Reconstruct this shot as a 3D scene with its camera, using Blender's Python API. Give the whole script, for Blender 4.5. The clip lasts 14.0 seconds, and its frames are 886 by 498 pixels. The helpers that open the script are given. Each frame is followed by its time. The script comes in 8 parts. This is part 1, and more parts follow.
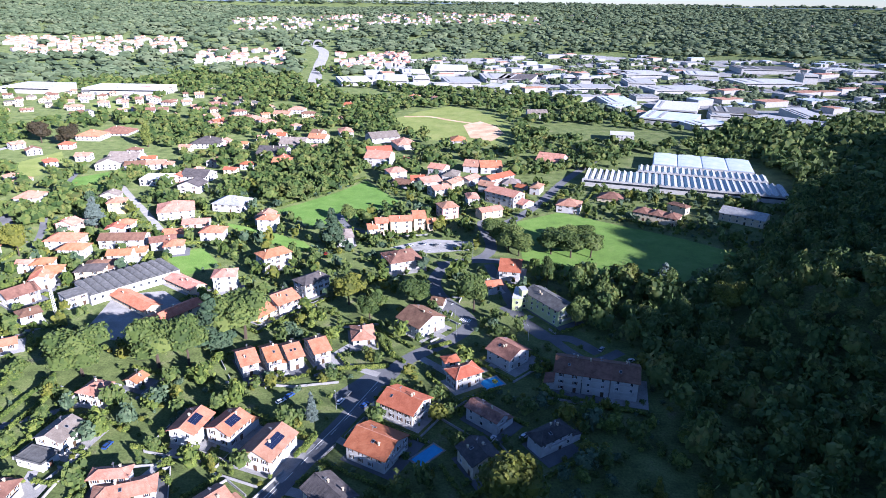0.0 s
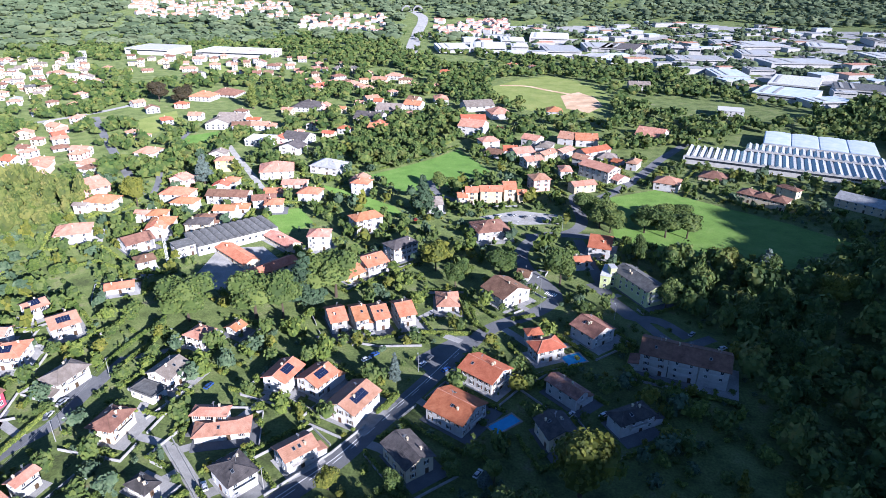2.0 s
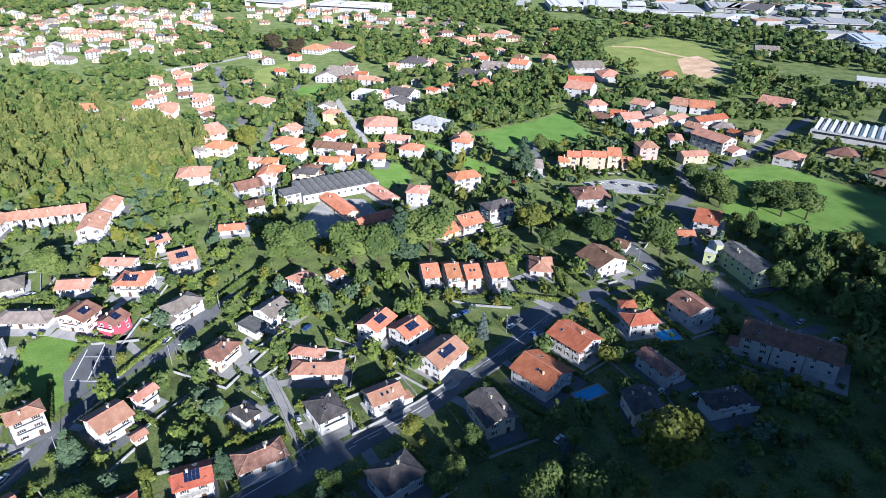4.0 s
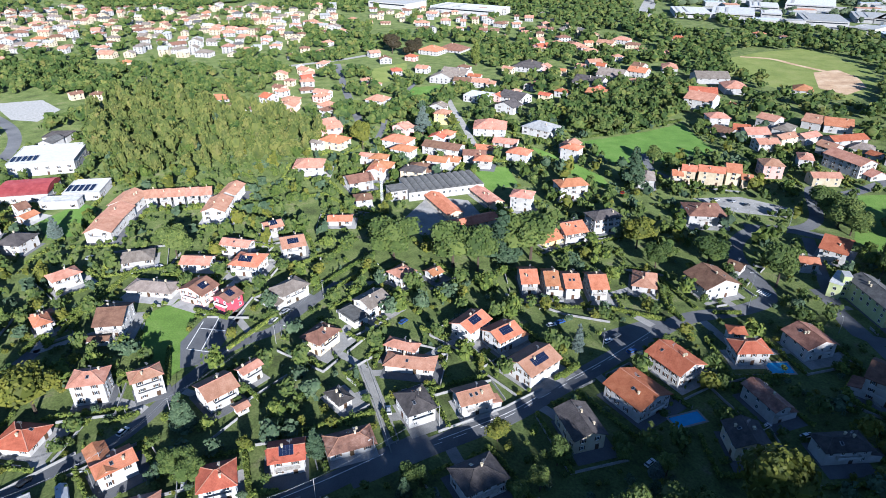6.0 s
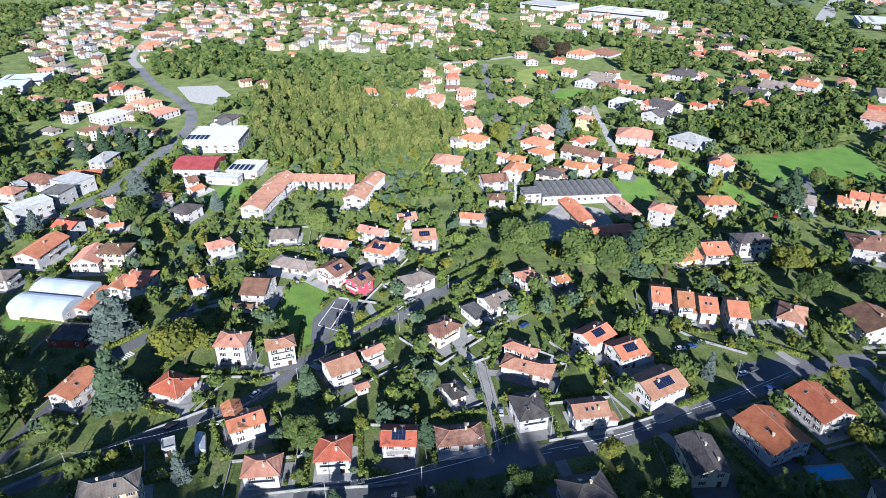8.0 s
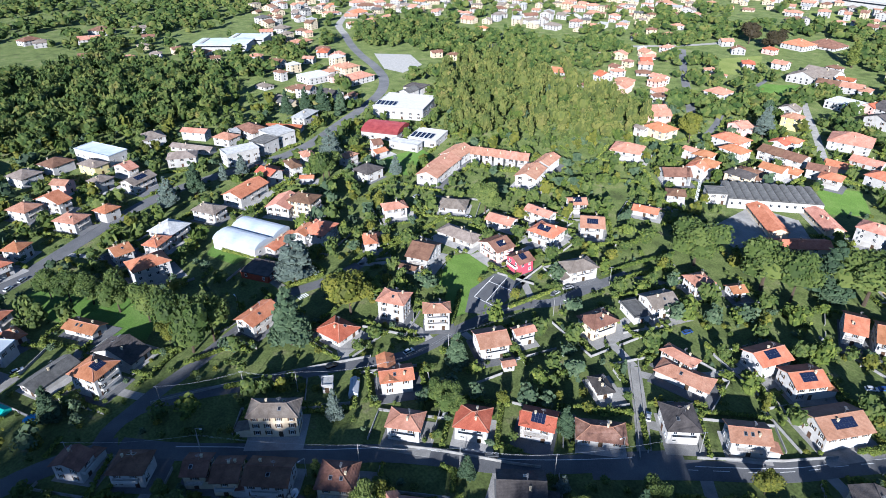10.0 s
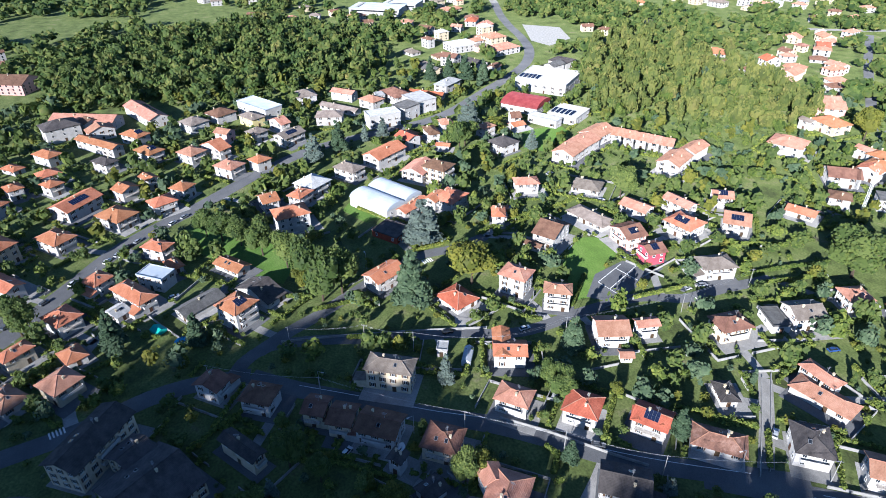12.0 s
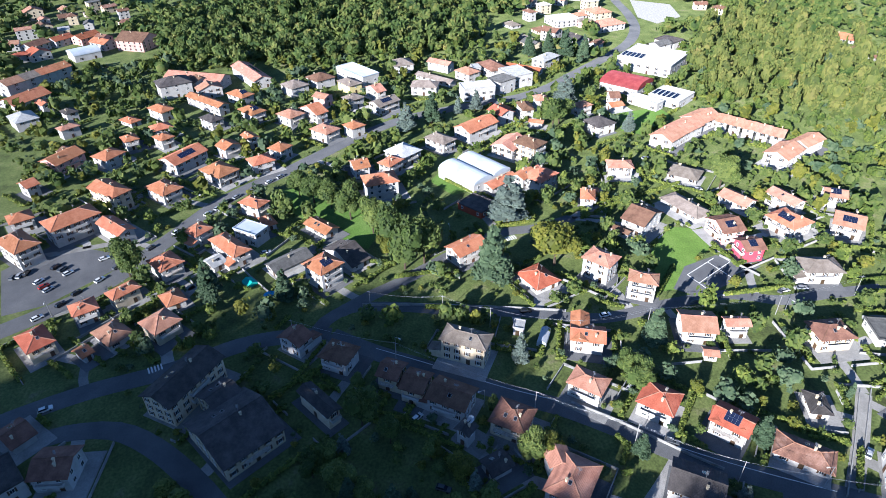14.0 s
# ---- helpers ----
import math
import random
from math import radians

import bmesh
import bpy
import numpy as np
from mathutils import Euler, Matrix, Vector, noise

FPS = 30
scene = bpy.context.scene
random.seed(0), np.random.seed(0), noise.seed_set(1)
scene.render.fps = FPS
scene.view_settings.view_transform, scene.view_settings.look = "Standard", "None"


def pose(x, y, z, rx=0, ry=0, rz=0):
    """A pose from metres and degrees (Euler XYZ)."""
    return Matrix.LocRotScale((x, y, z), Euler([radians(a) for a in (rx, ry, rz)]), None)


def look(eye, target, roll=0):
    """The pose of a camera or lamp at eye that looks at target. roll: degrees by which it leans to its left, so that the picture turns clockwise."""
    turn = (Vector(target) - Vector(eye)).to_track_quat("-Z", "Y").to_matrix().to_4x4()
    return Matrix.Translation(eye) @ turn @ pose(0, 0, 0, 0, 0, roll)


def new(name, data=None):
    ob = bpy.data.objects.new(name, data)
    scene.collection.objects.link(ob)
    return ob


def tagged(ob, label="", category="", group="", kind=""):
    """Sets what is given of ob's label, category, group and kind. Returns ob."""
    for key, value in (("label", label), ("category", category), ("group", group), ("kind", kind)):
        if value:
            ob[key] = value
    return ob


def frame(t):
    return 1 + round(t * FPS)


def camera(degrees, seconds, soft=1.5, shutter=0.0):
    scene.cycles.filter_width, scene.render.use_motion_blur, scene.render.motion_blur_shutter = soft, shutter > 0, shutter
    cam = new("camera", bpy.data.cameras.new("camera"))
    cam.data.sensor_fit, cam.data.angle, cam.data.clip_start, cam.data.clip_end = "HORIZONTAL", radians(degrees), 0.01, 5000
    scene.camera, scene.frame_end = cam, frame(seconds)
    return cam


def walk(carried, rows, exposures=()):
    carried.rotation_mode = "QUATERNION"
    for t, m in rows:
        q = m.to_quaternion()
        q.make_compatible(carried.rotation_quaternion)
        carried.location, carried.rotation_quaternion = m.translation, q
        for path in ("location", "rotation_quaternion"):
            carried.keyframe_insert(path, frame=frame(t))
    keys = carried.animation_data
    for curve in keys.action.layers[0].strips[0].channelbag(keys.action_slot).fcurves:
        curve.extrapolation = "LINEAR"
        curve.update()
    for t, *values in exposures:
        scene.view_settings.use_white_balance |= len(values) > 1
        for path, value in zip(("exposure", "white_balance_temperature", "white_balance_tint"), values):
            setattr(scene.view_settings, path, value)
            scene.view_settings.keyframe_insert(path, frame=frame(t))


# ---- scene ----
cam = camera(71.0, 14.0, soft=0.8)
PATH = [
    (0, (-63.89, -41.37, 146.75), (-63.870, -38.677, 145.679), 0.8),
    (0.5, (-64.03, -41.50, 146.75), (-64.087, -38.806, 145.679), 0.8),
    (1, (-64.17, -41.63, 146.75), (-64.325, -38.938, 145.679), 0.8),
    (1.5, (-64.31, -41.76, 146.75), (-64.579, -39.099, 145.621), 0.8),
    (2, (-64.45, -41.89, 146.75), (-64.828, -39.275, 145.544), 0.7),
    (2.5, (-64.60, -42.02, 146.75), (-65.077, -39.456, 145.473), 0.7),
    (3, (-64.75, -42.15, 146.75), (-65.331, -39.639, 145.413), 0.6),
    (5.5, (-65.59, -42.84, 146.75), (-66.680, -40.522, 145.389), 0.4),
    (6, (-65.76, -42.98, 146.75), (-66.964, -40.719, 145.389), 0.3),
    (6.5, (-65.94, -43.13, 146.75), (-67.255, -40.929, 145.389), 0.2),
    (7, (-66.12, -43.28, 146.75), (-67.545, -41.152, 145.390), 0.2),
    (7.5, (-66.31, -43.45, 146.75), (-67.844, -41.396, 145.390), 0.1),
    (8, (-66.48, -43.62, 146.75), (-68.170, -41.686, 145.390), -0.0),
    (10.5, (-67.35, -44.54, 146.74), (-69.565, -43.377, 145.271), -0.3),
    (11, (-67.49, -44.72, 146.74), (-69.771, -43.723, 145.244), -0.5),
    (11.5, (-67.63, -44.91, 146.74), (-69.933, -44.023, 145.216), -0.6),
    (12, (-67.75, -45.10, 146.73), (-70.074, -44.313, 145.188), -0.6),
    (12.5, (-67.86, -45.29, 146.73), (-70.199, -44.603, 145.161), -0.7),
    (13, (-67.97, -45.48, 146.73), (-70.313, -44.893, 145.133), -0.7),
    (13.5, (-68.07, -45.67, 146.73), (-70.422, -45.185, 145.109), -0.8),
    (14, (-68.17, -45.86, 146.73), (-70.527, -45.456, 145.094), -0.8),
]
walk(cam, [(t, look(eye, target, roll)) for t, eye, target, roll in PATH], exposures=[(0.0, 1.36, 5440, 26), (5.0, 0.90, 5550, 13), (10.0, 0.86, 5600, 13), (14.0, 1.22, 5680, 14)])

# ---- light: low autumn sun behind the camera, clear sky ----
SUN_UP, SUN_TURN = 19.0, 45.4
to_sun = Vector((math.sin(radians(SUN_TURN)) * math.cos(radians(SUN_UP)), -math.cos(radians(SUN_TURN)) * math.cos(radians(SUN_UP)), math.sin(radians(SUN_UP))))
world = bpy.data.worlds.new("world")
scene.world = world
world.use_nodes = True
wn = world.node_tree.nodes
sky = wn.new("ShaderNodeTexSky")
sky.sky_type, sky.sun_disc = "NISHITA", False
sky.sun_elevation, sky.sun_rotation = radians(SUN_UP), radians(180 - SUN_TURN)
sky.air_density, sky.dust_density, sky.ozone_density = 1.0, 0.1, 5.0
sky.altitude = 350
wn["Background"].inputs[1].default_value = 0.071
world.node_tree.links.new(sky.outputs[0], wn["Background"].inputs[0])
lamp = bpy.data.lights.new("sun", "SUN")
lamp.energy, lamp.angle, lamp.color = 4.5, radians(0.55), (1.0, 0.95, 0.86)
sun = new("sun", lamp)
sun.matrix_world = look(to_sun * 900, (0, 0, 0))

# ---- materials ----
def mat(name, stops, scale=0.4, rough=0.85, bump=0.0, bump_scale=8.0, per_object=0.0, metal=0.0, fine=0.0, translucent=0.0, coords="Object", spec=0.3, per_island=0.0):
    """A rough natural surface: noise through a colour ramp, with finer grain, relief and a shift from thing to thing."""
    m = bpy.data.materials.new(name)
    m.use_nodes = True
    n, l = m.node_tree.nodes, m.node_tree.links
    b = n["Principled BSDF"]
    b.inputs["Roughness"].default_value, b.inputs["Metallic"].default_value = rough, metal
    b.inputs["Specular IOR Level"].default_value = spec
    b.inputs["Diffuse Roughness"].default_value = 1.0 if spec < 0.4 else 0.0
    tc = n.new("ShaderNodeTexCoord")
    noi = n.new("ShaderNodeTexNoise")
    noi.inputs["Scale"].default_value, noi.inputs["Detail"].default_value, noi.inputs["Roughness"].default_value = scale, 6, 0.65
    l.new(tc.outputs[coords], noi.inputs["Vector"])
    ramp = n.new("ShaderNodeValToRGB")
    while len(ramp.color_ramp.elements) < len(stops):
        ramp.color_ramp.elements.new(0.5)
    for i, (e, c) in enumerate(zip(ramp.color_ramp.elements, stops)):
        e.position, e.color = 0.3 + 0.4 * i / max(1, len(stops) - 1), (*c, 1)
    l.new(noi.outputs["Fac"], ramp.inputs[0])
    colour = ramp.outputs[0]
    if fine:
        n2 = n.new("ShaderNodeTexNoise")
        n2.inputs["Scale"].default_value, n2.inputs["Detail"].default_value = bump_scale, 4
        l.new(tc.outputs[coords], n2.inputs["Vector"])
        mr = n.new("ShaderNodeMapRange")
        mr.inputs["From Min"].default_value, mr.inputs["From Max"].default_value = 0.3, 0.7
        mr.inputs["To Min"].default_value, mr.inputs["To Max"].default_value = 1 - fine, 1 + fine
        l.new(n2.outputs["Fac"], mr.inputs[0])
        hs = n.new("ShaderNodeHueSaturation")
        l.new(mr.outputs[0], hs.inputs["Value"])
        l.new(colour, hs.inputs["Color"])
        colour = hs.outputs[0]
    for amount, socket in ((per_object, "object"), (per_island, "island")):
        if amount:
            src = n.new("ShaderNodeObjectInfo").outputs["Random"] if socket == "object" else n.new("ShaderNodeNewGeometry").outputs["Random Per Island"]
            hs = n.new("ShaderNodeHueSaturation")
            mr = n.new("ShaderNodeMapRange")
            mr.inputs["To Min"].default_value, mr.inputs["To Max"].default_value = 1 - amount, 1 + amount
            l.new(src, mr.inputs[0])
            l.new(mr.outputs[0], hs.inputs["Value"])
            mh = n.new("ShaderNodeMapRange")
            mh.inputs["To Min"].default_value, mh.inputs["To Max"].default_value = 0.5 + amount * 0.06, 0.5 - amount * 0.05
            l.new(src, mh.inputs[0])
            l.new(mh.outputs[0], hs.inputs["Hue"])
            l.new(colour, hs.inputs["Color"])
            colour = hs.outputs[0]
    l.new(colour, b.inputs["Base Color"])
    if bump:
        n3 = n.new("ShaderNodeTexNoise")
        n3.inputs["Scale"].default_value, n3.inputs["Detail"].default_value = bump_scale, 3
        l.new(tc.outputs[coords], n3.inputs["Vector"])
        bp = n.new("ShaderNodeBump")
        bp.inputs["Strength"].default_value, bp.inputs["Distance"].default_value = bump, 0.2
        l.new(n3.outputs["Fac"], bp.inputs["Height"])
        l.new(bp.outputs[0], b.inputs["Normal"])
    if translucent:
        tr = n.new("ShaderNodeBsdfTranslucent")
        l.new(colour, tr.inputs["Color"])
        mx = n.new("ShaderNodeMixShader")
        mx.inputs[0].default_value = translucent
        l.new(b.outputs[0], mx.inputs[1])
        l.new(tr.outputs[0], mx.inputs[2])
        l.new(mx.outputs[0], n["Material Output"].inputs["Surface"])
    return m


def tile_mat(name, stops, per_object=0.16):
    """Clay pantiles: ribs that run down the slope, courses across it, mottled and weathered."""
    m = mat(name, stops, scale=0.35, rough=0.9, per_object=per_object, per_island=0.12, fine=0.13, bump_scale=3.4)
    n, l = m.node_tree.nodes, m.node_tree.links
    tc = next(x for x in n if x.bl_idname == "ShaderNodeTexCoord")
    heights = []
    for direction, scale in (("X", 0.9), ("Y", 0.9)):
        w = n.new("ShaderNodeTexWave")
        w.bands_direction = direction
        w.inputs["Scale"].default_value, w.inputs["Distortion"].default_value = scale, 0.4
        l.new(tc.outputs["Object"], w.inputs["Vector"])
        heights.append(w.outputs["Fac"])
    ad = n.new("ShaderNodeMath")
    ad.operation = "ADD"
    l.new(heights[0], ad.inputs[0])
    l.new(heights[1], ad.inputs[1])
    bp = n.new("ShaderNodeBump")
    bp.inputs["Strength"].default_value, bp.inputs["Distance"].default_value = 0.35, 0.12
    l.new(ad.outputs[0], bp.inputs["Height"])
    l.new(bp.outputs[0], n["Principled BSDF"].inputs["Normal"])
    return m


ROOFS = {
    "O": tile_mat("orange_pantiles", [(0.35, 0.125, 0.062), (0.46, 0.185, 0.098), (0.52, 0.235, 0.135)], 0.16),
    "E": tile_mat("grey_brown_tiles", [(0.15, 0.12, 0.10), (0.23, 0.19, 0.16), (0.30, 0.255, 0.22)]),
    "K": mat("weathered_grey_roof", [(0.07, 0.068, 0.065), (0.11, 0.108, 0.105), (0.16, 0.158, 0.15)], 0.5, 0.85, 0.2, 3, 0.1, fine=0.12),
    "R": tile_mat("red_pantiles", [(0.30, 0.085, 0.045), (0.40, 0.12, 0.065), (0.46, 0.16, 0.09)]),
    "T": tile_mat("salmon_pantiles", [(0.33, 0.155, 0.10), (0.44, 0.22, 0.15), (0.52, 0.295, 0.21)]),
    "N": tile_mat("brown_pantiles", [(0.12, 0.062, 0.042), (0.20, 0.105, 0.072), (0.27, 0.15, 0.10)]),
    "U": tile_mat("rust_pantiles", [(0.13, 0.07, 0.055), (0.27, 0.14, 0.10), (0.42, 0.26, 0.20)]),
    "D": tile_mat("dark_slate_tiles", [(0.045, 0.04, 0.04), (0.085, 0.075, 0.072), (0.12, 0.105, 0.10)]),
    "G": mat("grey_sheet_roof", [(0.26, 0.26, 0.26), (0.36, 0.36, 0.355), (0.46, 0.46, 0.45)], 0.5, 0.8, 0.2, 3, 0.3, fine=0.1, per_island=0.25),
    "B": mat("white_blue_sheet_roof", [(0.34, 0.41, 0.49), (0.45, 0.5, 0.55), (0.55, 0.57, 0.59)], 0.12, 0.5, 0.1, 3, 0.05),
    "Q": mat("crimson_sheet_roof", [(0.2, 0.035, 0.038), (0.28, 0.055, 0.055), (0.34, 0.085, 0.08)], 0.3, 0.6, 0.1, 3),
    "S": mat("pale_gravel_roof", [(0.38, 0.37, 0.35), (0.46, 0.45, 0.43)], 0.5, 0.9, 0.2, 4),
}
WALLS = {
    "W": mat("white_render", [(0.396, 0.373, 0.340), (0.486, 0.468, 0.442), (0.540, 0.526, 0.506)], 0.35, 0.9, 0.1, 6, 0.06, fine=0.05),
    "C": mat("cream_render", [(0.478, 0.396, 0.266), (0.589, 0.497, 0.351), (0.644, 0.561, 0.427)], 0.35, 0.9, 0.1, 6, 0.10, fine=0.05),
    "Y": mat("yellow_render", [(0.62, 0.50, 0.20), (0.72, 0.60, 0.28), (0.76, 0.66, 0.36)], 0.35, 0.9, 0.1, 6, 0.08, fine=0.05),
    "P": mat("pink_render", [(0.62, 0.36, 0.30), (0.70, 0.44, 0.38), (0.75, 0.52, 0.46)], 0.35, 0.9, 0.1, 6, 0.05, fine=0.05),
    "R": mat("brick_red_panels", [(0.30, 0.06, 0.03), (0.40, 0.09, 0.045)], 0.5, 0.8, 0.1, 6),
    "V": mat("pale_green_render", [(0.42, 0.46, 0.22), (0.50, 0.54, 0.27), (0.56, 0.58, 0.33)], 0.35, 0.9, 0.1, 6, fine=0.05),
    "X": mat("raspberry_render", [(0.46, 0.06, 0.09), (0.56, 0.09, 0.12)], 0.35, 0.9, 0.1, 6, fine=0.05),
}
GLASS = mat("dark_window_glass", [(0.015, 0.02, 0.028), (0.03, 0.036, 0.045)], 0.5, 0.12, spec=0.6)
FRAME = mat("white_painted_frame", [(0.62, 0.62, 0.60), (0.74, 0.74, 0.72)], 1.0, 0.6)
SHUTTER = mat("brown_wooden_shutter", [(0.06, 0.035, 0.02), (0.13, 0.075, 0.045)], 3.0, 0.7, per_object=0.3)
PANEL = mat("blue_solar_cells", [(0.012, 0.018, 0.045), (0.022, 0.032, 0.075)], 0.6, 0.18, spec=0.6)
METAL = mat("galvanised_metal", [(0.34, 0.35, 0.36), (0.48, 0.49, 0.50)], 2.0, 0.45, metal=0.7)
BALUSTER = mat("balcony_rail", [(0.28, 0.24, 0.20), (0.60, 0.57, 0.52)], 2.0, 0.7)
CONCRETE = mat("pale_concrete", [(0.22, 0.215, 0.20), (0.30, 0.295, 0.28), (0.38, 0.37, 0.35)], 0.5, 0.9, 0.15, 5, fine=0.1)
ASPHALT = mat("worn_asphalt", [(0.085, 0.087, 0.094), (0.125, 0.127, 0.132), (0.165, 0.165, 0.166)], 0.06, 0.88, 0.15, 3, fine=0.15)
PAVING = mat("grey_paving", [(0.20, 0.195, 0.185), (0.29, 0.28, 0.265), (0.36, 0.35, 0.33)], 0.15, 0.9, 0.2, 3, per_object=0.2, fine=0.15)
PAINT = mat("road_paint", [(0.62, 0.62, 0.60), (0.74, 0.74, 0.72)], 0.8, 0.7)
GROUND = mat("rough_grass_ground", [(0.050, 0.060, 0.023), (0.078, 0.102, 0.031), (0.108, 0.140, 0.042), (0.138, 0.163, 0.055), (0.175, 0.165, 0.095)], 0.09, 0.95, 0.5, 1.2, fine=0.32)
LAWN = mat("mown_lawn", [(0.075, 0.137, 0.027), (0.101, 0.184, 0.034), (0.136, 0.213, 0.051)], 0.09, 0.95, 0.2, 1.5, per_object=0.15, fine=0.2)
MEADOW = mat("meadow_grass", [(0.101, 0.134, 0.032), (0.146, 0.179, 0.047), (0.190, 0.202, 0.068)], 0.05, 0.95, 0.3, 1.5, per_object=0.15, fine=0.2)
EARTH = mat("bare_tan_earth", [(0.28, 0.18, 0.11), (0.42, 0.29, 0.18), (0.52, 0.40, 0.28)], 0.06, 0.95, 0.4, 0.6, fine=0.15)
BARK = mat("tree_bark", [(0.06, 0.045, 0.03), (0.12, 0.09, 0.065)], 3.0, 0.95, 0.4, 6)
LEAVES = {
    "d": mat("broad_leaves", [(0.065, 0.102, 0.028), (0.120, 0.164, 0.042), (0.186, 0.216, 0.056)], 0.45, 0.7, per_object=0.30, per_island=0.35, translucent=0.22),
    "y": mat("yellowing_leaves", [(0.085, 0.105, 0.018), (0.15, 0.165, 0.028), (0.22, 0.215, 0.042)], 0.45, 0.7, per_object=0.2, per_island=0.35, translucent=0.25),
    "c": mat("conifer_needles", [(0.043, 0.074, 0.040), (0.075, 0.119, 0.062), (0.115, 0.155, 0.083)], 0.5, 0.75, per_object=0.2, per_island=0.35, translucent=0.12),
    "s": mat("silver_blue_needles", [(0.09, 0.12, 0.10), (0.14, 0.18, 0.15), (0.20, 0.24, 0.20)], 0.5, 0.75, per_object=0.15, per_island=0.3, translucent=0.12),
    "p": mat("poplar_leaves", [(0.102, 0.131, 0.029), (0.158, 0.191, 0.042), (0.220, 0.224, 0.051)], 0.45, 0.7, per_object=0.2, per_island=0.35, translucent=0.22),
    "r": mat("copper_leaves", [(0.040, 0.034, 0.020), (0.066, 0.052, 0.028), (0.095, 0.072, 0.036)], 0.45, 0.7, per_object=0.2, per_island=0.35, translucent=0.2),
    "h": mat("clipped_hedge_leaves", [(0.074, 0.109, 0.022), (0.138, 0.182, 0.036), (0.200, 0.234, 0.048)], 0.8, 0.8, per_object=0.3, per_island=0.4, translucent=0.15),
}
FOREST = mat("woodland_leaves", [(0.034, 0.066, 0.019), (0.076, 0.126, 0.031), (0.140, 0.175, 0.044), (0.233, 0.209, 0.061)], 0.10, 0.75, per_island=0.38, translucent=0.2)
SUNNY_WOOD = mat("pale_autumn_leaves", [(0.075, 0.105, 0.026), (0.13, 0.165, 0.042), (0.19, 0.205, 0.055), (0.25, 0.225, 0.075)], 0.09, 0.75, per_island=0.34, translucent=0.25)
# woodland green made paler and duller, so the colour carries the haze of distance
HAZY_FOREST = mat("hazed_far_woodland", [(0.085, 0.120, 0.060), (0.115, 0.152, 0.078), (0.160, 0.188, 0.100)], 0.006, 0.85, per_island=0.3, translucent=0.12)


# ---- the lie of the land ----
RIDGE = [Vector(p) for p in [(4, -554, 112), (25, -446, 112), (37, -423, 108), (40, -402, 109), (38, -383, 113), (34, -362, 116.5), (28, -343, 116.5), (29, -321, 116.5), (37, -303, 119), (47, -288, 119), (65, -274, 116.5), (81, -262, 110.5), (97, -247, 107.5), (110, -232, 108), (126, -208, 117), (144, -184, 116.5), (156, -162, 108.5), (165, -140, 106.5), (175, -112, 105.5), (192, -87, 104.5), (210, -67, 105), (232, -36, 108), (247, -19, 108), (264, 16, 98), (304, 67, 98), (340, 94, 116), (376, 98, 110), (447, 196, 108), (530, 269, 106), (575, 420, 98)]]


RIDGE_TOE = min(p.x - p.y for p in RIDGE) / 1.4142 - 260


def ground_z(x, y):
    """Flat valley floor, a wooded ridge to the south-east and long low hills far to the north and west."""
    p, best, top = Vector((x, y)), 1e9, 0.0
    for a, b in zip(RIDGE, RIDGE[1:]) if (x - y) / 1.4142 > RIDGE_TOE else ():
        ab = (b - a).xy
        s = max(0.0, min(1.0, (p - a.xy).dot(ab) / ab.length_squared))
        d = (p - a.xy - ab * s).length
        if d < best:
            best, top = d, a.z + (b.z - a.z) * s
    s = max(0.0, 1 - best / 240)
    z = top * s * s * (3 - 2 * s)
    z += 10 * math.exp(-(((x - 450) / 120) ** 2 + ((y - 690) / 120) ** 2))
    z += 26 * math.exp(-(((x - 132) / 42) ** 2 + ((y - 222) / 42) ** 2))
    r = math.hypot(x + 64, y + 42)
    if r > 1500:
        s = min(1.0, (r - 1500) / 3100)
        z += 136 * s ** 0.8 * (0.86 + 0.14 * math.sin(2.3 * math.atan2(y, x) * 3 + r / 900)) if r < 4550 else 136
        z += 6 * noise.noise((x / 420, y / 420, 0.0)) * min(1.0, (r - 1500) / 600)
    return z


def mesh_of(name, verts, faces, mats, mat_index=None, smooth=False):
    me = bpy.data.meshes.new(name)
    me.from_pydata(verts, [], faces)
    for m in mats:
        me.materials.append(m)
    if mat_index is not None:
        me.polygons.foreach_set("material_index", mat_index)
    if smooth:
        me.polygons.foreach_set("use_smooth", [True] * len(me.polygons))
    me.update()
    return me


def part(name, me, parent, label="", at=None):
    ob = new(name, me)
    ob.parent = parent
    if at is not None:
        ob.matrix_basis = at
    return tagged(ob, label) if label else ob


def box_into(v, f, x0, y0, z0, x1, y1, z1):
    k = len(v)
    v += [(x0, y0, z0), (x1, y0, z0), (x1, y1, z0), (x0, y1, z0), (x0, y0, z1), (x1, y0, z1), (x1, y1, z1), (x0, y1, z1)]
    f += [(k, k + 3, k + 2, k + 1), (k + 4, k + 5, k + 6, k + 7), (k, k + 1, k + 5, k + 4), (k + 1, k + 2, k + 6, k + 5), (k + 2, k + 3, k + 7, k + 6), (k + 3, k, k + 4, k + 7)]


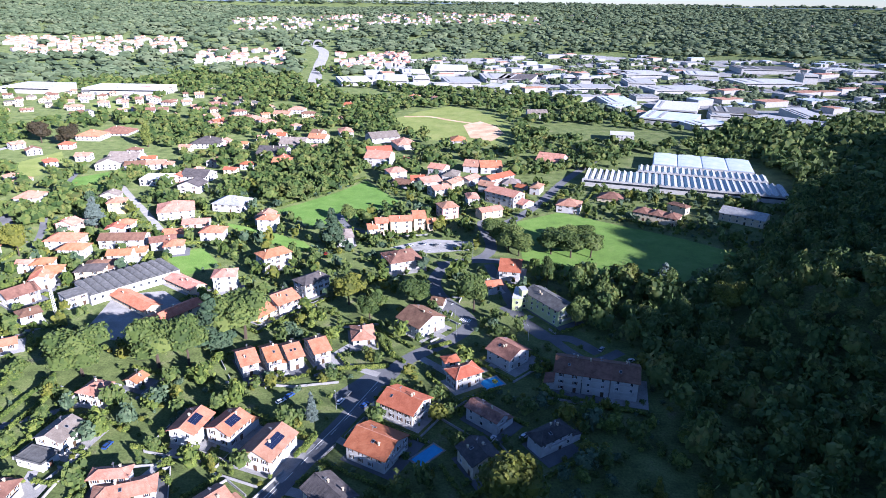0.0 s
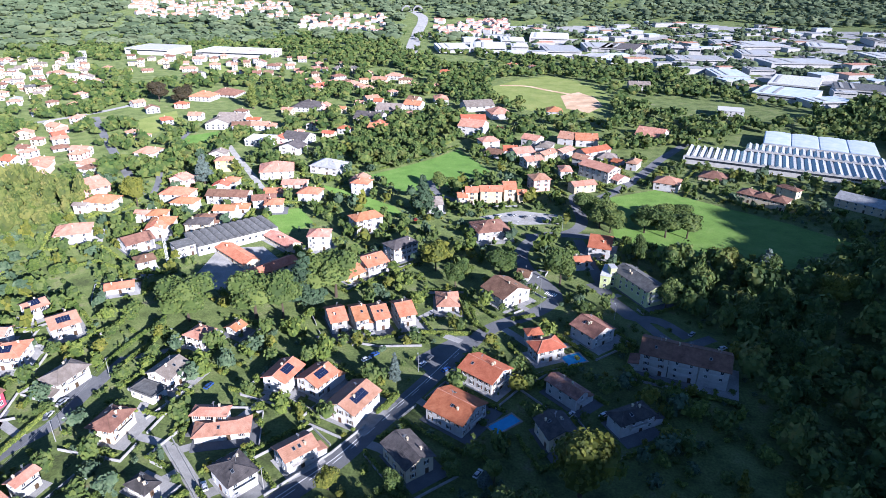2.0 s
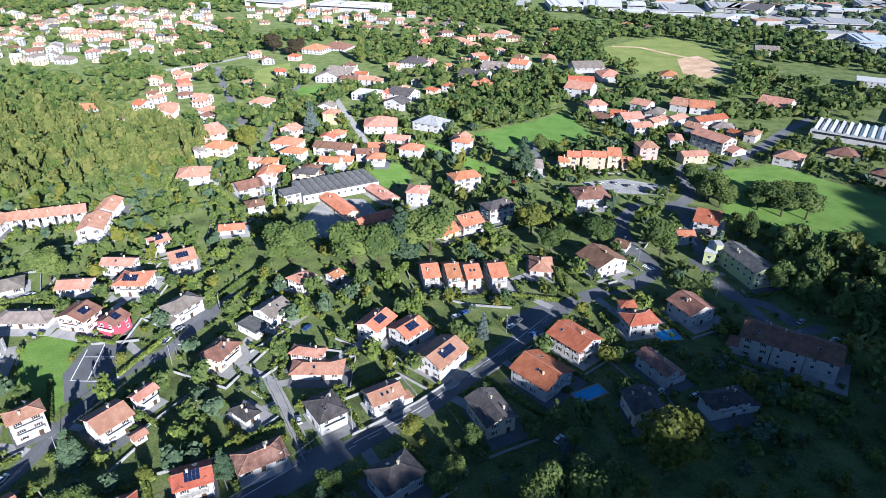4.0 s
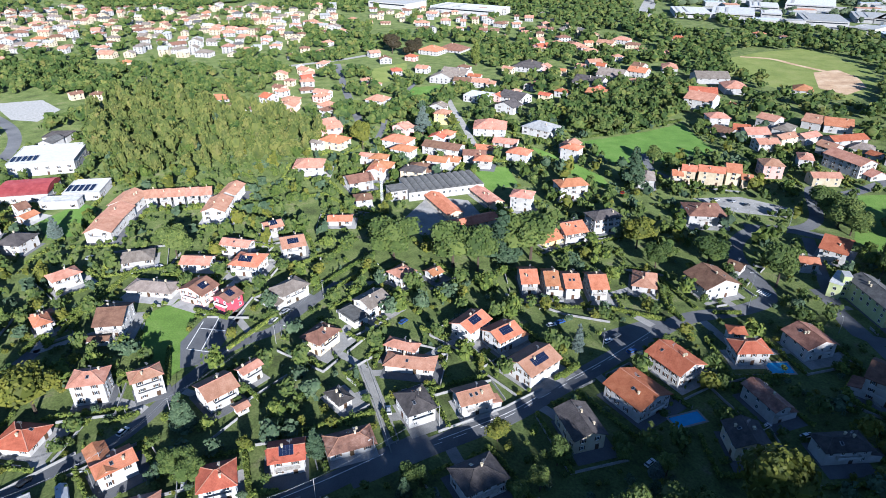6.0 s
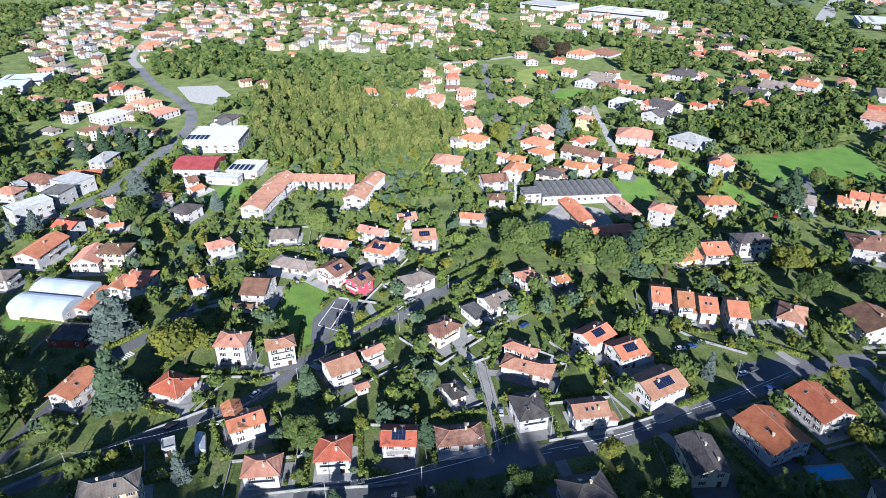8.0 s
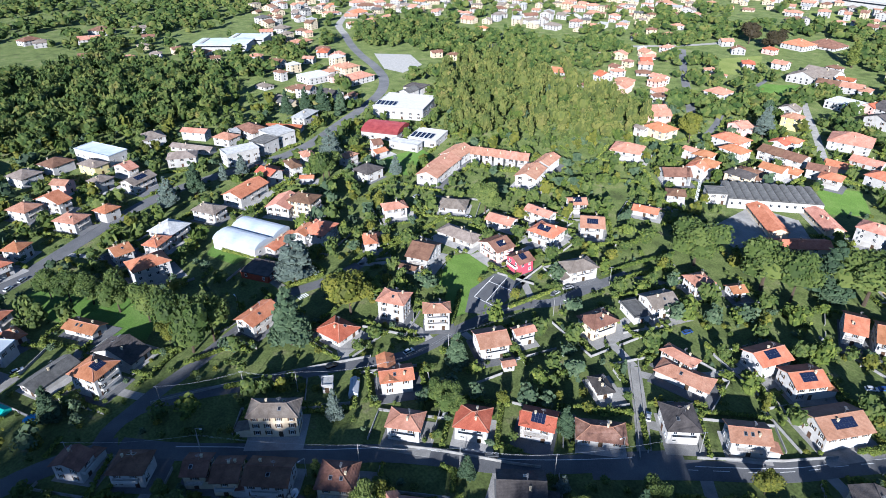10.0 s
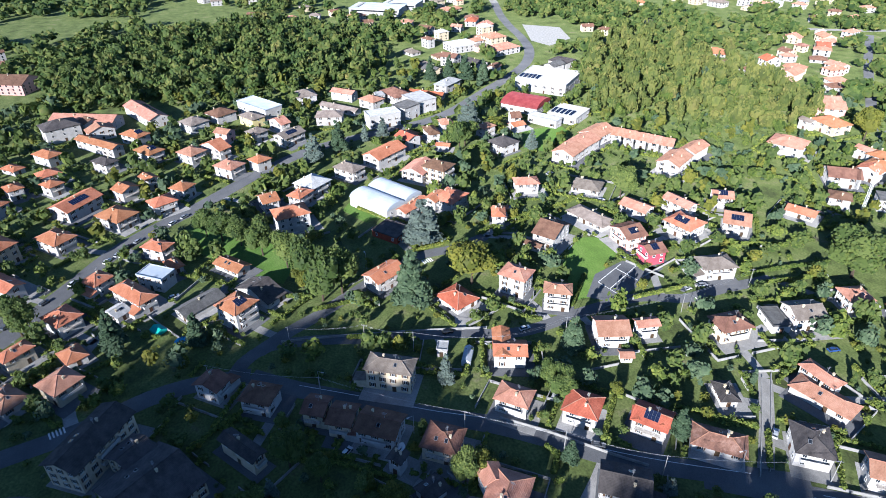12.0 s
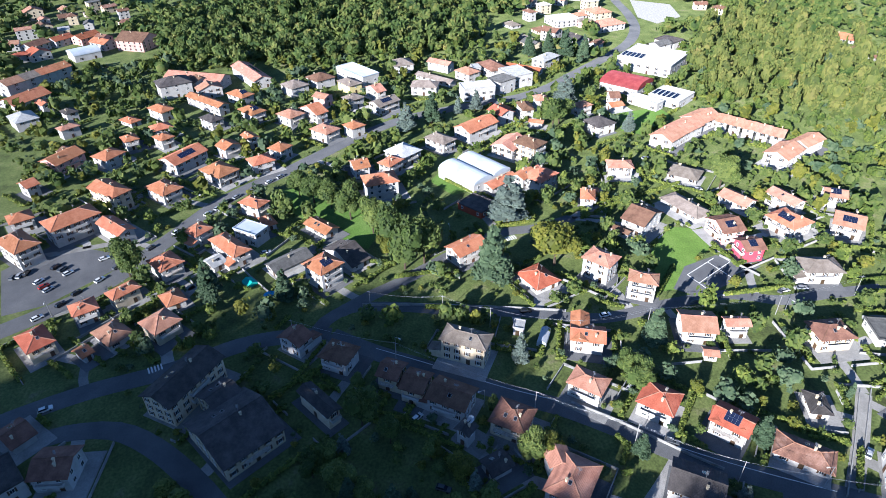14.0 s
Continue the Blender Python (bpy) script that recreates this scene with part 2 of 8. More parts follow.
def build_ground():
    rings, sectors = 210, 288
    radii = [0.0] + [4 * (5150 / 4) ** (i / (rings - 1)) for i in range(rings)]
    verts, faces = [(-64, -42, ground_z(-64, -42))], []
    for r in radii[1:]:
        for k in range(sectors):
            a = 2 * math.pi * k / sectors
            x, y = -64 + r * math.cos(a), -42 + r * math.sin(a)
            verts.append((x, y, ground_z(x, y)))
    for k in range(sectors):
        faces.append((0, 1 + k, 1 + (k + 1) % sectors))
    for i in range(rings - 1):
        for k in range(sectors):
            a, b = 1 + i * sectors + k, 1 + i * sectors + (k + 1) % sectors
            faces.append((a, a + sectors, b + sectors, b))
    ob = new("ground", mesh_of("ground", verts, faces, [GROUND], smooth=True))
    tagged(ob, "green valley floor with rough grass and wooded hills", "ground", kind="structure")


build_ground()


def distant_hills():
    """Hills that close the view, nearly five kilometres off; their blue is haze put into the colour."""
    v, f = [], []
    for k in range(181):
        a = radians(20 + k)
        x, y = -64 + 4880 * math.cos(a), -42 + 4880 * math.sin(a)
        top = 143 + 9 * noise.noise((k / 14, 1.0, 0.0)) + 4 * noise.noise((k / 4, 7.0, 0.0))
        v += [(x, y, 60), (x, y, top), (x * 1.012, y * 1.012, 60)]
    for k in range(180):
        q = 3 * k
        f += [(q, q + 3, q + 4, q + 1), (q + 1, q + 4, q + 5, q + 2)]
    # haze painted as a pale blue base colour
    blue = mat("haze_blue_hills", [(0.16, 0.22, 0.28), (0.24, 0.31, 0.37)], 0.004, 0.95)
    tagged(new("backdrop", mesh_of("backdrop", v, f, [blue])), "far hills along the horizon, coloured with the blue of haze", "hills", kind="structure")


distant_hills()


def strip(name, points, width, material, lift, label, category, dashes=None):
    """A road, lane or line: a smooth ribbon along the points, lying on the ground, with a real thickness."""
    pts = [Vector(p) for p in points]
    fine = []
    for i in range(len(pts) - 1):
        p0, p1, p2, p3 = pts[max(0, i - 1)], pts[i], pts[i + 1], pts[min(len(pts) - 1, i + 2)]
        steps = max(2, int((p2 - p1).length / 4))
        for k in range(steps):
            s = k / steps
            fine.append(0.5 * ((2 * p1) + (p2 - p0) * s + (2 * p0 - 5 * p1 + 4 * p2 - p3) * s * s + (3 * p1 - p0 - 3 * p2 + p3) * s ** 3))
    fine.append(pts[-1])
    v, f = [], []
    for i, p in enumerate(fine):
        d = (fine[min(i + 1, len(fine) - 1)] - fine[max(i - 1, 0)]).normalized()
        side = Vector((-d.y, d.x)) * width / 2
        for q, z in ((p - side, -0.3), (p - side, lift), (p + side, lift), (p + side, -0.3)):
            v.append((q.x, q.y, ground_z(q.x, q.y) + z))
    for i in range(len(fine) - 1):
        if dashes and i % 2:
            continue
        a = 4 * i
        f += [(a, a + 4, a + 5, a + 1), (a + 1, a + 5, a + 6, a + 2), (a + 2, a + 6, a + 7, a + 3)]
    return tagged(new(name, mesh_of(name, v, f, [material])), label, category, kind="structure")


def patch(name, points, material, lift, label, category):
    """A lawn, field or yard with an outline of a few corners, lying on the ground."""
    bm = bmesh.new()
    top = [bm.verts.new((x, y, ground_z(x, y) + lift)) for x, y in points]
    face = bm.faces.new(top)
    if face.normal.z < 0:
        face.normal_flip()
    bmesh.ops.recalc_face_normals(bm, faces=[face])
    bm.normal_update()
    if face.normal.z < 0:
        face.normal_flip()
    res = bmesh.ops.extrude_face_region(bm, geom=[face])
    bmesh.ops.translate(bm, verts=[e for e in res["geom"] if isinstance(e, bmesh.types.BMVert)], vec=(0, 0, -0.3))
    bmesh.ops.recalc_face_normals(bm, faces=bm.faces[:])
    me = bpy.data.meshes.new(name)
    bm.to_mesh(me)
    bm.free()
    me.materials.append(material)
    return tagged(new(name, me), label, category, kind="structure")

# ---- roads, yards, lawns ----
strip("road", [(-139.1, 85.3), (-147.4, 70.6), (-156.6, 53.7), (-166.8, 37.5), (-175.2, 27.8), (-188.0, 11.7), (-198.9, -6.6), (-212.1, -26.0), (-223.6, -43.5), (-234.8, -57.3)], 7.0, ASPHALT, 0.05, "narrow grey asphalt street with pale edge lines", "road")
strip("road", [(-151.1, 59.0), (-135.8, 82.9), (-120.9, 104.9), (-111.7, 124.2), (-100.4, 147.7), (-87.3, 176.8), (-76.4, 195.9), (-58.0, 212.5), (-48.1, 228.0), (-52.8, 242.2), (-61.4, 256.1), (-66.1, 272.3), (-64.0, 289.8), (-55.3, 305.4), (-40.5, 309.4), (-26.1, 308.3)], 7.5, ASPHALT, 0.055, "grey asphalt village road with a hairpin bend", "road")
strip("road", [(-236.4, -62.2), (-242.5, -59.1), (-248.0, -49.7), (-245.8, -33.2), (-239.9, -13.1), (-233.5, 12.8), (-225.5, 37.7), (-228.4, 67.5), (-229.0, 90.5), (-222.4, 107.0), (-222.6, 123.4), (-221.7, 149.0)], 5.5, ASPHALT, 0.05, "narrow asphalt lane between garden walls", "road")
strip("road", [(-246.2, -53.9), (-254.7, -40.8), (-259.9, -30.5), (-270.1, -14.3), (-285.9, 13.2), (-287.8, 34.0), (-292.6, 51.4)], 6.0, ASPHALT, 0.045, "narrow asphalt street", "road")
strip("road", [(-234.8, -57.3), (-236.8, -73.8), (-235.2, -88.9), (-227.5, -109.8), (-222.3, -134.4), (-214.3, -156.2), (-209.0, -163.3)], 7.5, ASPHALT, 0.06, "grey asphalt street in the shade", "road")
strip("road", [(-200.9, -157.0), (-203.7, -146.2), (-206.3, -136.3), (-204.8, -121.8), (-196.6, -109.2), (-183.2, -96.3), (-172.8, -88.4)], 6.5, ASPHALT, 0.05, "curved asphalt access road", "road")
strip("road", [(-253.7, -181.5), (-264.7, -163.4), (-278.1, -145.6), (-310.1, -124.0), (-340.9, -103.5), (-368.3, -72.1), (-402.6, -34.5), (-424.9, 1.6), (-439.9, 61.3), (-444.3, 74.8), (-456.8, 96.1), (-476.9, 119.5), (-499.0, 145.9), (-522.2, 171.9), (-548.3, 194.7), (-584.0, 213.9), (-627.7, 226.4), (-673.7, 234.9), (-725.1, 247.3), (-792.1, 268.5)], 9, ASPHALT, 0.05, "wide asphalt main street with parked cars", "road")
strip("lane", [(-176.6, 104.1), (-159.7, 89.1), (-145.5, 75.5)], 4.5, PAVING, 0.04, "straight paved private lane", "lane")
strip("lane", [(-168.3, 39.7), (-160.5, 31.0), (-151.5, 19.9)], 3.6, PAVING, 0.04, "pale paved garden lane", "lane")
strip("road", [(-792.1, 268.5), (-848.2, 286.1), (-917.9, 329.5), (-982.1, 374.3), (-1076.8, 440.4), (-1197.4, 522.3), (-1308.7, 594.9)], 9, PAVING, 0.05, "wide pale main street through the houses", "road")
strip("road", [(-514.1, 540.2), (-462.2, 478.2), (-412.9, 421.9), (-365.1, 369.0), (-329.8, 329.1)], 7, ASPHALT, 0.05, "dark asphalt street", "road")
strip("road", [(-578.8, 467.4), (-550.5, 512.5), (-525.4, 560.5), (-511.9, 605.9)], 8, PAVING, 0.06, "pale road over a bridge", "road")
strip("road", [(-33.7, 303.3), (-18.8, 223.6), (-1.4, 214.7), (8.9, 201.8)], 6, ASPHALT, 0.05, "asphalt access lane beside a field", "road")
strip("road", [(-64.4, 302.4), (-41.9, 310.1), (-29.9, 331.2), (-32.3, 381.0), (-14.0, 381.6), (15.2, 427.4), (47.9, 495.6), (109.5, 602.9)], 7.5, ASPHALT, 0.045, "asphalt road through the old village", "road")
strip("road", [(-97.0, 349.8), (-125.7, 365.7), (-138.3, 396.3)], 5, ASPHALT, 0.04, "narrow asphalt lane", "road")
strip("highway", [(-291, 1088), (-304, 1169), (-332, 1346), (-351, 1490), (-362, 1602), (-383, 1717), (-432, 1835)], 26, PAVING, 0.1, "pale dual carriageway leading to twin tunnels", "road")
strip("lane", [(-348.9, 489.2), (-314.4, 440.1), (-281.6, 396.3), (-249.9, 351.9)], 5, PAVING, 0.04, "straight narrow pale lane", "road")
strip("lane", [(-396.7, 528.9), (-362.2, 415.4), (-331.5, 353.0), (-318.5, 322.3)], 4.5, ASPHALT, 0.04, "narrow winding asphalt lane", "road")
strip("lane", [(-30.3, 247.3), (-13.7, 220.9), (2.5, 196.0), (19.6, 203.5)], 5, ASPHALT, 0.045, "shaded asphalt drive", "road")
patch("lawn", [(-185.4, 401.7), (-166.8, 425.1), (-146.7, 452.5), (-127.3, 488.2), (-114.0, 462.2), (-95.7, 427.9), (-101.5, 410.4), (-120.5, 389.6), (-134.9, 375.3), (-149.0, 365.3), (-167.2, 376.6)], LAWN, 0.03, "bright green mown field", "lawn")
patch("field", [(-7.8, 381.8), (26.9, 405.1), (66.1, 375.9), (101.5, 350.9), (127.9, 324.4), (116.1, 290.7), (73.0, 272.6), (11.0, 296.0), (-12.3, 311.0)], LAWN, 0.03, "broad green hay field half in shade", "field")
patch("lawn", [(-277.3, 91.2), (-272.1, 105.7), (-260.1, 105.3), (-255.1, 92.3), (-235.4, 75.7), (-235.7, 65.4), (-262.7, 75.0)], LAWN, 0.03, "sloping mown garden lawn", "lawn")
patch("lawn", [(-352.5, -69.1), (-334.1, -50.2), (-301.9, -31.7), (-285.6, -40.5), (-297.1, -54.2), (-307.8, -61.3), (-338.3, -84.9)], LAWN, 0.03, "small public lawn", "lawn")
patch("yard", [(-248.9, 82.8), (-253.7, 99.0), (-243.1, 112.4), (-235.3, 94.3), (-229.5, 79.3), (-236.2, 71.5)], ASPHALT, 0.035, "paved parking court with white markings", "yard")
patch("yard", [(-298.3, -187.2), (-316.0, -171.4), (-301.6, -142.8), (-292.8, -139.7), (-271.6, -161.8), (-267.8, -175.9)], ASPHALT, 0.03, "asphalt car park", "yard")
patch("yard", [(-230.6, 212.3), (-235.0, 256.2), (-211.6, 262.0), (-191.5, 243.1), (-211.0, 209.2)], PAVING, 0.03, "wide paved factory yard", "yard")
patch("yard", [(-99.6, 159.3), (-106.4, 167.4), (-91.7, 186.5), (-81.4, 188.8)], ASPHALT, 0.03, "small asphalt parking bay", "yard")
patch("yard", [(-95.4, 329.2), (-70.3, 345.4), (-40.4, 341.1), (-44.7, 325.9), (-69.8, 320.3)], PAVING, 0.03, "asphalt parking area", "yard")
patch("yard", [(-676.0, 250.5), (-650.7, 280.4), (-605.6, 268.0), (-588.3, 236.9), (-611.9, 229.5)], CONCRETE, 0.03, "wide pale concrete forecourt", "yard")
patch("earth", [(-34.0, 758.5), (-10.5, 788.6), (7.7, 753.5), (9.7, 695.8), (-4.9, 662.6), (-28.7, 680.2)], EARTH, 0.06, "bare tan earth of a building site", "earth")
strip("track", [(-113.4, 816.0), (-78.7, 818.5), (-55.5, 798.1), (-26.1, 775.0), (1.0, 760.8), (10.3, 702.6)], 7, EARTH, 0.09, "pale earth track over the site", "track")
patch("meadow", [(-96.0, 858.6), (-46.5, 914.7), (18, 840.1), (30, 720), (-5, 640), (-60, 655), (-113.6, 694.6), (-130.9, 787.4)], MEADOW, 0.025, "rough green meadow", "meadow")
patch("meadow", [(-464.8, 536.5), (-449.7, 585.2), (-406.4, 517.8), (-422.9, 477.9)], MEADOW, 0.025, "green meadow", "meadow")
patch("meadow", [(-387.4, 479.5), (-360.9, 509.7), (-330.9, 473.0), (-348.6, 438.6)], LAWN, 0.025, "green meadow", "meadow")
patch("meadow", [(-584.5, 897.2), (-507.6, 932.5), (-481.3, 853.0), (-530.6, 801.6)], MEADOW, 0.025, "green meadow", "meadow")
patch("lawn", [(-216.8, 374.4), (-182.6, 358.1), (-151.4, 337.5), (-140.4, 318.2), (-163.6, 327.1), (-201.6, 357.4)], LAWN, 0.025, "green garden lawn", "lawn")
patch("lawn", [(-232.3, 310.8), (-213.4, 325.5), (-193.8, 298.7), (-207.5, 281.9)], LAWN, 0.025, "green garden lawn", "lawn")
patch("lawn", [(-350.4, 2.4), (-328.8, 18.2), (-323.3, 3.0), (-339.5, -5.3)], LAWN, 0.025, "green garden lawn", "lawn")
patch("lawn", [(-403.5, 122.0), (-407.3, 149.7), (-391.2, 150.2), (-370.5, 121.7), (-378.7, 111.9)], LAWN, 0.025, "green garden lawn", "lawn")
patch("lawn", [(-359.4, -5.2), (-371.3, 7.8), (-363.1, 20.1), (-350.4, 0.1)], MEADOW, 0.025, "small green sports court", "lawn")
OPEN = []
OPEN.append([(-359.4, -5.2), (-371.3, 7.8), (-363.1, 20.1), (-350.4, 0.1)])
OPEN.append([(-185.4, 401.7), (-166.8, 425.1), (-146.7, 452.5), (-127.3, 488.2), (-114.0, 462.2), (-95.7, 427.9), (-101.5, 410.4), (-120.5, 389.6), (-134.9, 375.3), (-149.0, 365.3), (-167.2, 376.6)])
OPEN.append([(-7.8, 381.8), (26.9, 405.1), (66.1, 375.9), (101.5, 350.9), (127.9, 324.4), (116.1, 290.7), (73.0, 272.6), (11.0, 296.0), (-12.3, 311.0)])
OPEN.append([(-277.3, 91.2), (-272.1, 105.7), (-260.1, 105.3), (-255.1, 92.3), (-235.4, 75.7), (-235.7, 65.4), (-262.7, 75.0)])
OPEN.append([(-352.5, -69.1), (-334.1, -50.2), (-301.9, -31.7), (-285.6, -40.5), (-297.1, -54.2), (-307.8, -61.3), (-338.3, -84.9)])
OPEN.append([(-248.9, 82.8), (-253.7, 99.0), (-243.1, 112.4), (-235.3, 94.3), (-229.5, 79.3), (-236.2, 71.5)])
OPEN.append([(-298.3, -187.2), (-316.0, -171.4), (-301.6, -142.8), (-292.8, -139.7), (-271.6, -161.8), (-267.8, -175.9)])
OPEN.append([(-230.6, 212.3), (-235.0, 256.2), (-211.6, 262.0), (-191.5, 243.1), (-211.0, 209.2)])
OPEN.append([(-99.6, 159.3), (-106.4, 167.4), (-91.7, 186.5), (-81.4, 188.8)])
OPEN.append([(-95.4, 329.2), (-70.3, 345.4), (-40.4, 341.1), (-44.7, 325.9), (-69.8, 320.3)])
OPEN.append([(-691.0, 246.5), (-657.7, 292.4), (-591.6, 275.0), (-556.3, 228.9), (-601.9, 220.5)])
OPEN.append([(-512, 152), (-560, 182), (-640, 208), (-725, 226), (-800, 248), (-900, 300), (-900, 335), (-800, 290), (-720, 268), (-640, 250), (-575, 240), (-530, 195)])
OPEN.append([(-96.0, 858.6), (-46.5, 914.7), (18, 840.1), (30, 720), (-5, 640), (-60, 655), (-113.6, 694.6), (-130.9, 787.4)])
OPEN.append([(-464.8, 536.5), (-449.7, 585.2), (-406.4, 517.8), (-422.9, 477.9)])
OPEN.append([(-387.4, 479.5), (-360.9, 509.7), (-330.9, 473.0), (-348.6, 438.6)])
OPEN.append([(-584.5, 897.2), (-507.6, 932.5), (-481.3, 853.0), (-530.6, 801.6)])
OPEN.append([(-216.8, 374.4), (-182.6, 358.1), (-151.4, 337.5), (-140.4, 318.2), (-163.6, 327.1), (-201.6, 357.4)])
OPEN.append([(-232.3, 310.8), (-213.4, 325.5), (-193.8, 298.7), (-207.5, 281.9)])
OPEN.append([(-350.4, 2.4), (-328.8, 18.2), (-323.3, 3.0), (-339.5, -5.3)])
OPEN.append([(-403.5, 122.0), (-407.3, 149.7), (-391.2, 150.2), (-370.5, 121.7), (-378.7, 111.9)])
OPEN.append([(-271.9, 1266.4), (-94.4, 1652.4), (285.2, 1779.6), (717.1, 1672.4), (1014.8, 1512.2), (567.1, 842.1), (349.0, 835.4), (170.9, 822.4), (157.9, 990.9), (54.1, 1061.8), (-146.3, 1117.8)])

# ---- houses ----
FOOTPRINTS, PLOTS = [], []
ROOF_WORD = {"O": "orange-tiled", "R": "red-tiled", "T": "salmon-tiled", "E": "grey-brown tiled", "N": "brown-tiled", "U": "rust-mottled tiled", "D": "dark slate-tiled", "G": "grey", "B": "white and blue", "S": "flat gravel", "K": "weathered grey", "Q": "crimson sheet"}
WALL_WORD = {"W": "white", "C": "cream", "Y": "yellow", "P": "pink", "R": "brick-red", "X": "raspberry-red", "V": "pale green"}
window_meshes = {}


def window_mesh(wide, tall, shutters):
    """A window: reveal frame, dark glass, sill and, on most houses, a pair of open shutters. It faces -y."""
    key = (wide, tall, shutters)
    if key not in window_meshes:
        w = wide / 2
        xs = [-w - 0.09, -w, -0.04, 0.04, w, w + 0.09]
        depth = [0.10, 0.03, 0.07, 0.03, 0.10]
        kind = [1, 0, 1, 0, 1]
        if shutters:
            xs, depth, kind = [-2 * w - 0.05] + xs + [2 * w + 0.05], [0.06] + depth + [0.06], [2] + kind + [2]
        zs = [-0.12, 0.0, tall, tall + 0.09]
        bm = bmesh.new()

        def quad(m, *pts):
            face = bm.faces.new([bm.verts.new(p) for p in pts])
            face.material_index = m

        def deep(i, k):
            if not 0 <= i < len(depth) or not 0 <= k < 3:
                return 0.0, 1
            if kind[i] == 2:
                return depth[i], 2
            return (depth[i], kind[i]) if k == 1 else (0.16 if k == 0 else 0.10, 1)

        for i in range(-1, len(depth) + 1):
            for k in range(-1, 4):
                d0, m0 = deep(i, k)
                if 0 <= i < len(depth) and 0 <= k < 3:
                    quad(m0, (xs[i], -d0, zs[k]), (xs[i + 1], -d0, zs[k]), (xs[i + 1], -d0, zs[k + 1]), (xs[i], -d0, zs[k + 1]))
                if 0 <= k < 3 and i < len(depth):
                    d1, m1 = deep(i + 1, k)
                    if d0 != d1:
                        quad(m0 if d0 > d1 else m1, (xs[i + 1], -d0, zs[k]), (xs[i + 1], -d1, zs[k]), (xs[i + 1], -d1, zs[k + 1]), (xs[i + 1], -d0, zs[k + 1]))
                if 0 <= i < len(depth) and k < 3:
                    d1, m1 = deep(i, k + 1)
                    if d0 != d1:
                        quad(m0 if d0 > d1 else m1, (xs[i], -d0, zs[k + 1]), (xs[i + 1], -d0, zs[k + 1]), (xs[i + 1], -d1, zs[k + 1]), (xs[i], -d1, zs[k + 1]))
        bmesh.ops.remove_doubles(bm, verts=bm.verts[:], dist=0.0005)
        me = bpy.data.meshes.new("window")
        bm.to_mesh(me)
        bm.free()
        for m in (GLASS, FRAME, SHUTTER):
            me.materials.append(m)
        window_meshes[key] = me
    return window_meshes[key]


def door_mesh():
    if "door" not in window_meshes:
        v, f = [], []
        box_into(v, f, -0.55, -0.06, 0, 0.55, 0.05, 2.15)
        box_into(v, f, -0.65, -0.09, 0, -0.55, 0.05, 2.25)
        box_into(v, f, 0.55, -0.09, 0, 0.65, 0.05, 2.25)
        box_into(v, f, -0.55, -0.09, 2.15, 0.55, 0.05, 2.25)
        window_meshes["door"] = mesh_of("door", v, f, [SHUTTER])
    return window_meshes["door"]


def chimney_mesh():
    if "chimney" not in window_meshes:
        v, f = [], []
        box_into(v, f, -0.26, -0.26, -0.8, 0.26, 0.26, 0.7)
        box_into(v, f, -0.34, -0.34, 0.7, 0.34, 0.34, 0.78)
        for a in (-0.28, 0.18):
            for b in (-0.28, 0.18):
                box_into(v, f, a, b, 0.78, a + 0.1, b + 0.1, 0.95)
        box_into(v, f, -0.38, -0.38, 0.95, 0.38, 0.38, 1.03)
        window_meshes["chimney"] = mesh_of("chimney", v, f, [WALLS["C"]])
    return window_meshes["chimney"]


def aerial_mesh():
    if "aerial" not in window_meshes:
        v, f = [], []
        box_into(v, f, -0.03, -0.03, -0.6, 0.03, 0.03, 2.6)
        box_into(v, f, -0.8, -0.025, 2.2, 0.8, 0.025, 2.25)
        box_into(v, f, -0.6, -0.025, 1.7, 0.6, 0.025, 1.75)
        for k in range(-3, 4):
            box_into(v, f, k * 0.22 - 0.02, -0.35, 2.2, k * 0.22 + 0.02, 0.35, 2.25)
        window_meshes["aerial"] = mesh_of("aerial", v, f, [METAL])
    return window_meshes["aerial"]


def roof_shape(kind, w, d, over, rise):
    """Roof slab over a box w by d, with eaves; z = 0 at the eaves. Ridge along x for a, along y for b, hipped for h."""
    if kind == "b":
        v, f = roof_shape("a", d, w, over, rise)
        return [(-y, x, z) for x, y, z in v], f
    a, b, th = w / 2 + over, d / 2 + over, 0.22
    if kind == "a":
        v = [(-a, -b, 0), (a, -b, 0), (a, b, 0), (-a, b, 0), (-a, 0, rise), (a, 0, rise)]
        f = [(0, 1, 5, 4), (2, 3, 4, 5)]
    else:
        if a >= b:
            r = max(0.15, a - b)
            v = [(-a, -b, 0), (a, -b, 0), (a, b, 0), (-a, b, 0), (-r, 0, rise), (r, 0, rise)]
            f = [(0, 1, 5, 4), (2, 3, 4, 5), (1, 2, 5), (3, 0, 4)]
        else:
            r = max(0.15, b - a)
            v = [(-a, -b, 0), (a, -b, 0), (a, b, 0), (-a, b, 0), (0, -r, rise), (0, r, rise)]
            f = [(1, 2, 5, 4), (3, 0, 4, 5), (0, 1, 4), (2, 3, 5)]
    n = len(v)
    v = v + [(x, y, z - th) for x, y, z in v]
    f = f + [tuple(n + i for i in reversed(q)) for q in f]
    count = {}
    for q in f[: len(f) // 2]:
        for i, j in zip(q, q[1:] + q[:1]):
            count[(i, j)] = 1
    for i, j in list(count):
        if (j, i) not in count:
            f.append((j, i, n + i, n + j))
    return v, f


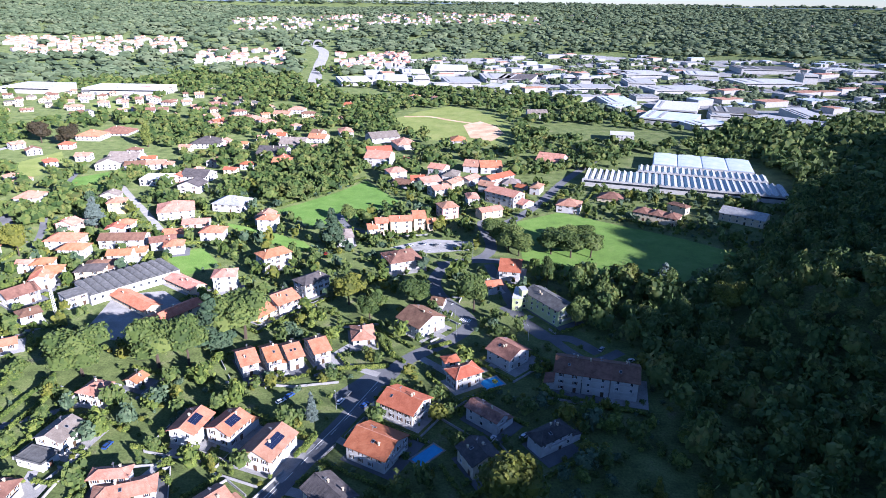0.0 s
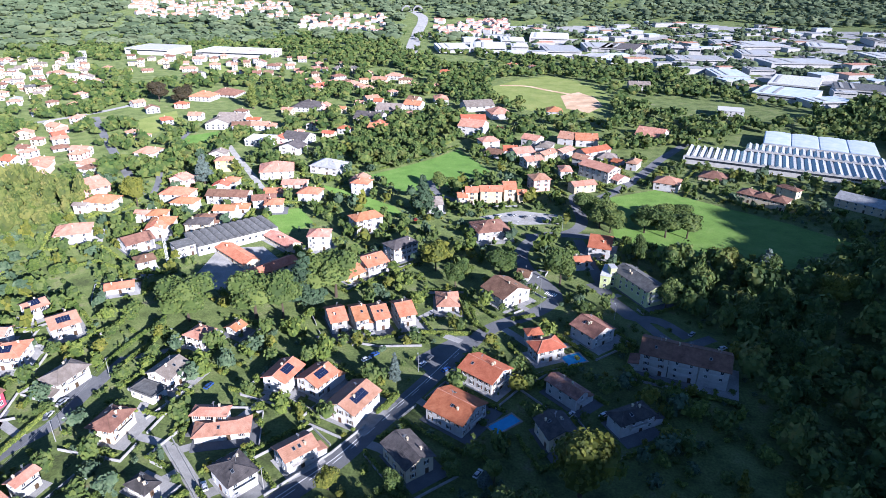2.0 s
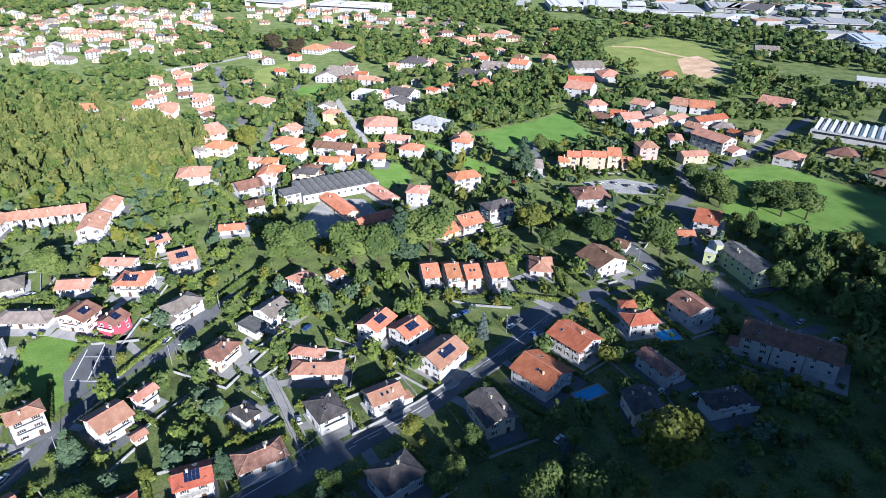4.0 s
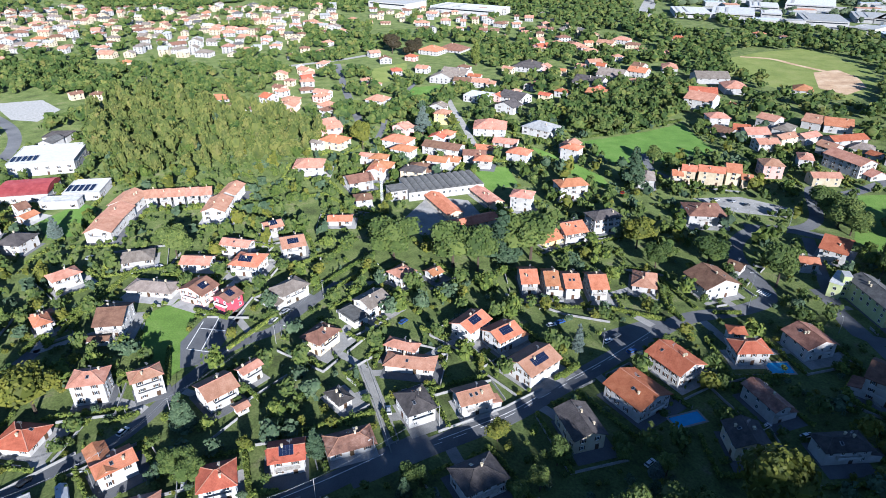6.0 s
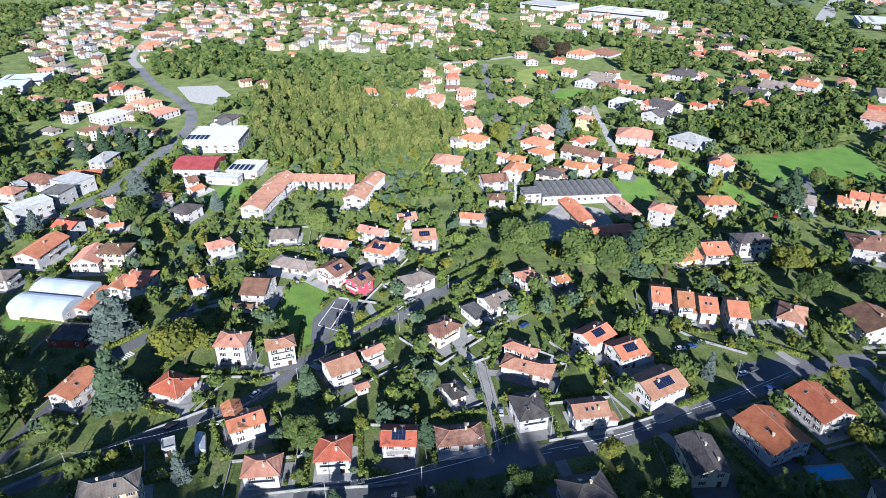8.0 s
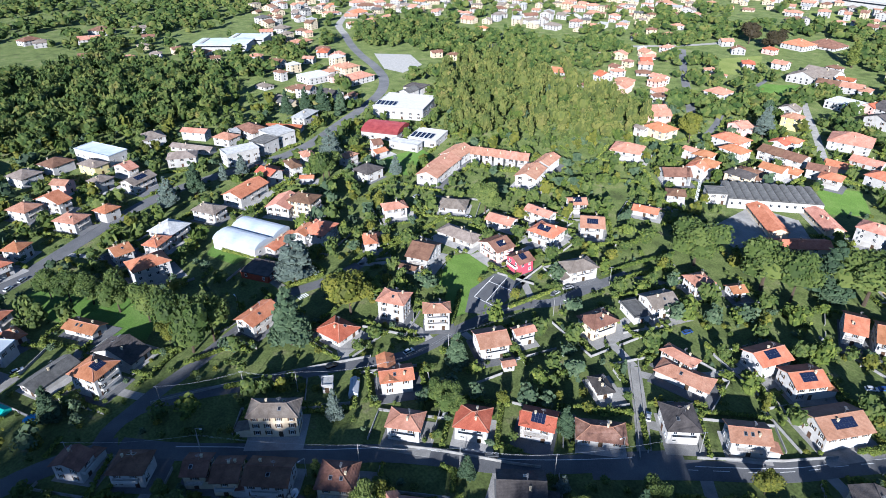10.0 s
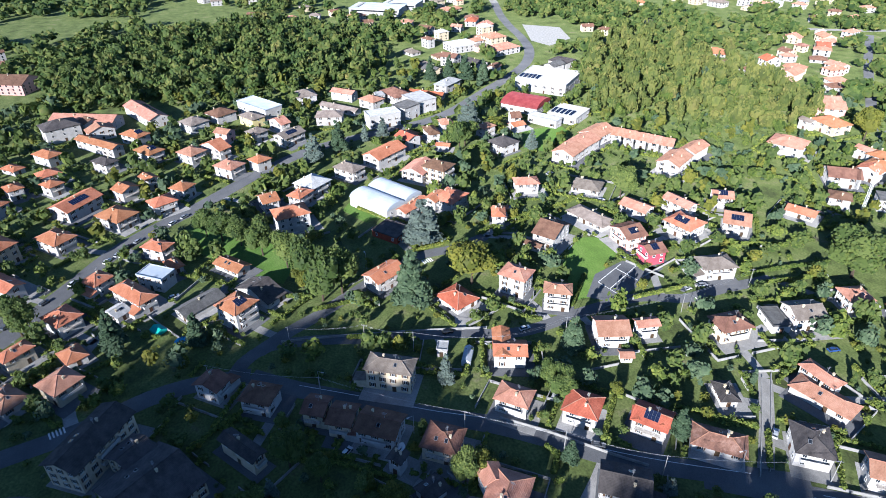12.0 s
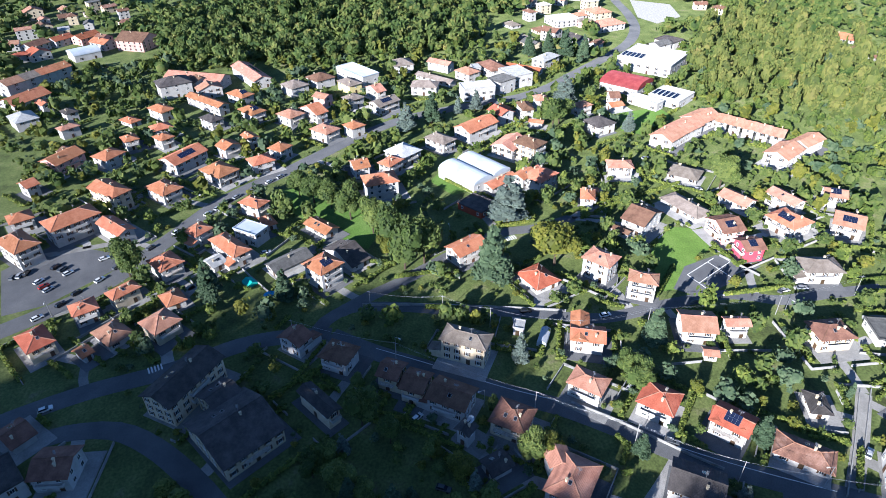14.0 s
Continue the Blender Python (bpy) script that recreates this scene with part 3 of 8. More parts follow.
def walls_shape(kind, w, d, h, rise_over):
    """Outer walls with gables where the roof has them; they run half a metre into the ground."""
    a, b = w / 2, d / 2
    v = [(-a, -b, -0.5), (a, -b, -0.5), (a, b, -0.5), (-a, b, -0.5), (-a, -b, h), (a, -b, h), (a, b, h), (-a, b, h)]
    f = [(0, 1, 5, 4), (1, 2, 6, 5), (2, 3, 7, 6), (3, 0, 4, 7), (4, 5, 6, 7), (0, 3, 2, 1)]
    if kind == "a":
        v += [(-a, 0, h + rise_over), (a, 0, h + rise_over)]
        f += [(4, 8, 7), (5, 6, 9), (4, 5, 9, 8), (7, 8, 9, 6)]
    if kind == "b":
        v += [(0, -b, h + rise_over), (0, b, h + rise_over)]
        f += [(4, 5, 8), (6, 7, 9), (4, 8, 9, 7), (5, 6, 9, 8)]
    return v, f


def ridge_mesh(kind, w, d, over, rise, roof):
    """Half-round capping tiles along ridge and hips, one welded run."""
    if kind == "b":
        corners, ends = [], [(0, -d / 2 - over, rise), (0, d / 2 + over, rise)]
    elif kind == "a":
        corners, ends = [], [(-w / 2 - over, 0, rise), (w / 2 + over, 0, rise)]
    else:
        a, b = w / 2 + over, d / 2 + over
        r = max(0.15, abs(a - b))
        ends = [(-r, 0, rise), (r, 0, rise)] if a >= b else [(0, -r, rise), (0, r, rise)]
        corners = [(-a, -b, 0), (a, -b, 0), (a, b, 0), (-a, b, 0)]
    runs = [(ends[0], ends[1])]
    for c in corners:
        runs.append((min(ends, key=lambda e: (e[0] - c[0]) ** 2 + (e[1] - c[1]) ** 2), c))
    v, f, tops = [], [], {}
    for p, q in runs:
        dirn = Vector((q[0] - p[0], q[1] - p[1]))
        side = Vector((-dirn.y, dirn.x)).normalized() * 0.17
        ids = []
        for e in (p, q):
            if e not in tops:
                tops[e] = len(v)
                v.append((e[0], e[1], e[2] + 0.13))
            k = len(v)
            v.extend([(e[0] - side.x, e[1] - side.y, e[2] - 0.04), (e[0] + side.x, e[1] + side.y, e[2] - 0.04)])
            ids.append((k, tops[e], k + 1))
        f += [(ids[0][0], ids[1][0], ids[1][1], ids[0][1]), (ids[0][1], ids[1][1], ids[1][2], ids[0][2])]
    return mesh_of("ridge_tiles", v, f, [ROOFS["T" if roof in "OTRU" else roof]])


def skylight_mesh():
    if "skylight" not in window_meshes:
        v = [(-0.5, -0.65, -0.05), (0.5, -0.65, -0.05), (0.5, 0.65, -0.05), (-0.5, 0.65, -0.05), (-0.5, -0.65, 0.1), (0.5, -0.65, 0.1), (0.5, 0.65, 0.1), (-0.5, 0.65, 0.1), (-0.4, -0.55, 0.1), (0.4, -0.55, 0.1), (0.4, 0.55, 0.1), (-0.4, 0.55, 0.1)]
        f = [(0, 1, 5, 4), (1, 2, 6, 5), (2, 3, 7, 6), (3, 0, 4, 7), (4, 5, 9, 8), (5, 6, 10, 9), (6, 7, 11, 10), (7, 4, 8, 11), (8, 9, 10, 11)]
        window_meshes["skylight"] = mesh_of("skylight", v, f, [METAL, GLASS], [0] * 8 + [1])
    return window_meshes["skylight"]


def solar(parent, cols, rows, m):
    """A metal rack with one dark panel after another on it."""
    if "panel" not in window_meshes:
        v, f = [], []
        box_into(v, f, 0, 0, 0.05, 1.0, 1.6, 0.10)
        window_meshes["panel"] = mesh_of("solar_panel", v, f, [PANEL])
    v, f = [], []
    box_into(v, f, -0.05, 0.1, 0.0, cols * 1.06, rows * 1.66 - 0.1, 0.048)
    rack = part("solar_rack", mesh_of("solar_rack", v, f, [METAL]), parent, "dark blue solar panels on a metal rack", at=m)
    for i in range(cols):
        for j in range(rows):
            part("solar_panel", window_meshes["panel"], rack, at=pose(i * 1.06, j * 1.66, 0))


def house(x, y, turn, w, d, storeys, kind, roof, wall, panels=0, group="", wings=()):
    """A house with walls, roof, windows, door, chimney and what else it has; x, y is its middle, w and d its sides. wings: x, y, turn, w, d, height, roof form of what is built on to it."""
    rng = random.Random(int(x * 7 + y * 13))
    span = math.hypot(x + 64, y + 42)
    far = span > 400
    # far orange roofs mostly become muted tiles, haze put into the roof colour
    if span > 430 and roof == "O":
        roof = random.Random(int(x * 3 + y * 5)).choice("OTTTE")
    FOOTPRINTS.append((x, y, max(w, d) * 0.56 + 0.8))
    PLOTS.append((x, y, turn, w, d, span))
    if kind in "fv" and storeys < 3 and max(w, d) > 14:
        h = 3.6 * storeys + 1.2
    else:
        h = 2.85 * storeys + 0.4
    over = 0.25 if kind == "f" else 0.75
    slope = 0.40 if kind in "ab" else 0.44
    half = (d if kind == "a" else w if kind == "b" else min(w, d)) / 2
    rise = slope * (half + over)
    home = new("house", None)
    home.matrix_basis = pose(x, y, ground_z(x, y), 0, 0, turn)
    size = {1: "single-storey", 2: "two-storey", 3: "three-storey", 4: "four-storey"}[storeys]
    form = {"a": "gabled", "b": "gabled", "h": "hipped", "f": "flat", "v": "barrel-vaulted"}[kind]
    extra = " and solar panels" if panels else ""
    cat = "house" if max(w, d) < 29 and kind not in "v" else "building"
    home.name = cat
    tagged(home, f"{size} {WALL_WORD[wall]} rendered {cat} with {form} {ROOF_WORD[roof]} roof{extra}", cat, group)
    v, f = walls_shape(kind, w, d, h, slope * half)
    part("wall", mesh_of("wall", v, f, [WALLS[wall]]), home)
    if not far and kind in "abh":
        vp, fp = [], []
        box_into(vp, fp, -w / 2 - rng.uniform(0.5, 2.5), -d / 2 - rng.uniform(2.0, 6.0), -0.4, w / 2 + rng.uniform(0.5, 6.0), d / 2 + rng.uniform(0.8, 3.0), rng.uniform(0.06, 0.16))
        dark = rng.random() < 0.45
        part("paving", mesh_of("paving", vp, fp, [ASPHALT if dark else PAVING]), home, "dark asphalt apron round the house" if dark else "pale paving round the house")
    # roof
    if kind == "f":
        v, f = [], []
        a, b = w / 2 + over, d / 2 + over
        rings = [(a, b, h), (a, b, h + 0.6), (a - 0.3, b - 0.3, h + 0.6), (a - 0.3, b - 0.3, h + 0.25)]
        for p, q, z in rings:
            v += [(-p, -q, z), (p, -q, z), (p, q, z), (-p, q, z)]
        f += [(3, 2, 1, 0), (12, 13, 14, 15)]
        for r in range(3):
            for e in range(4):
                f.append((4 * r + e, 4 * r + (e + 1) % 4, 4 * r + 4 + (e + 1) % 4, 4 * r + 4 + e))
        part("roof", mesh_of("roof", v, f, [ROOFS[roof]]), home)
    elif kind == "v":
        v, f = [], []
        a, b, along = w / 2 + 0.3, d / 2 + 0.3, w > d
        for i in range(17):
            ang = math.pi * i / 16
            c, s = -math.cos(ang), math.sin(ang)
            for e in (-1, 1):
                v.append((e * a, c * b, h + s * b * 0.32) if along else (c * a, e * b, h + s * a * 0.32))
        for i in range(16):
            q = (2 * i, 2 * i + 1, 2 * i + 3, 2 * i + 2)
            f.append(q if along else tuple(reversed(q)))
        f.append(tuple(range(0, 34, 2)))
        f.append(tuple(range(33, 0, -2)))
        part("roof", mesh_of("roof", v, f, [ROOFS[roof]]), home)
    else:
        v, f = roof_shape(kind, w, d, over, rise)
        part("roof", mesh_of("roof", v, f, [ROOFS[roof]]), home, at=pose(0, 0, h - slope * over + 0.16))
    # windows on the four sides
    shut = wall in "WCP" and rng.random() < 0.75
    wide, tall = rng.choice(((0.95, 1.35), (1.05, 1.4), (1.2, 1.4)))
    doors = 0
    for side in range(4):
        length, depth = (w, d) if side % 2 == 0 else (d, w)
        out = Vector((math.sin(radians(turn + 90 * side)), -math.cos(radians(turn + 90 * side))))
        if span > 205 and out.dot(Vector((-64 - x, -42 - y))) < (-0.15 if span < 400 else 0.3) * span:
            continue
        n = max(1, int(length / (3.6 if span < 330 else 5.0 if span < 500 else 8.0)))
        if span > 560 and out.dot(Vector((-64 - x, -42 - y))) < 0.6 * span:
            continue
        if max(w, d) > 24:
            n = min(n, 6)
        for s in range(storeys):
            for k in range(n):
                if (s == 0 and rng.random() < 0.25) or (span > 700 and s < storeys - 1):
                    continue
                px = (k + 0.5) / n * length - length / 2 + rng.uniform(-0.25, 0.25)
                m = pose(0, 0, 0, 0, 0, 90 * side) @ pose(px, -depth / 2, 0.4 + 2.85 * s + 0.85)
                if s == 0 and not doors and side in (0, 3) and k == n // 2:
                    doors = 1
                    part("door", door_mesh(), home, at=pose(0, 0, 0, 0, 0, 90 * side) @ pose(px, -depth / 2, 0.05))
                else:
                    part("window", window_mesh(wide, tall, shut), home, at=m)
    if not far and storeys > 1 and kind in "abh" and rng.random() < 0.8:
        length = min(w * 0.78, 7.5)
        solid = rng.random() < 0.45 or storeys > 2
        for level in range(1, storeys):
            v, f = [], []
            zb = 0.4 + 2.85 * level
            box_into(v, f, -length / 2, -d / 2 - 1.3, zb - 0.14, length / 2, -d / 2 + 0.05, zb + 0.06)
            if solid:
                box_into(v, f, -length / 2, -d / 2 - 1.3, zb + 0.06, length / 2, -d / 2 - 1.18, zb + 0.98)
                for e in (-1, 1):
                    box_into(v, f, e * length / 2 - 0.06, -d / 2 - 1.18, zb + 0.06, e * length / 2 + 0.06, -d / 2, zb + 0.98)
            else:
                for k in range(int(length / 0.45)):
                    px = -length / 2 + 0.05 + k * 0.45
                    box_into(v, f, px, -d / 2 - 1.28, zb + 0.06, px + 0.06, -d / 2 - 1.22, zb + 1.0)
                box_into(v, f, -length / 2, -d / 2 - 1.3, zb + 1.0, length / 2, -d / 2 - 1.2, zb + 1.08)
                for e in (-1, 1):
                    box_into(v, f, e * length / 2 - 0.04, -d / 2 - 1.2, zb + 0.9, e * length / 2 + 0.04, -d / 2, zb + 1.0)
            part("balcony", mesh_of("balcony", v, f, [WALLS["W"] if solid else BALUSTER]), home)
    if kind in "abh":
        for k in range(rng.choice((1, 1, 2)) if not far else 1 if span < 650 else 0):
            px, py = rng.uniform(-0.3, 0.3) * w, rng.uniform(-0.3, 0.3) * d
            if kind == "a":
                pz = rise * (1 - abs(py) / (d / 2 + over))
            elif kind == "b":
                pz = rise * (1 - abs(px) / (w / 2 + over))
            else:
                pz = min(rise, slope * min(w / 2 + over - abs(px), d / 2 + over - abs(py)))
            part("chimney", chimney_mesh(), home, at=pose(px, py, h - slope * over + 0.2 + pz))
        if span < 300:
            part("aerial", aerial_mesh(), home, at=pose(0.12 * w if kind != "b" else 0, 0 if kind != "b" else 0.12 * d, h + rise - slope * over, 0, 0, rng.uniform(0, 180)))
    if span < 300 and kind in "abh":
        part("ridge_tiles", ridge_mesh(kind, w, d, over, rise, roof), home, at=pose(0, 0, h - slope * over + 0.17))
        for k in range(rng.choice((0, 1, 1, 2))):
            along = rng.uniform(-0.28, 0.28)
            if kind == "b":
                m = pose(0, 0, 0, 0, 0, rng.choice((90, 270))) @ pose(along * d, -w * 0.22, h - slope * over + 0.2 + slope * (w / 2 + over - w * 0.22), math.degrees(math.atan(slope)))
            else:
                m = pose(0, 0, 0, 0, 0, rng.choice((0, 180))) @ pose(along * w * 0.7, -d * 0.24, h - slope * over + 0.2 + slope * (d / 2 + over - d * 0.24), math.degrees(math.atan(slope)))
            if not panels:
                part("skylight", skylight_mesh(), home, at=m)
        if storeys > 1 and not wings and rng.random() < 0.22 and w < 24:
            side = rng.choice((1, 3))
            aw, ad, ah = rng.uniform(3.0, 4.5), min(d, w) * rng.uniform(0.45, 0.7), 2.7
            e = 1 if side == 1 else -1
            x0, x1 = sorted((e * w / 2, e * (w / 2 + aw)))
            va, fa = [], []
            box_into(va, fa, x0, -d / 2, -0.4, x1, -d / 2 + ad, ah)
            annex = part("annex", mesh_of("annex", va, fa, [WALLS[wall]]), home)
            ze, zi = ah + 0.02, ah + 1.0
            o, i = e * (w / 2 + aw + 0.4), e * w / 2
            y0, y1 = -d / 2 - 0.4, -d / 2 + ad + 0.4
            va = [(o, y0, ze), (o, y1, ze), (i, y1, zi), (i, y0, zi), (o, y0, ze + 0.16), (o, y1, ze + 0.16), (i, y1, zi + 0.16), (i, y0, zi + 0.16)]
            fa = [(0, 1, 2, 3), (7, 6, 5, 4), (0, 4, 5, 1), (1, 5, 6, 2), (3, 7, 4, 0), (2, 6, 7, 3)]
            me = mesh_of("annex_roof", va, fa if e > 0 else [tuple(reversed(q)) for q in fa], [ROOFS[roof]])
            part("annex_roof", me, annex)
    for wx, wy, wt, ww, wd, wh, wk in wings:
        half_w = (wd if wk == "a" else ww if wk == "b" else min(ww, wd)) / 2
        v, f = walls_shape(wk, ww, wd, wh, slope * half_w)
        wing = part("wing", mesh_of("wing", v, f, [WALLS[wall]]), home, at=pose(wx, wy, 0, 0, 0, wt))
        if wk == "f":
            v, f = [], []
            box_into(v, f, -ww / 2 - 0.2, -wd / 2 - 0.2, wh, ww / 2 + 0.2, wd / 2 + 0.2, wh + 0.3)
            part("wing_roof", mesh_of("wing_roof", v, f, [ROOFS["G"]]), wing)
        else:
            v, f = roof_shape(wk, ww, wd, 0.7, slope * (half_w + 0.7))
            part("wing_roof", mesh_of("wing_roof", v, f, [ROOFS[roof]]), wing, at=pose(0, 0, wh - slope * 0.7 + 0.19))
        for s in range(int(wh / 2.85)):
            for k in range(max(1, int(ww / 3.4))):
                part("window", window_mesh(wide, tall, shut), wing, at=pose((k + 0.5) / max(1, int(ww / 3.4)) * ww - ww / 2, -wd / 2, 1.25 + 2.85 * s))
    if panels and kind in "abh":
        tilt = math.degrees(math.atan(slope))
        span = w if kind in "ah" else d
        cols = max(3, int(span * 0.5 / 1.06))
        rot = (0 if kind in "ah" else 90) + (180 if panels < 0 else 0)
        dep = d if kind in "ah" else w
        m = pose(0, 0, 0, 0, 0, rot) @ pose(-cols * 0.53, -dep * 0.36, h - slope * over + 0.2 + slope * (dep / 2 + over - dep * 0.36) + 0.02, tilt)
        solar(home, cols, 2, m)
    if roof == "S":
        for k in range(min(5, int(w / 3.4))):
            solar(home, 2, min(5, max(2, int(d * 0.6 / 1.66))), pose(-w / 2 + 0.8 + 3.2 * k, -d * 0.38, h + 0.45, 4))
    return home


FAR_PARTS = [[], [], []]
FAR_MATS = [WALLS[k] for k in "WCP"] + [ROOFS[k] for k in "OTNRUDGKSE"] + [GLASS, FRAME, SHUTTER]


def far_house(x, y, turn, w, d, storeys, kind, roof, wall, windows=True):
    """A house of the farther quarter, its walls, roof, chimney and windows joined into the common mesh."""
    rng = random.Random(int(x * 7 + y * 13))
    # most orange is swapped for duller tiles to stand for haze
    if roof == "O":
        roof = rng.choice("OTTTEEN")
    FOOTPRINTS.append((x, y, max(w, d) * 0.56 + 0.8))
    h, slope = 2.6 * storeys + 0.3, 0.42
    over = 0.3 if kind == "f" else 0.7
    half = (d if kind == "a" else w if kind == "b" else min(w, d)) / 2
    m = pose(x, y, ground_z(x, y), 0, 0, turn)
    verts, faces, index = FAR_PARTS

    def add(v, f, at, mi):
        k = len(verts)
        verts.extend(tuple(at @ Vector(p)) for p in v)
        faces.extend(tuple(k + i for i in q) for q in f)
        index.extend(mi if isinstance(mi, list) else [mi] * len(f))

    add(*walls_shape(kind, w, d, h, slope * half), m, "WCP".index(wall) if wall in "WCP" else 0)
    ri = 3 + "OTNRUDGKSE".index(roof) if roof in "OTNRUDGKSE" else 9
    if kind == "f":
        v, f = [], []
        box_into(v, f, -w / 2 - over, -d / 2 - over, h, w / 2 + over, d / 2 + over, h + 0.45)
        add(v, f, m, ri)
    else:
        add(*roof_shape(kind, w, d, over, slope * (half + over)), m @ pose(0, 0, h - slope * over + 0.16), ri)
        v, f = [], []
        px, py = rng.uniform(-0.2, 0.2) * w, rng.uniform(-0.2, 0.2) * d
        box_into(v, f, px - 0.3, py - 0.3, h, px + 0.3, py + 0.3, h + slope * half + 0.9)
        add(v, f, m, 1)
    eye = Vector((-64 - x, -42 - y)).normalized()
    for side in range(4 if windows else 0):
        length, depth = (w, d) if side % 2 == 0 else (d, w)
        out = Vector((math.sin(radians(turn + 90 * side)), -math.cos(radians(turn + 90 * side))))
        if out.dot(eye) < 0.3:
            continue
        n = max(1, int(length / 4.5))
        for s in range(storeys):
            for k in range(n):
                px = (k + 0.5) / n * length - length / 2 + rng.uniform(-0.3, 0.3)
                z = 0.9 + 2.6 * s
                v, f = [], []
                box_into(v, f, px - 0.62, -depth / 2 - 0.05, z, px + 0.62, -depth / 2 + 0.1, z + 1.45)
                add(v, f, m @ pose(0, 0, 0, 0, 0, 90 * side), 13)


def infill(outline, step, seed):
    """Rows of houses in a far built-up quarter."""
    rng = random.Random(seed)
    xs, ys = [p[0] for p in outline], [p[1] for p in outline]
    y = min(ys)
    while y < max(ys):
        x = min(xs)
        while x < max(xs):
            px, py = x + rng.uniform(-0.3, 0.3) * step, y + rng.uniform(-0.3, 0.3) * step
            hit = False
            for (x0, y0), (x1, y1) in zip(outline, outline[1:] + outline[:1]):
                if (y0 > py) != (y1 > py) and px < (x1 - x0) * (py - y0) / (y1 - y0) + x0:
                    hit = not hit
            w = rng.uniform(9, 16)
            if hit and rng.random() < 0.8 and all((px - a) ** 2 + (py - b) ** 2 > (r + w * 0.6) ** 2 for a, b, r in FOOTPRINTS) and all((px - a) ** 2 + (py - b) ** 2 > (r + w * 0.6) ** 2 for a, b, r in STREET):
                # roof colours kept muted here in place of haze
                far_house(px, py, 25 + rng.choice((0, 90)) + rng.uniform(-14, 14), w, w * rng.uniform(0.65, 0.9), rng.choice((1, 2, 2, 3)), rng.choice("hhabf"), rng.choice("TTEEUNNGK"), rng.choice("WWCCC"))
            x += step
        y += step


STREET = []
for ob in scene.objects:
    if ob.type == "MESH" and ob.name.split(".")[0] in ("road", "highway"):
        co = [q.co for q in ob.data.vertices]
        STREET += [((co[i].x + co[i + 3].x) / 2, (co[i].y + co[i + 3].y) / 2, (co[i] - co[i + 3]).length / 2) for i in range(0, len(co) - 3, 4)]

house(-160.7, 3.6, 50, 9.9, 13.1, 2, "h", "T", "W", wings=[(-5.8, 4.2, 41, 5.6, 4.8, 6.1, "b")])
house(-170.8, -14.2, 111, 6.3, 5.3, 1, "a", "D", "W")
house(-153.7, 34.7, 55, 12.3, 9.7, 2, "a", "D", "W")
house(-181.9, -20.4, 132, 3.7, 3.7, 2, "a", "D", "W")
house(-183.8, -6.3, 53, 9.9, 9.0, 2, "h", "N", "C")
house(-116.5, 74.7, 56, 13.0, 10.1, 2, "h", "D", "W")
house(-195.2, -22.0, 54, 11.9, 9.2, 2, "a", "N", "W")
house(-194.6, -85.2, 126, 18.6, 21.3, 2, "a", "D", "C")
house(-200.2, -61.3, 126, 4.1, 14.2, 2, "b", "D", "C")
house(-208.5, -38.6, 58, 6.3, 7.4, 2, "a", "N", "C", group="row of joined houses")
house(-202.2, -31.7, 59, 6.8, 8.4, 2, "a", "N", "C", group="row of joined houses")
house(-170.7, 55.1, 40, 9.7, 7.9, 2, "a", "R", "W", panels=1, wings=[(-4.0, -1.4, 11, 2.5, 4.7, 6.1, "b"), (2.9, -0.4, 15, 3.4, 4.0, 6.1, "b")])
house(-192.4, 20.1, 47, 10.0, 7.2, 2, "h", "T", "W")
house(-158.6, 69.9, 49, 14.1, 7.7, 1, "h", "U", "W")
house(-182.0, 38.2, 46, 9.9, 9.1, 2, "h", "R", "W")
house(-207.3, -90.5, 132, 8.6, 11.3, 2, "a", "D", "C")
house(-96.9, 109.1, 44, 10.2, 14.1, 2, "b", "D", "C")
house(-215.7, -13.3, 59, 14.8, 7.2, 3, "h", "E", "C")
house(-219.6, -54.6, 57, 9.4, 7.9, 2, "h", "N", "W")
house(-148.0, 92.5, 54, 9.4, 11.3, 2, "h", "D", "W")
house(-190.8, -131.6, 84, 9.5, 9.7, 2, "a", "N", "W")
house(-189.3, -144.3, 126, 6.7, 12.3, 2, "f", "D", "W")
house(-214.9, -101.7, 145, 22.3, 10.9, 3, "a", "D", "C")
house(-132.8, 104.6, 50, 11.0, 8.3, 2, "a", "T", "W")
house(-212.6, 27.6, 69, 10.3, 7.2, 2, "a", "O", "W", wings=[(-2.7, 3.1, 0, 5.1, 13.5, 6.1, "b")])
house(-224.1, 7.3, 65, 3.5, 4.3, 1, "f", "G", "W")
house(-173.9, 85.0, 71, 4.9, 8.0, 1, "h", "D", "W")
house(-229.9, -68.7, 138, 6.3, 8.6, 2, "a", "N", "W")
house(-49.6, 128.2, 27, 10.5, 10.6, 2, "b", "D", "C")
house(-84.4, 133.5, 61, 14.6, 15.6, 2, "b", "R", "W")
house(-206.2, -148.1, 136, 6.2, 9.1, 1, "a", "N", "W")
house(-162.0, 112.8, 19, 17.8, 7.5, 1, "h", "T", "W")
house(-211.4, 66.3, 73, 10.5, 10.4, 2, "a", "T", "W", wings=[(2.6, -11.3, -2, 3.8, 3.3, 2.9, "a")])
house(-121.4, 131.8, 69, 15.5, 11.9, 2, "a", "T", "W", panels=1)
house(-23.6, 138.8, 33, 14.7, 7.1, 2, "h", "D", "W")
house(-167.9, 116.7, 7, 11.6, 4.7, 2, "h", "T", "W")
house(-208.8, 79.3, 79, 7.3, 4.1, 2, "a", "T", "W")
house(-45.3, 151.0, 47, 6.6, 14.3, 2, "b", "U", "W")
house(-246.6, -115.0, 132, 9.2, 9.5, 2, "h", "T", "C")
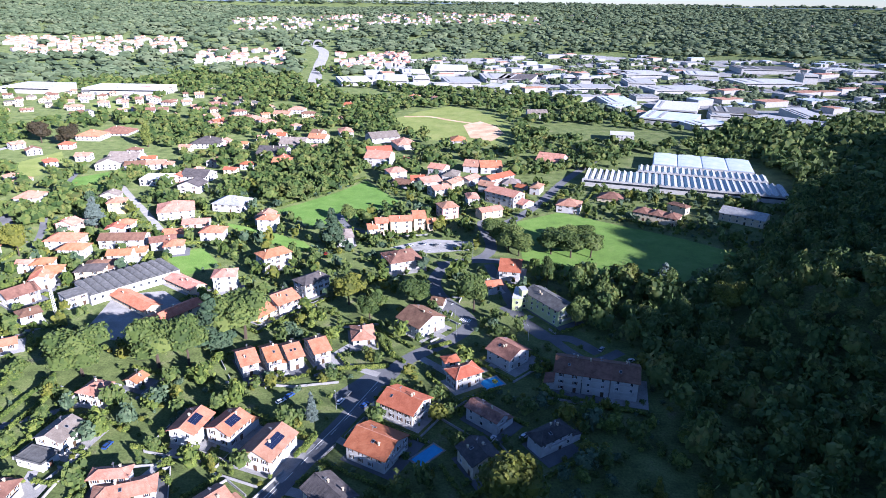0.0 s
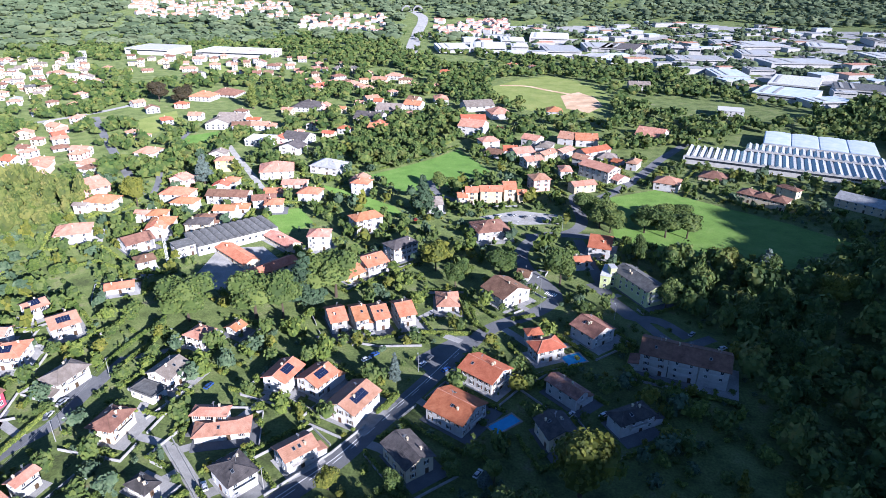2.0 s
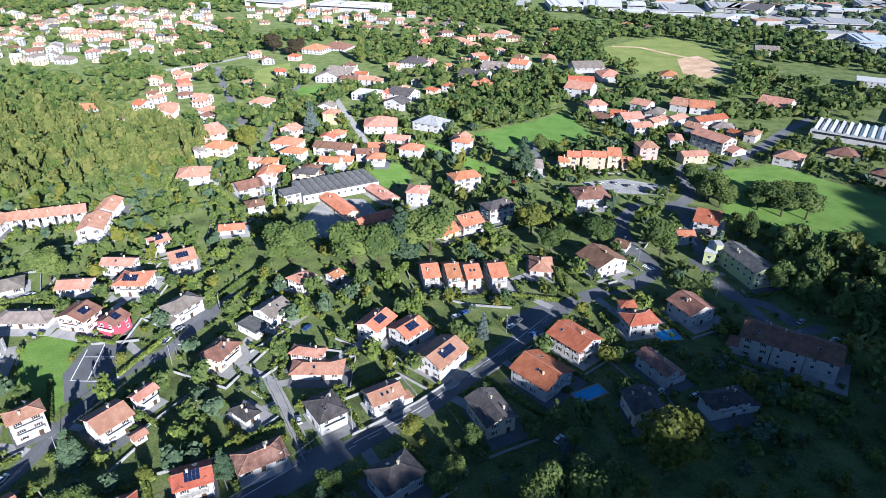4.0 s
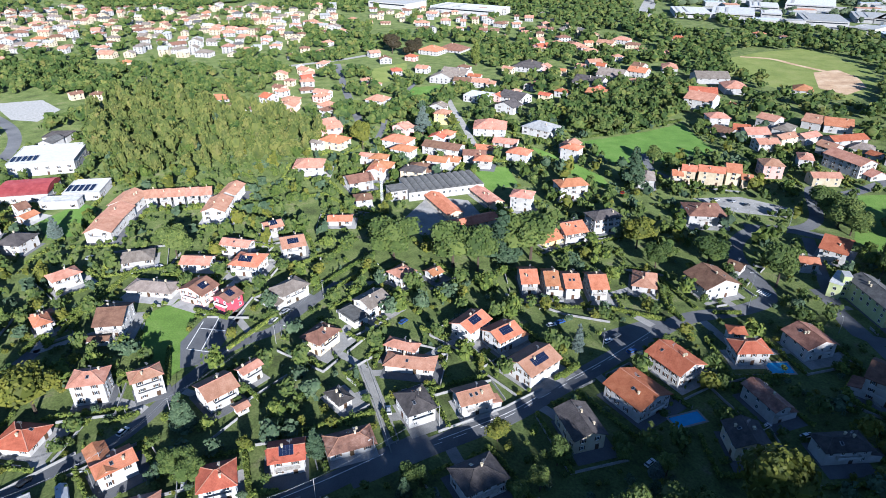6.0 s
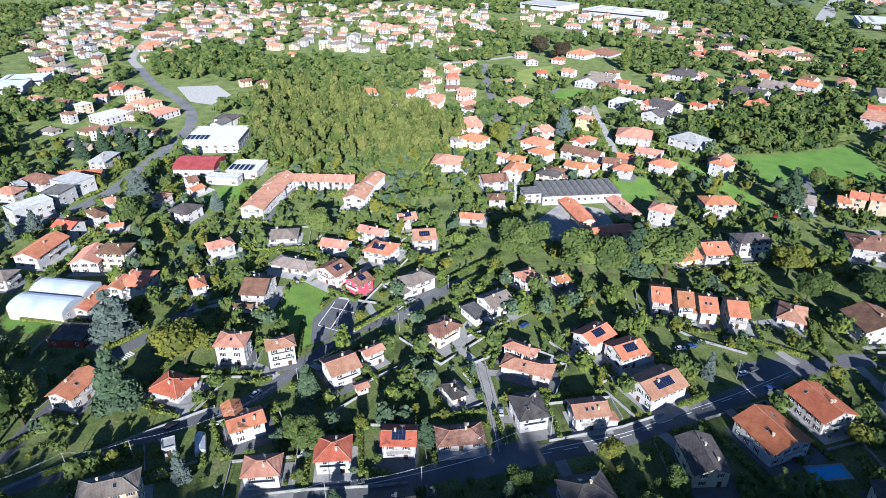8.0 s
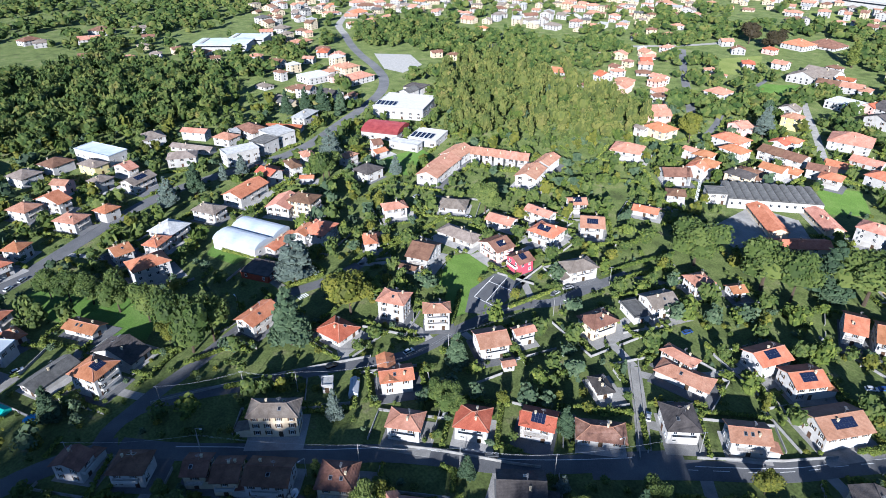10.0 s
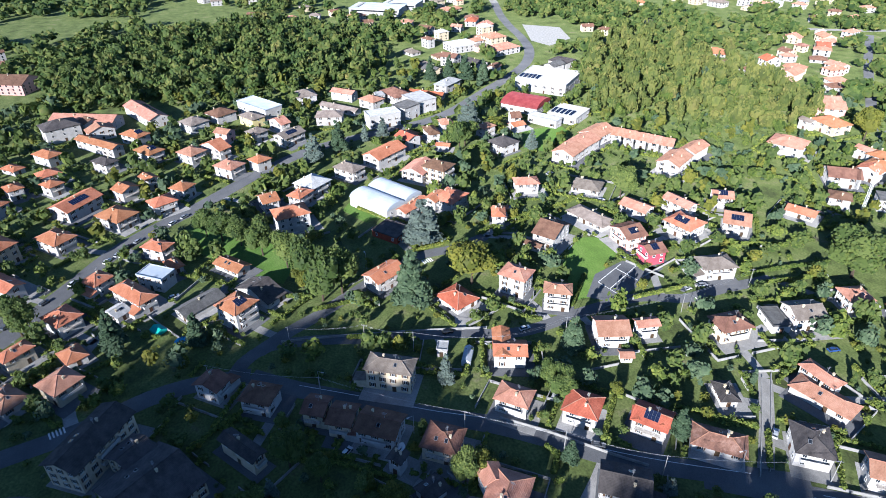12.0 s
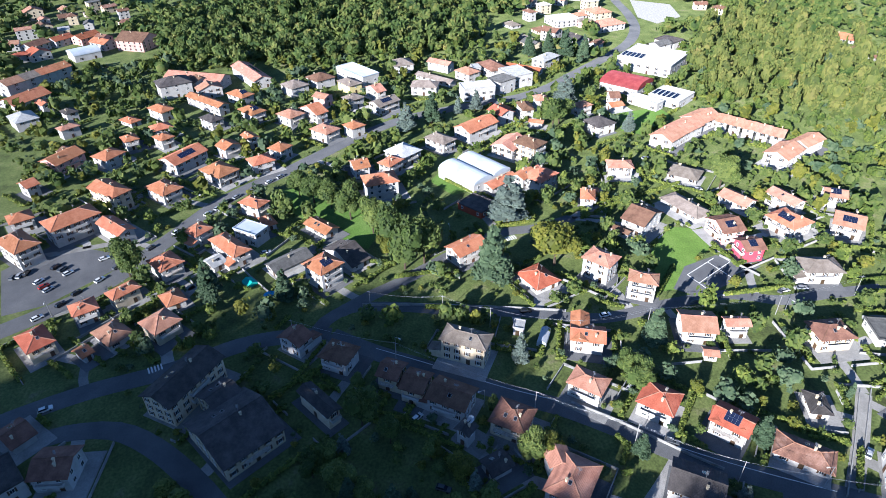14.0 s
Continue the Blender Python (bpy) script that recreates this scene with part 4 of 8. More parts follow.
house(-249.9, 22.2, 112, 10.2, 12.0, 1, "h", "R", "W")
house(-234.7, 57.3, 61, 9.5, 6.2, 3, "h", "T", "W")
house(-76.1, 157.2, 58, 12.7, 15.4, 2, "b", "R", "W")
house(-238.9, -138.8, 135, 3.0, 5.4, 1, "a", "O", "W")
house(-199.2, 107.7, 86, 11.3, 8.8, 2, "h", "N", "C")
house(-151.9, 142.8, 77, 12.3, 9.7, 2, "a", "O", "W", panels=1, group="row of joined houses")
house(-138.4, 142.5, 66, 11.2, 10.2, 2, "a", "O", "W", panels=1, group="row of joined houses")
house(-247.1, -131.6, 133, 8.0, 10.8, 1, "h", "T", "W")
house(-266.5, -58.5, 128, 10.1, 10.4, 3, "h", "O", "W", panels=1)
house(-249.9, 47.0, 40, 10.6, 8.5, 3, "h", "T", "W")
house(-271.7, -1.3, 118, 14.0, 8.7, 2, "a", "O", "W")
house(-263.3, -114.4, 120, 6.2, 8.1, 1, "h", "O", "W")
house(-245.1, -154.9, 127, 7.9, 11.0, 2, "h", "R", "C")
house(-198.4, 127.6, 73, 6.6, 11.0, 1, "f", "K", "W")
house(-279.7, -49.5, 126, 8.4, 18.0, 1, "a", "D", "W")
house(-279.4, -72.5, 123, 16.3, 7.6, 1, "a", "K", "W")
house(-260.0, -143.7, 118, 7.6, 7.1, 2, "h", "O", "W")
house(-52.9, 178.0, 30, 12.2, 8.3, 2, "h", "R", "W", wings=[(-0.3, 10.4, -11, 6.0, 4.9, 6.1, "h")])
house(-195.7, 137.5, 77, 11.0, 10.2, 2, "a", "E", "W")
house(-267.7, -132.1, 130, 9.5, 5.6, 2, "h", "O", "C")
house(-9.3, 178.8, 345, 10.6, 14.0, 3, "a", "N", "W", group="row of joined houses")
house(1.3, 176.0, 345, 10.6, 14.0, 3, "a", "N", "W", group="row of joined houses")
house(11.9, 173.3, 345, 10.6, 14.0, 3, "a", "N", "W", group="row of joined houses")
house(-284.4, -101.9, 131, 5.3, 6.9, 1, "a", "G", "W")
house(-284.0, -120.0, 128, 8.8, 10.4, 2, "h", "O", "W")
house(-291.3, -96.1, 127, 7.0, 18.5, 2, "h", "O", "W")
house(-33.0, 195.1, 43, 13.1, 12.8, 2, "b", "N", "W")
house(-232.7, 128.8, 78, 13.3, 9.2, 2, "h", "E", "W")
house(-303.3, -59.2, 130, 6.7, 13.6, 1, "b", "O", "W")
house(-145.3, 187.2, 31, 6.7, 14.0, 2, "a", "O", "W", group="row of joined houses")
house(-135.9, 190.4, 31, 5.4, 14.0, 2, "a", "O", "W", group="row of joined houses")
house(-127.3, 192.6, 31, 6.1, 14.0, 2, "a", "O", "W", group="row of joined houses")
house(-117.0, 197.4, 31, 6.9, 14.0, 2, "a", "O", "W", group="row of joined houses")
house(-302.3, -88.6, 142, 7.7, 12.2, 2, "f", "B", "W")
house(-250.8, 110.8, 0, 8.6, 7.9, 2, "b", "N", "X", panels=1)
house(-196.8, 163.4, 76, 8.6, 8.4, 2, "h", "T", "W")
house(-280.1, 78.3, 36, 10.1, 15.8, 2, "a", "N", "W", wings=[(-3.2, -11.5, -1, 8.6, 3.1, 2.9, "a")])
house(-186.4, 174.5, 70, 5.6, 5.9, 1, "a", "O", "W")
house(-308.4, 11.6, 128, 11.2, 13.8, 1, "f", "D", "R")
house(-312.1, -82.5, 115, 4.4, 8.2, 1, "h", "O", "W")
house(-306.0, -110.6, 135, 8.0, 7.9, 2, "h", "O", "W")
house(-266.6, 109.6, 4, 12.4, 9.7, 2, "b", "N", "P", panels=1)
house(-99.0, 213.8, 11, 9.8, 13.4, 1, "h", "T", "W")
house(-302.2, 62.0, 159, 8.1, 5.4, 2, "h", "O", "W")
house(-325.3, -88.8, 141, 6.8, 10.7, 2, "h", "O", "W")
house(-72.1, 224.2, 45, 17.0, 15.2, 2, "b", "N", "W")
house(-331.1, -30.6, 99, 14.9, 10.9, 3, "h", "O", "W")
house(-309.7, 66.8, 73, 6.5, 5.0, 1, "h", "O", "W")
house(-288.8, 103.9, 20, 20.9, 9.1, 1, "h", "E", "W")
house(-265.3, 138.5, 18, 12.9, 12.0, 2, "h", "O", "W", panels=1)
house(-328.2, 27.2, 123, 17.1, 6.2, 1, "a", "O", "W")
house(-315.8, -146.2, 133, 6.9, 17.1, 2, "b", "O", "W")
house(-327.4, 39.1, 128, 10.0, 6.4, 2, "a", "O", "W")
house(-326.0, 46.3, 125, 13.4, 11.7, 2, "h", "O", "W")
house(-305.7, -180.6, 134, 9.3, 16.6, 3, "h", "O", "W")
house(-259.6, 162.6, 49, 10.6, 12.9, 2, "a", "T", "W", panels=1)
house(-321.9, -165.1, 128, 19.7, 11.2, 3, "h", "O", "W")
house(-290.1, 130.2, 25, 13.4, 8.7, 1, "a", "T", "W")
house(-7.9, 239.7, 32, 11.2, 25.4, 3, "b", "K", "V", wings=[(-6.5, 12.9, -19, 3.1, 4.7, 10.6, "f"), (-6.8, 15.7, -46, 5.0, 13.6, 7.0, "f")])
house(-63.7, 247.5, 344, 6.2, 8.3, 1, "a", "N", "W")
house(-354.2, -39.0, 193, 9.8, 7.4, 2, "b", "O", "W")
house(-354.2, -23.2, 133, 9.9, 7.2, 2, "h", "O", "W")
house(-152.6, 235.2, 59, 13.2, 11.8, 1, "a", "O", "Y")
house(-282.4, 148.7, 16, 14.2, 7.3, 2, "a", "T", "W")
house(-328.1, 88.7, 77, 11.5, 7.6, 2, "h", "T", "W")
house(-143.9, 244.0, 47, 12.2, 14.1, 2, "a", "O", "W")
house(-365.4, -15.5, 127, 13.3, 13.0, 2, "h", "G", "W")
house(-348.1, -132.1, 133, 9.7, 14.1, 2, "h", "O", "W")
house(-318.5, 119.3, 47, 14.0, 11.0, 1, "h", "E", "W")
house(-344.0, -153.0, 137, 8.6, 12.4, 3, "h", "O", "C")
house(-362.1, -108.2, 133, 11.4, 15.2, 2, "h", "O", "W")
house(-281.4, 172.5, 59, 8.8, 8.5, 2, "a", "T", "W", panels=1)
house(-332.1, -190.0, 120, 8.8, 8.5, 2, "h", "O", "W")
house(-356.2, 50.6, 128, 10.8, 13.0, 3, "h", "N", "C")
house(-195.5, 232.0, 54, 29.0, 9.0, 1, "a", "O", "C")
house(-369.4, -88.5, 116, 10.7, 9.4, 2, "h", "O", "W")
house(-34.1, 269.9, 16, 8.7, 7.5, 1, "a", "O", "W")
house(-363.2, 41.6, 135, 15.6, 12.5, 2, "a", "T", "W")
house(-258.8, 200.8, 30, 12.2, 7.3, 1, "a", "O", "W")
house(-131.8, 261.8, 48, 15.9, 10.1, 3, "h", "D", "W")
house(-352.8, -158.7, 224, 15.1, 10.2, 2, "a", "O", "C")
house(-376.5, 6.3, 127, 9.3, 13.7, 2, "h", "E", "W")
house(-383.0, -79.2, 140, 8.4, 8.5, 2, "h", "O", "W")
house(-402.3, -55.0, 132, 10.2, 12.6, 2, "h", "T", "W")
house(-179.7, 267.2, 10, 11.7, 10.4, 3, "h", "T", "W")
house(-22.0, 288.7, 349, 11.5, 18.7, 2, "a", "R", "W")
house(-390.9, 29.6, 124, 22.8, 12.0, 2, "a", "O", "W")
house(-219.0, 245.0, 54, 9.0, 31.0, 1, "b", "O", "C")
house(-382.7, -128.7, 139, 20.1, 12.5, 2, "a", "O", "W", panels=1)
house(-260.8, 225.4, 44, 9.2, 8.5, 2, "h", "N", "W")
house(-390.9, -106.8, 129, 9.2, 8.5, 2, "b", "O", "W")
house(-364.7, -197.6, 135, 5.3, 8.5, 2, "a", "O", "W")
house(-404.5, -38.7, 122, 8.6, 8.5, 2, "h", "O", "W")
house(-400.6, -96.2, 123, 5.5, 8.5, 2, "b", "O", "W")
house(-250.4, 245.8, 51, 10.8, 9.7, 2, "f", "K", "W")
house(-412.1, 64.8, 91, 6.6, 13.7, 2, "h", "N", "W")
house(-86.2, 301.1, 24, 19.3, 17.2, 2, "h", "N", "W")
house(-203.5, 268.5, 54, 8.5, 27.0, 1, "b", "T", "C")
house(-392.0, -167.8, 143, 11.5, 10.9, 2, "h", "O", "W")
house(-380.9, 99.1, 110, 13.1, 12.4, 2, "h", "D", "W")
house(-356.6, 129.1, 34, 12.7, 15.4, 2, "b", "T", "W", group="row of joined houses")
house(-365.6, 143.2, 30, 12.9, 17.0, 2, "b", "T", "W", group="row of joined houses")
house(-375.6, 158.6, 27, 13.4, 18.7, 2, "b", "T", "W", group="row of joined houses")
house(-161.0, 297.3, 41, 17.2, 11.1, 3, "h", "O", "W")
house(-325.4, 177.3, 31, 12.0, 18.7, 2, "b", "T", "W", group="row of joined houses")
house(-334.8, 197.6, 25, 9.1, 16.8, 2, "b", "T", "W", group="row of joined houses")
house(-407.9, 48.5, 205, 11.6, 9.5, 2, "a", "R", "W")
house(-429.3, -74.7, 130, 10.4, 12.0, 2, "h", "T", "W")
house(-409.6, -143.4, 130, 7.3, 8.5, 2, "h", "O", "W")
house(-393.2, -190.9, 146, 16.5, 12.3, 2, "a", "O", "P")
house(-280.1, 247.9, 55, 14.9, 13.2, 2, "a", "N", "W")
house(-437.0, -18.3, 125, 15.8, 10.3, 2, "a", "E", "W", panels=1)
house(-432.4, -61.4, 127, 7.6, 16.9, 2, "a", "O", "W")
house(-411.5, -161.7, 119, 6.9, 8.5, 2, "h", "O", "W")
house(-419.7, 52.5, 121, 6.8, 8.9, 1, "h", "O", "W")
house(-407.6, 98.9, 112, 9.3, 7.3, 2, "h", "T", "W")
house(-346.0, 188.5, 44, 5.9, 11.6, 2, "a", "T", "W", group="row of joined houses")
house(-352.0, 184.0, 44, 5.9, 11.7, 2, "a", "T", "W", group="row of joined houses")
house(-358.1, 179.4, 45, 5.9, 11.7, 2, "a", "T", "W", group="row of joined houses")
house(-364.1, 174.9, 46, 5.9, 11.8, 2, "a", "T", "W", group="row of joined houses")
house(-370.1, 170.3, 46, 5.8, 11.8, 2, "a", "T", "W", group="row of joined houses")
house(-258.6, 278.3, 10, 14.0, 10.0, 2, "h", "D", "C")
house(-407.6, -192.8, 139, 6.6, 8.5, 1, "b", "N", "W")
house(-424.4, -147.6, 118, 9.8, 8.6, 2, "h", "O", "W")
house(-278.7, 266.1, 18, 10.9, 9.2, 2, "b", "O", "W")
house(-439.7, -98.2, 130, 10.0, 14.5, 2, "h", "O", "W", panels=1)
house(-410.2, 121.5, 100, 8.1, 6.5, 1, "a", "O", "W")
house(-431.8, -120.5, 131, 7.6, 12.0, 2, "h", "D", "W")
house(-422.9, 77.8, 85, 6.9, 9.1, 2, "h", "T", "W")
house(-280.2, 274.8, 16, 13.5, 12.0, 2, "h", "O", "W")
house(-259.8, 289.6, 12, 16.1, 14.4, 1, "h", "N", "W")
house(-448.7, -36.6, 126, 9.4, 9.3, 2, "h", "E", "W")
house(-418.4, 123.6, 81, 5.5, 10.1, 2, "a", "N", "W")
house(-446.8, 42.8, 95, 20.9, 11.4, 2, "f", "G", "W")
house(-454.7, -55.4, 228, 9.2, 7.7, 2, "a", "T", "P")
house(-253.1, 301.8, 8, 12.9, 9.7, 2, "a", "O", "W")
house(-455.3, 61.1, 121, 14.2, 12.0, 2, "f", "K", "W")
house(-460.5, -21.5, 119, 6.1, 13.6, 2, "a", "T", "W")
house(-322.8, 254.0, 30, 18.2, 15.8, 2, "h", "T", "W")
house(-227.7, 317.6, 17, 11.2, 9.9, 2, "h", "O", "W")
house(-411.2, 141.7, 33, 20.9, 7.3, 1, "f", "G", "W")
house(-446.0, -169.6, 136, 6.3, 10.8, 1, "h", "O", "W")
# the old village
house(-109.0, 352.4, 15, 5.8, 9.8, 2, "a", "O", "C")
house(-102.8, 356.6, 8, 7.9, 10.3, 3, "a", "O", "C")
house(-90.2, 361.2, 9, 14.6, 10.5, 3, "a", "O", "C")
house(-78.4, 369.6, 11, 8.0, 15.2, 3, "a", "O", "C")
house(-69.5, 365.4, 8, 5.6, 9.2, 2, "a", "O", "C")
house(-125.1, 338.3, 14, 9.3, 14.9, 2, "h", "E", "W")
house(-102.5, 492.0, 26, 15.8, 13.0, 3, "h", "T", "W")
house(-93.9, 473.0, 336, 15.6, 14.6, 1, "a", "N", "W")
house(-82.9, 476.9, 8, 11.5, 13.2, 2, "a", "R", "W")
house(-73.3, 472.0, 32, 17.2, 15.5, 2, "a", "T", "W")
house(-64.1, 449.0, 32, 15.2, 12.0, 2, "a", "T", "W")
house(-64.6, 505.7, 334, 14.9, 14.3, 3, "a", "T", "W")
house(-53.5, 494.3, 347, 12.6, 18.8, 2, "h", "E", "W")
house(-52.4, 470.0, 325, 10.1, 18.5, 2, "b", "O", "C")
house(-37.6, 480.7, 324, 10.3, 17.3, 2, "b", "T", "W")
house(-32.6, 529.4, 344, 13.8, 20.1, 2, "a", "T", "W")
house(-16.8, 527.1, 3, 19.4, 20.2, 2, "a", "O", "W")
house(-12.7, 487.1, 41, 29.2, 11.9, 2, "a", "R", "W")
house(-1.8, 479.0, 356, 15.4, 13.7, 1, "h", "E", "W")
house(-12.3, 428.2, 319, 27.0, 15.2, 3, "a", "O", "W")
house(-23.4, 460.7, 325, 13.1, 12.6, 2, "a", "T", "W")
house(1.0, 421.0, 312, 11.8, 13.2, 1, "a", "T", "W")
house(17.1, 457.3, 337, 8.2, 14.3, 2, "h", "T", "W")
house(5.7, 465.1, 323, 7.5, 8.8, 1, "a", "R", "W")
house(-38.1, 426.8, 7, 8.8, 13.7, 2, "h", "O", "W")
house(-57.9, 393.0, 22, 12.5, 12.6, 3, "h", "T", "P")
house(-27.1, 393.0, 27, 17.5, 9.4, 2, "a", "T", "C")
house(-174.2, 684.5, 15, 15.4, 23.1, 2, "h", "T", "W")
house(-128.8, 656.4, 25, 32.7, 23.7, 2, "a", "O", "W")
house(-102.6, 622.9, 20, 21.5, 24.6, 2, "h", "T", "W")
house(-127.1, 594.4, 13, 24.6, 22.6, 1, "a", "R", "W")
house(-121.5, 547.1, 348, 23.2, 23.3, 3, "a", "T", "W")
house(-98.8, 555.9, 5, 9.9, 15.0, 1, "h", "R", "W")
house(-43.8, 642.5, 4, 16.4, 19.8, 2, "h", "O", "W")
house(48.0, 567.1, 336, 24.9, 27.5, 1, "a", "T", "W")
house(-290.2, 287.0, 14, 10.7, 9.5, 2, "h", "O", "W")
house(-462.2, 11.2, 72, 16.6, 10.8, 2, "h", "E", "W")
house(-453.9, -152.8, 133, 8.6, 14.4, 2, "h", "O", "W")
house(-249.7, 313.2, 14, 11.9, 9.7, 1, "h", "O", "W")
house(-462.4, -126.8, 133, 7.1, 33.3, 2, "b", "O", "W")
house(-435.0, -200.4, 130, 9.8, 6.1, 2, "h", "T", "W")
house(-299.4, 286.1, 7, 8.3, 6.3, 2, "a", "T", "W")
house(-469.8, -107.4, 133, 8.9, 15.0, 2, "h", "O", "W", panels=1)
house(-237.6, 324.9, 24, 14.8, 10.2, 2, "a", "N", "W")
house(-415.5, 161.3, 37, 20.3, 21.7, 1, "f", "S", "W")
house(-477.0, -37.4, 121, 9.3, 14.6, 2, "h", "E", "Y")
house(-212.0, 342.9, 1, 14.4, 11.6, 2, "h", "O", "W")
house(-285.2, 310.2, 1, 15.3, 10.7, 2, "h", "O", "W")
house(-180.7, 361.0, 355, 12.1, 10.4, 3, "h", "O", "W")
house(-270.2, 327.6, 4, 13.4, 12.5, 2, "a", "N", "W", group="row of joined houses")
house(-256.6, 328.6, 4, 13.4, 12.5, 2, "a", "N", "W", group="row of joined houses")
house(-482.9, 44.0, 122, 10.5, 13.5, 2, "h", "T", "W")
house(-480.2, -73.4, 124, 12.8, 13.4, 2, "h", "E", "W")
house(-467.6, 74.0, 107, 15.4, 19.1, 2, "f", "G", "W")
house(-442.8, 143.1, 40, 26.5, 22.8, 1, "v", "Q", "W")
house(-238.8, 346.4, 12, 14.1, 9.4, 1, "a", "O", "W")
house(-491.3, -56.3, 122, 14.1, 13.5, 2, "h", "N", "W")
house(-485.6, -128.8, 110, 15.0, 8.9, 2, "b", "T", "W")
house(-490.0, 51.6, 93, 5.5, 8.5, 2, "f", "G", "W")
house(-460.7, -207.4, 128, 6.6, 8.5, 2, "h", "D", "W")
house(-494.3, -152.1, 113, 19.9, 15.3, 3, "h", "D", "W")
house(-186.1, 374.9, 85, 13.6, 11.1, 2, "a", "O", "W")
house(-492.7, -31.0, 122, 13.4, 31.0, 2, "f", "B", "W")
house(-456.4, -231.8, 215, 15.9, 12.2, 2, "h", "G", "W")
house(-299.2, 325.9, 2, 19.9, 13.8, 2, "h", "O", "W")
house(-346.1, 291.9, 4, 8.0, 5.4, 2, "a", "O", "W")
house(-490.2, 63.8, 197, 20.6, 13.6, 2, "h", "N", "W")
house(-339.3, 303.4, 1, 17.9, 14.4, 2, "h", "O", "C")
house(-277.4, 344.9, 11, 10.7, 8.1, 2, "b", "R", "W")
house(-232.0, 366.7, 8, 17.0, 10.4, 1, "a", "O", "W")
house(-512.1, -103.9, 116, 11.9, 41.5, 2, "b", "O", "W", panels=1)
house(-505.1, 29.3, 46, 17.5, 7.8, 2, "a", "T", "W")
house(-510.6, 1.7, 96, 14.1, 13.5, 2, "h", "E", "W")
house(-503.8, -137.1, 123, 9.9, 8.7, 2, "b", "N", "W")
house(-500.4, 106.2, 128, 19.5, 10.6, 2, "h", "G", "W")
house(-275.5, 355.9, 5, 10.4, 9.2, 2, "h", "O", "W")
house(-478.7, -227.5, 132, 5.5, 8.5, 2, "b", "O", "W")
house(86.3, 394.3, 326, 10.4, 12.5, 2, "h", "N", "C", group="row of joined houses")
house(95.1, 388.3, 326, 10.4, 12.5, 2, "h", "N", "C", group="row of joined houses")
house(103.9, 382.3, 326, 10.4, 12.5, 2, "h", "N", "C", group="row of joined houses")
house(-510.4, -139.4, 65, 42.7, 13.0, 2, "a", "T", "W")
house(35.1, 410.2, 341, 17.1, 15.2, 2, "h", "T", "W")
house(-312.3, 353.7, 350, 13.1, 10.0, 2, "b", "O", "P")
house(-481.3, 180.3, 43, 38.9, 37.0, 2, "f", "S", "W")
house(-255.1, 389.6, 21, 24.4, 21.8, 2, "h", "O", "W")
house(-219.2, 405.8, 350, 23.3, 18.6, 2, "h", "G", "W")
house(-362.5, 326.2, 60, 17.0, 14.2, 2, "a", "T", "P")
house(-314.8, 366.8, 349, 20.2, 6.7, 1, "h", "T", "W")
house(-499.5, -246.9, 144, 25.4, 16.3, 1, "a", "O", "W")
house(159.2, 388.6, 320, 30.5, 16.5, 2, "a", "G", "C")
house(118.3, 409.0, 309, 14.9, 6.6, 2, "h", "N", "C")
house(-372.8, 337.7, 66, 12.4, 8.4, 2, "a", "T", "W")
house(-299.4, 394.3, 12, 11.9, 10.6, 3, "h", "O", "Y")
house(74.6, 438.8, 334, 18.4, 16.5, 1, "h", "N", "C")
house(-526.2, 154.9, 133, 10.3, 7.7, 2, "a", "N", "W")
house(-516.0, -259.5, 141, 11.3, 12.5, 3, "a", "O", "W", group="row of joined houses")
house(-525.0, -252.3, 141, 11.3, 12.5, 3, "a", "O", "W", group="row of joined houses")
house(-534.0, -245.1, 141, 11.3, 12.5, 3, "a", "O", "W", group="row of joined houses")
house(-543.1, -237.9, 141, 11.3, 12.5, 3, "a", "O", "W", group="row of joined houses")
house(-514.3, 202.4, 115, 14.6, 9.5, 2, "a", "K", "W")
house(-542.5, 145.6, 201, 15.5, 11.6, 2, "a", "D", "W")
house(-393.4, 365.0, 77, 11.0, 8.7, 2, "h", "N", "W")
house(-316.9, 420.0, 7, 13.3, 9.4, 2, "b", "O", "W")
house(-525.8, 215.8, 121, 15.1, 16.8, 1, "f", "D", "W")
house(-265.9, 451.5, 352, 18.6, 14.9, 2, "b", "D", "W")
house(-447.8, 339.9, 56, 11.0, 7.1, 2, "h", "N", "W")
house(-431.2, 361.7, 113, 17.0, 12.6, 2, "a", "T", "P")
house(-410.2, 386.0, 72, 13.7, 10.1, 1, "h", "O", "W")
house(-375.6, 414.6, 5, 17.2, 15.3, 2, "h", "T", "W")
far_house(-605.5, -169.4, 155, 13.7, 11.5, 2, "a", "G", "W")
far_house(-381.1, 421.6, 9, 12.3, 8.9, 1, "a", "T", "W")
far_house(-472.1, 344.0, 16, 14.9, 10.7, 2, "h", "O", "W")
house(-592.7, -235.8, 124, 19.5, 17.4, 1, "v", "B", "W")
house(-394.7, 66.5, 61, 7.4, 4.0, 1, "a", "O", "W")
house(-489.4, 86.7, 49, 25.6, 7.2, 1, "a", "R", "W")
house(-481.5, 21.6, 41, 30.0, 6.7, 1, "a", "E", "W")
far_house(-442.4, 376.4, 29, 15.6, 11.9, 2, "h", "O", "C")
far_house(-581.2, 186.6, 106, 26.3, 16.1, 2, "h", "T", "W")
far_house(-273.0, 484.4, 350, 22.8, 20.4, 2, "a", "D", "W")
far_house(-303.2, 473.1, 1, 24.0, 19.8, 2, "f", "G", "W")
far_house(-287.8, 481.2, 82, 12.6, 10.1, 2, "a", "R", "P")
far_house(-612.0, -199.6, 155, 21.5, 24.4, 3, "b", "N", "P")
far_house(-594.4, 170.8, 99, 11.3, 7.3, 2, "h", "O", "P")
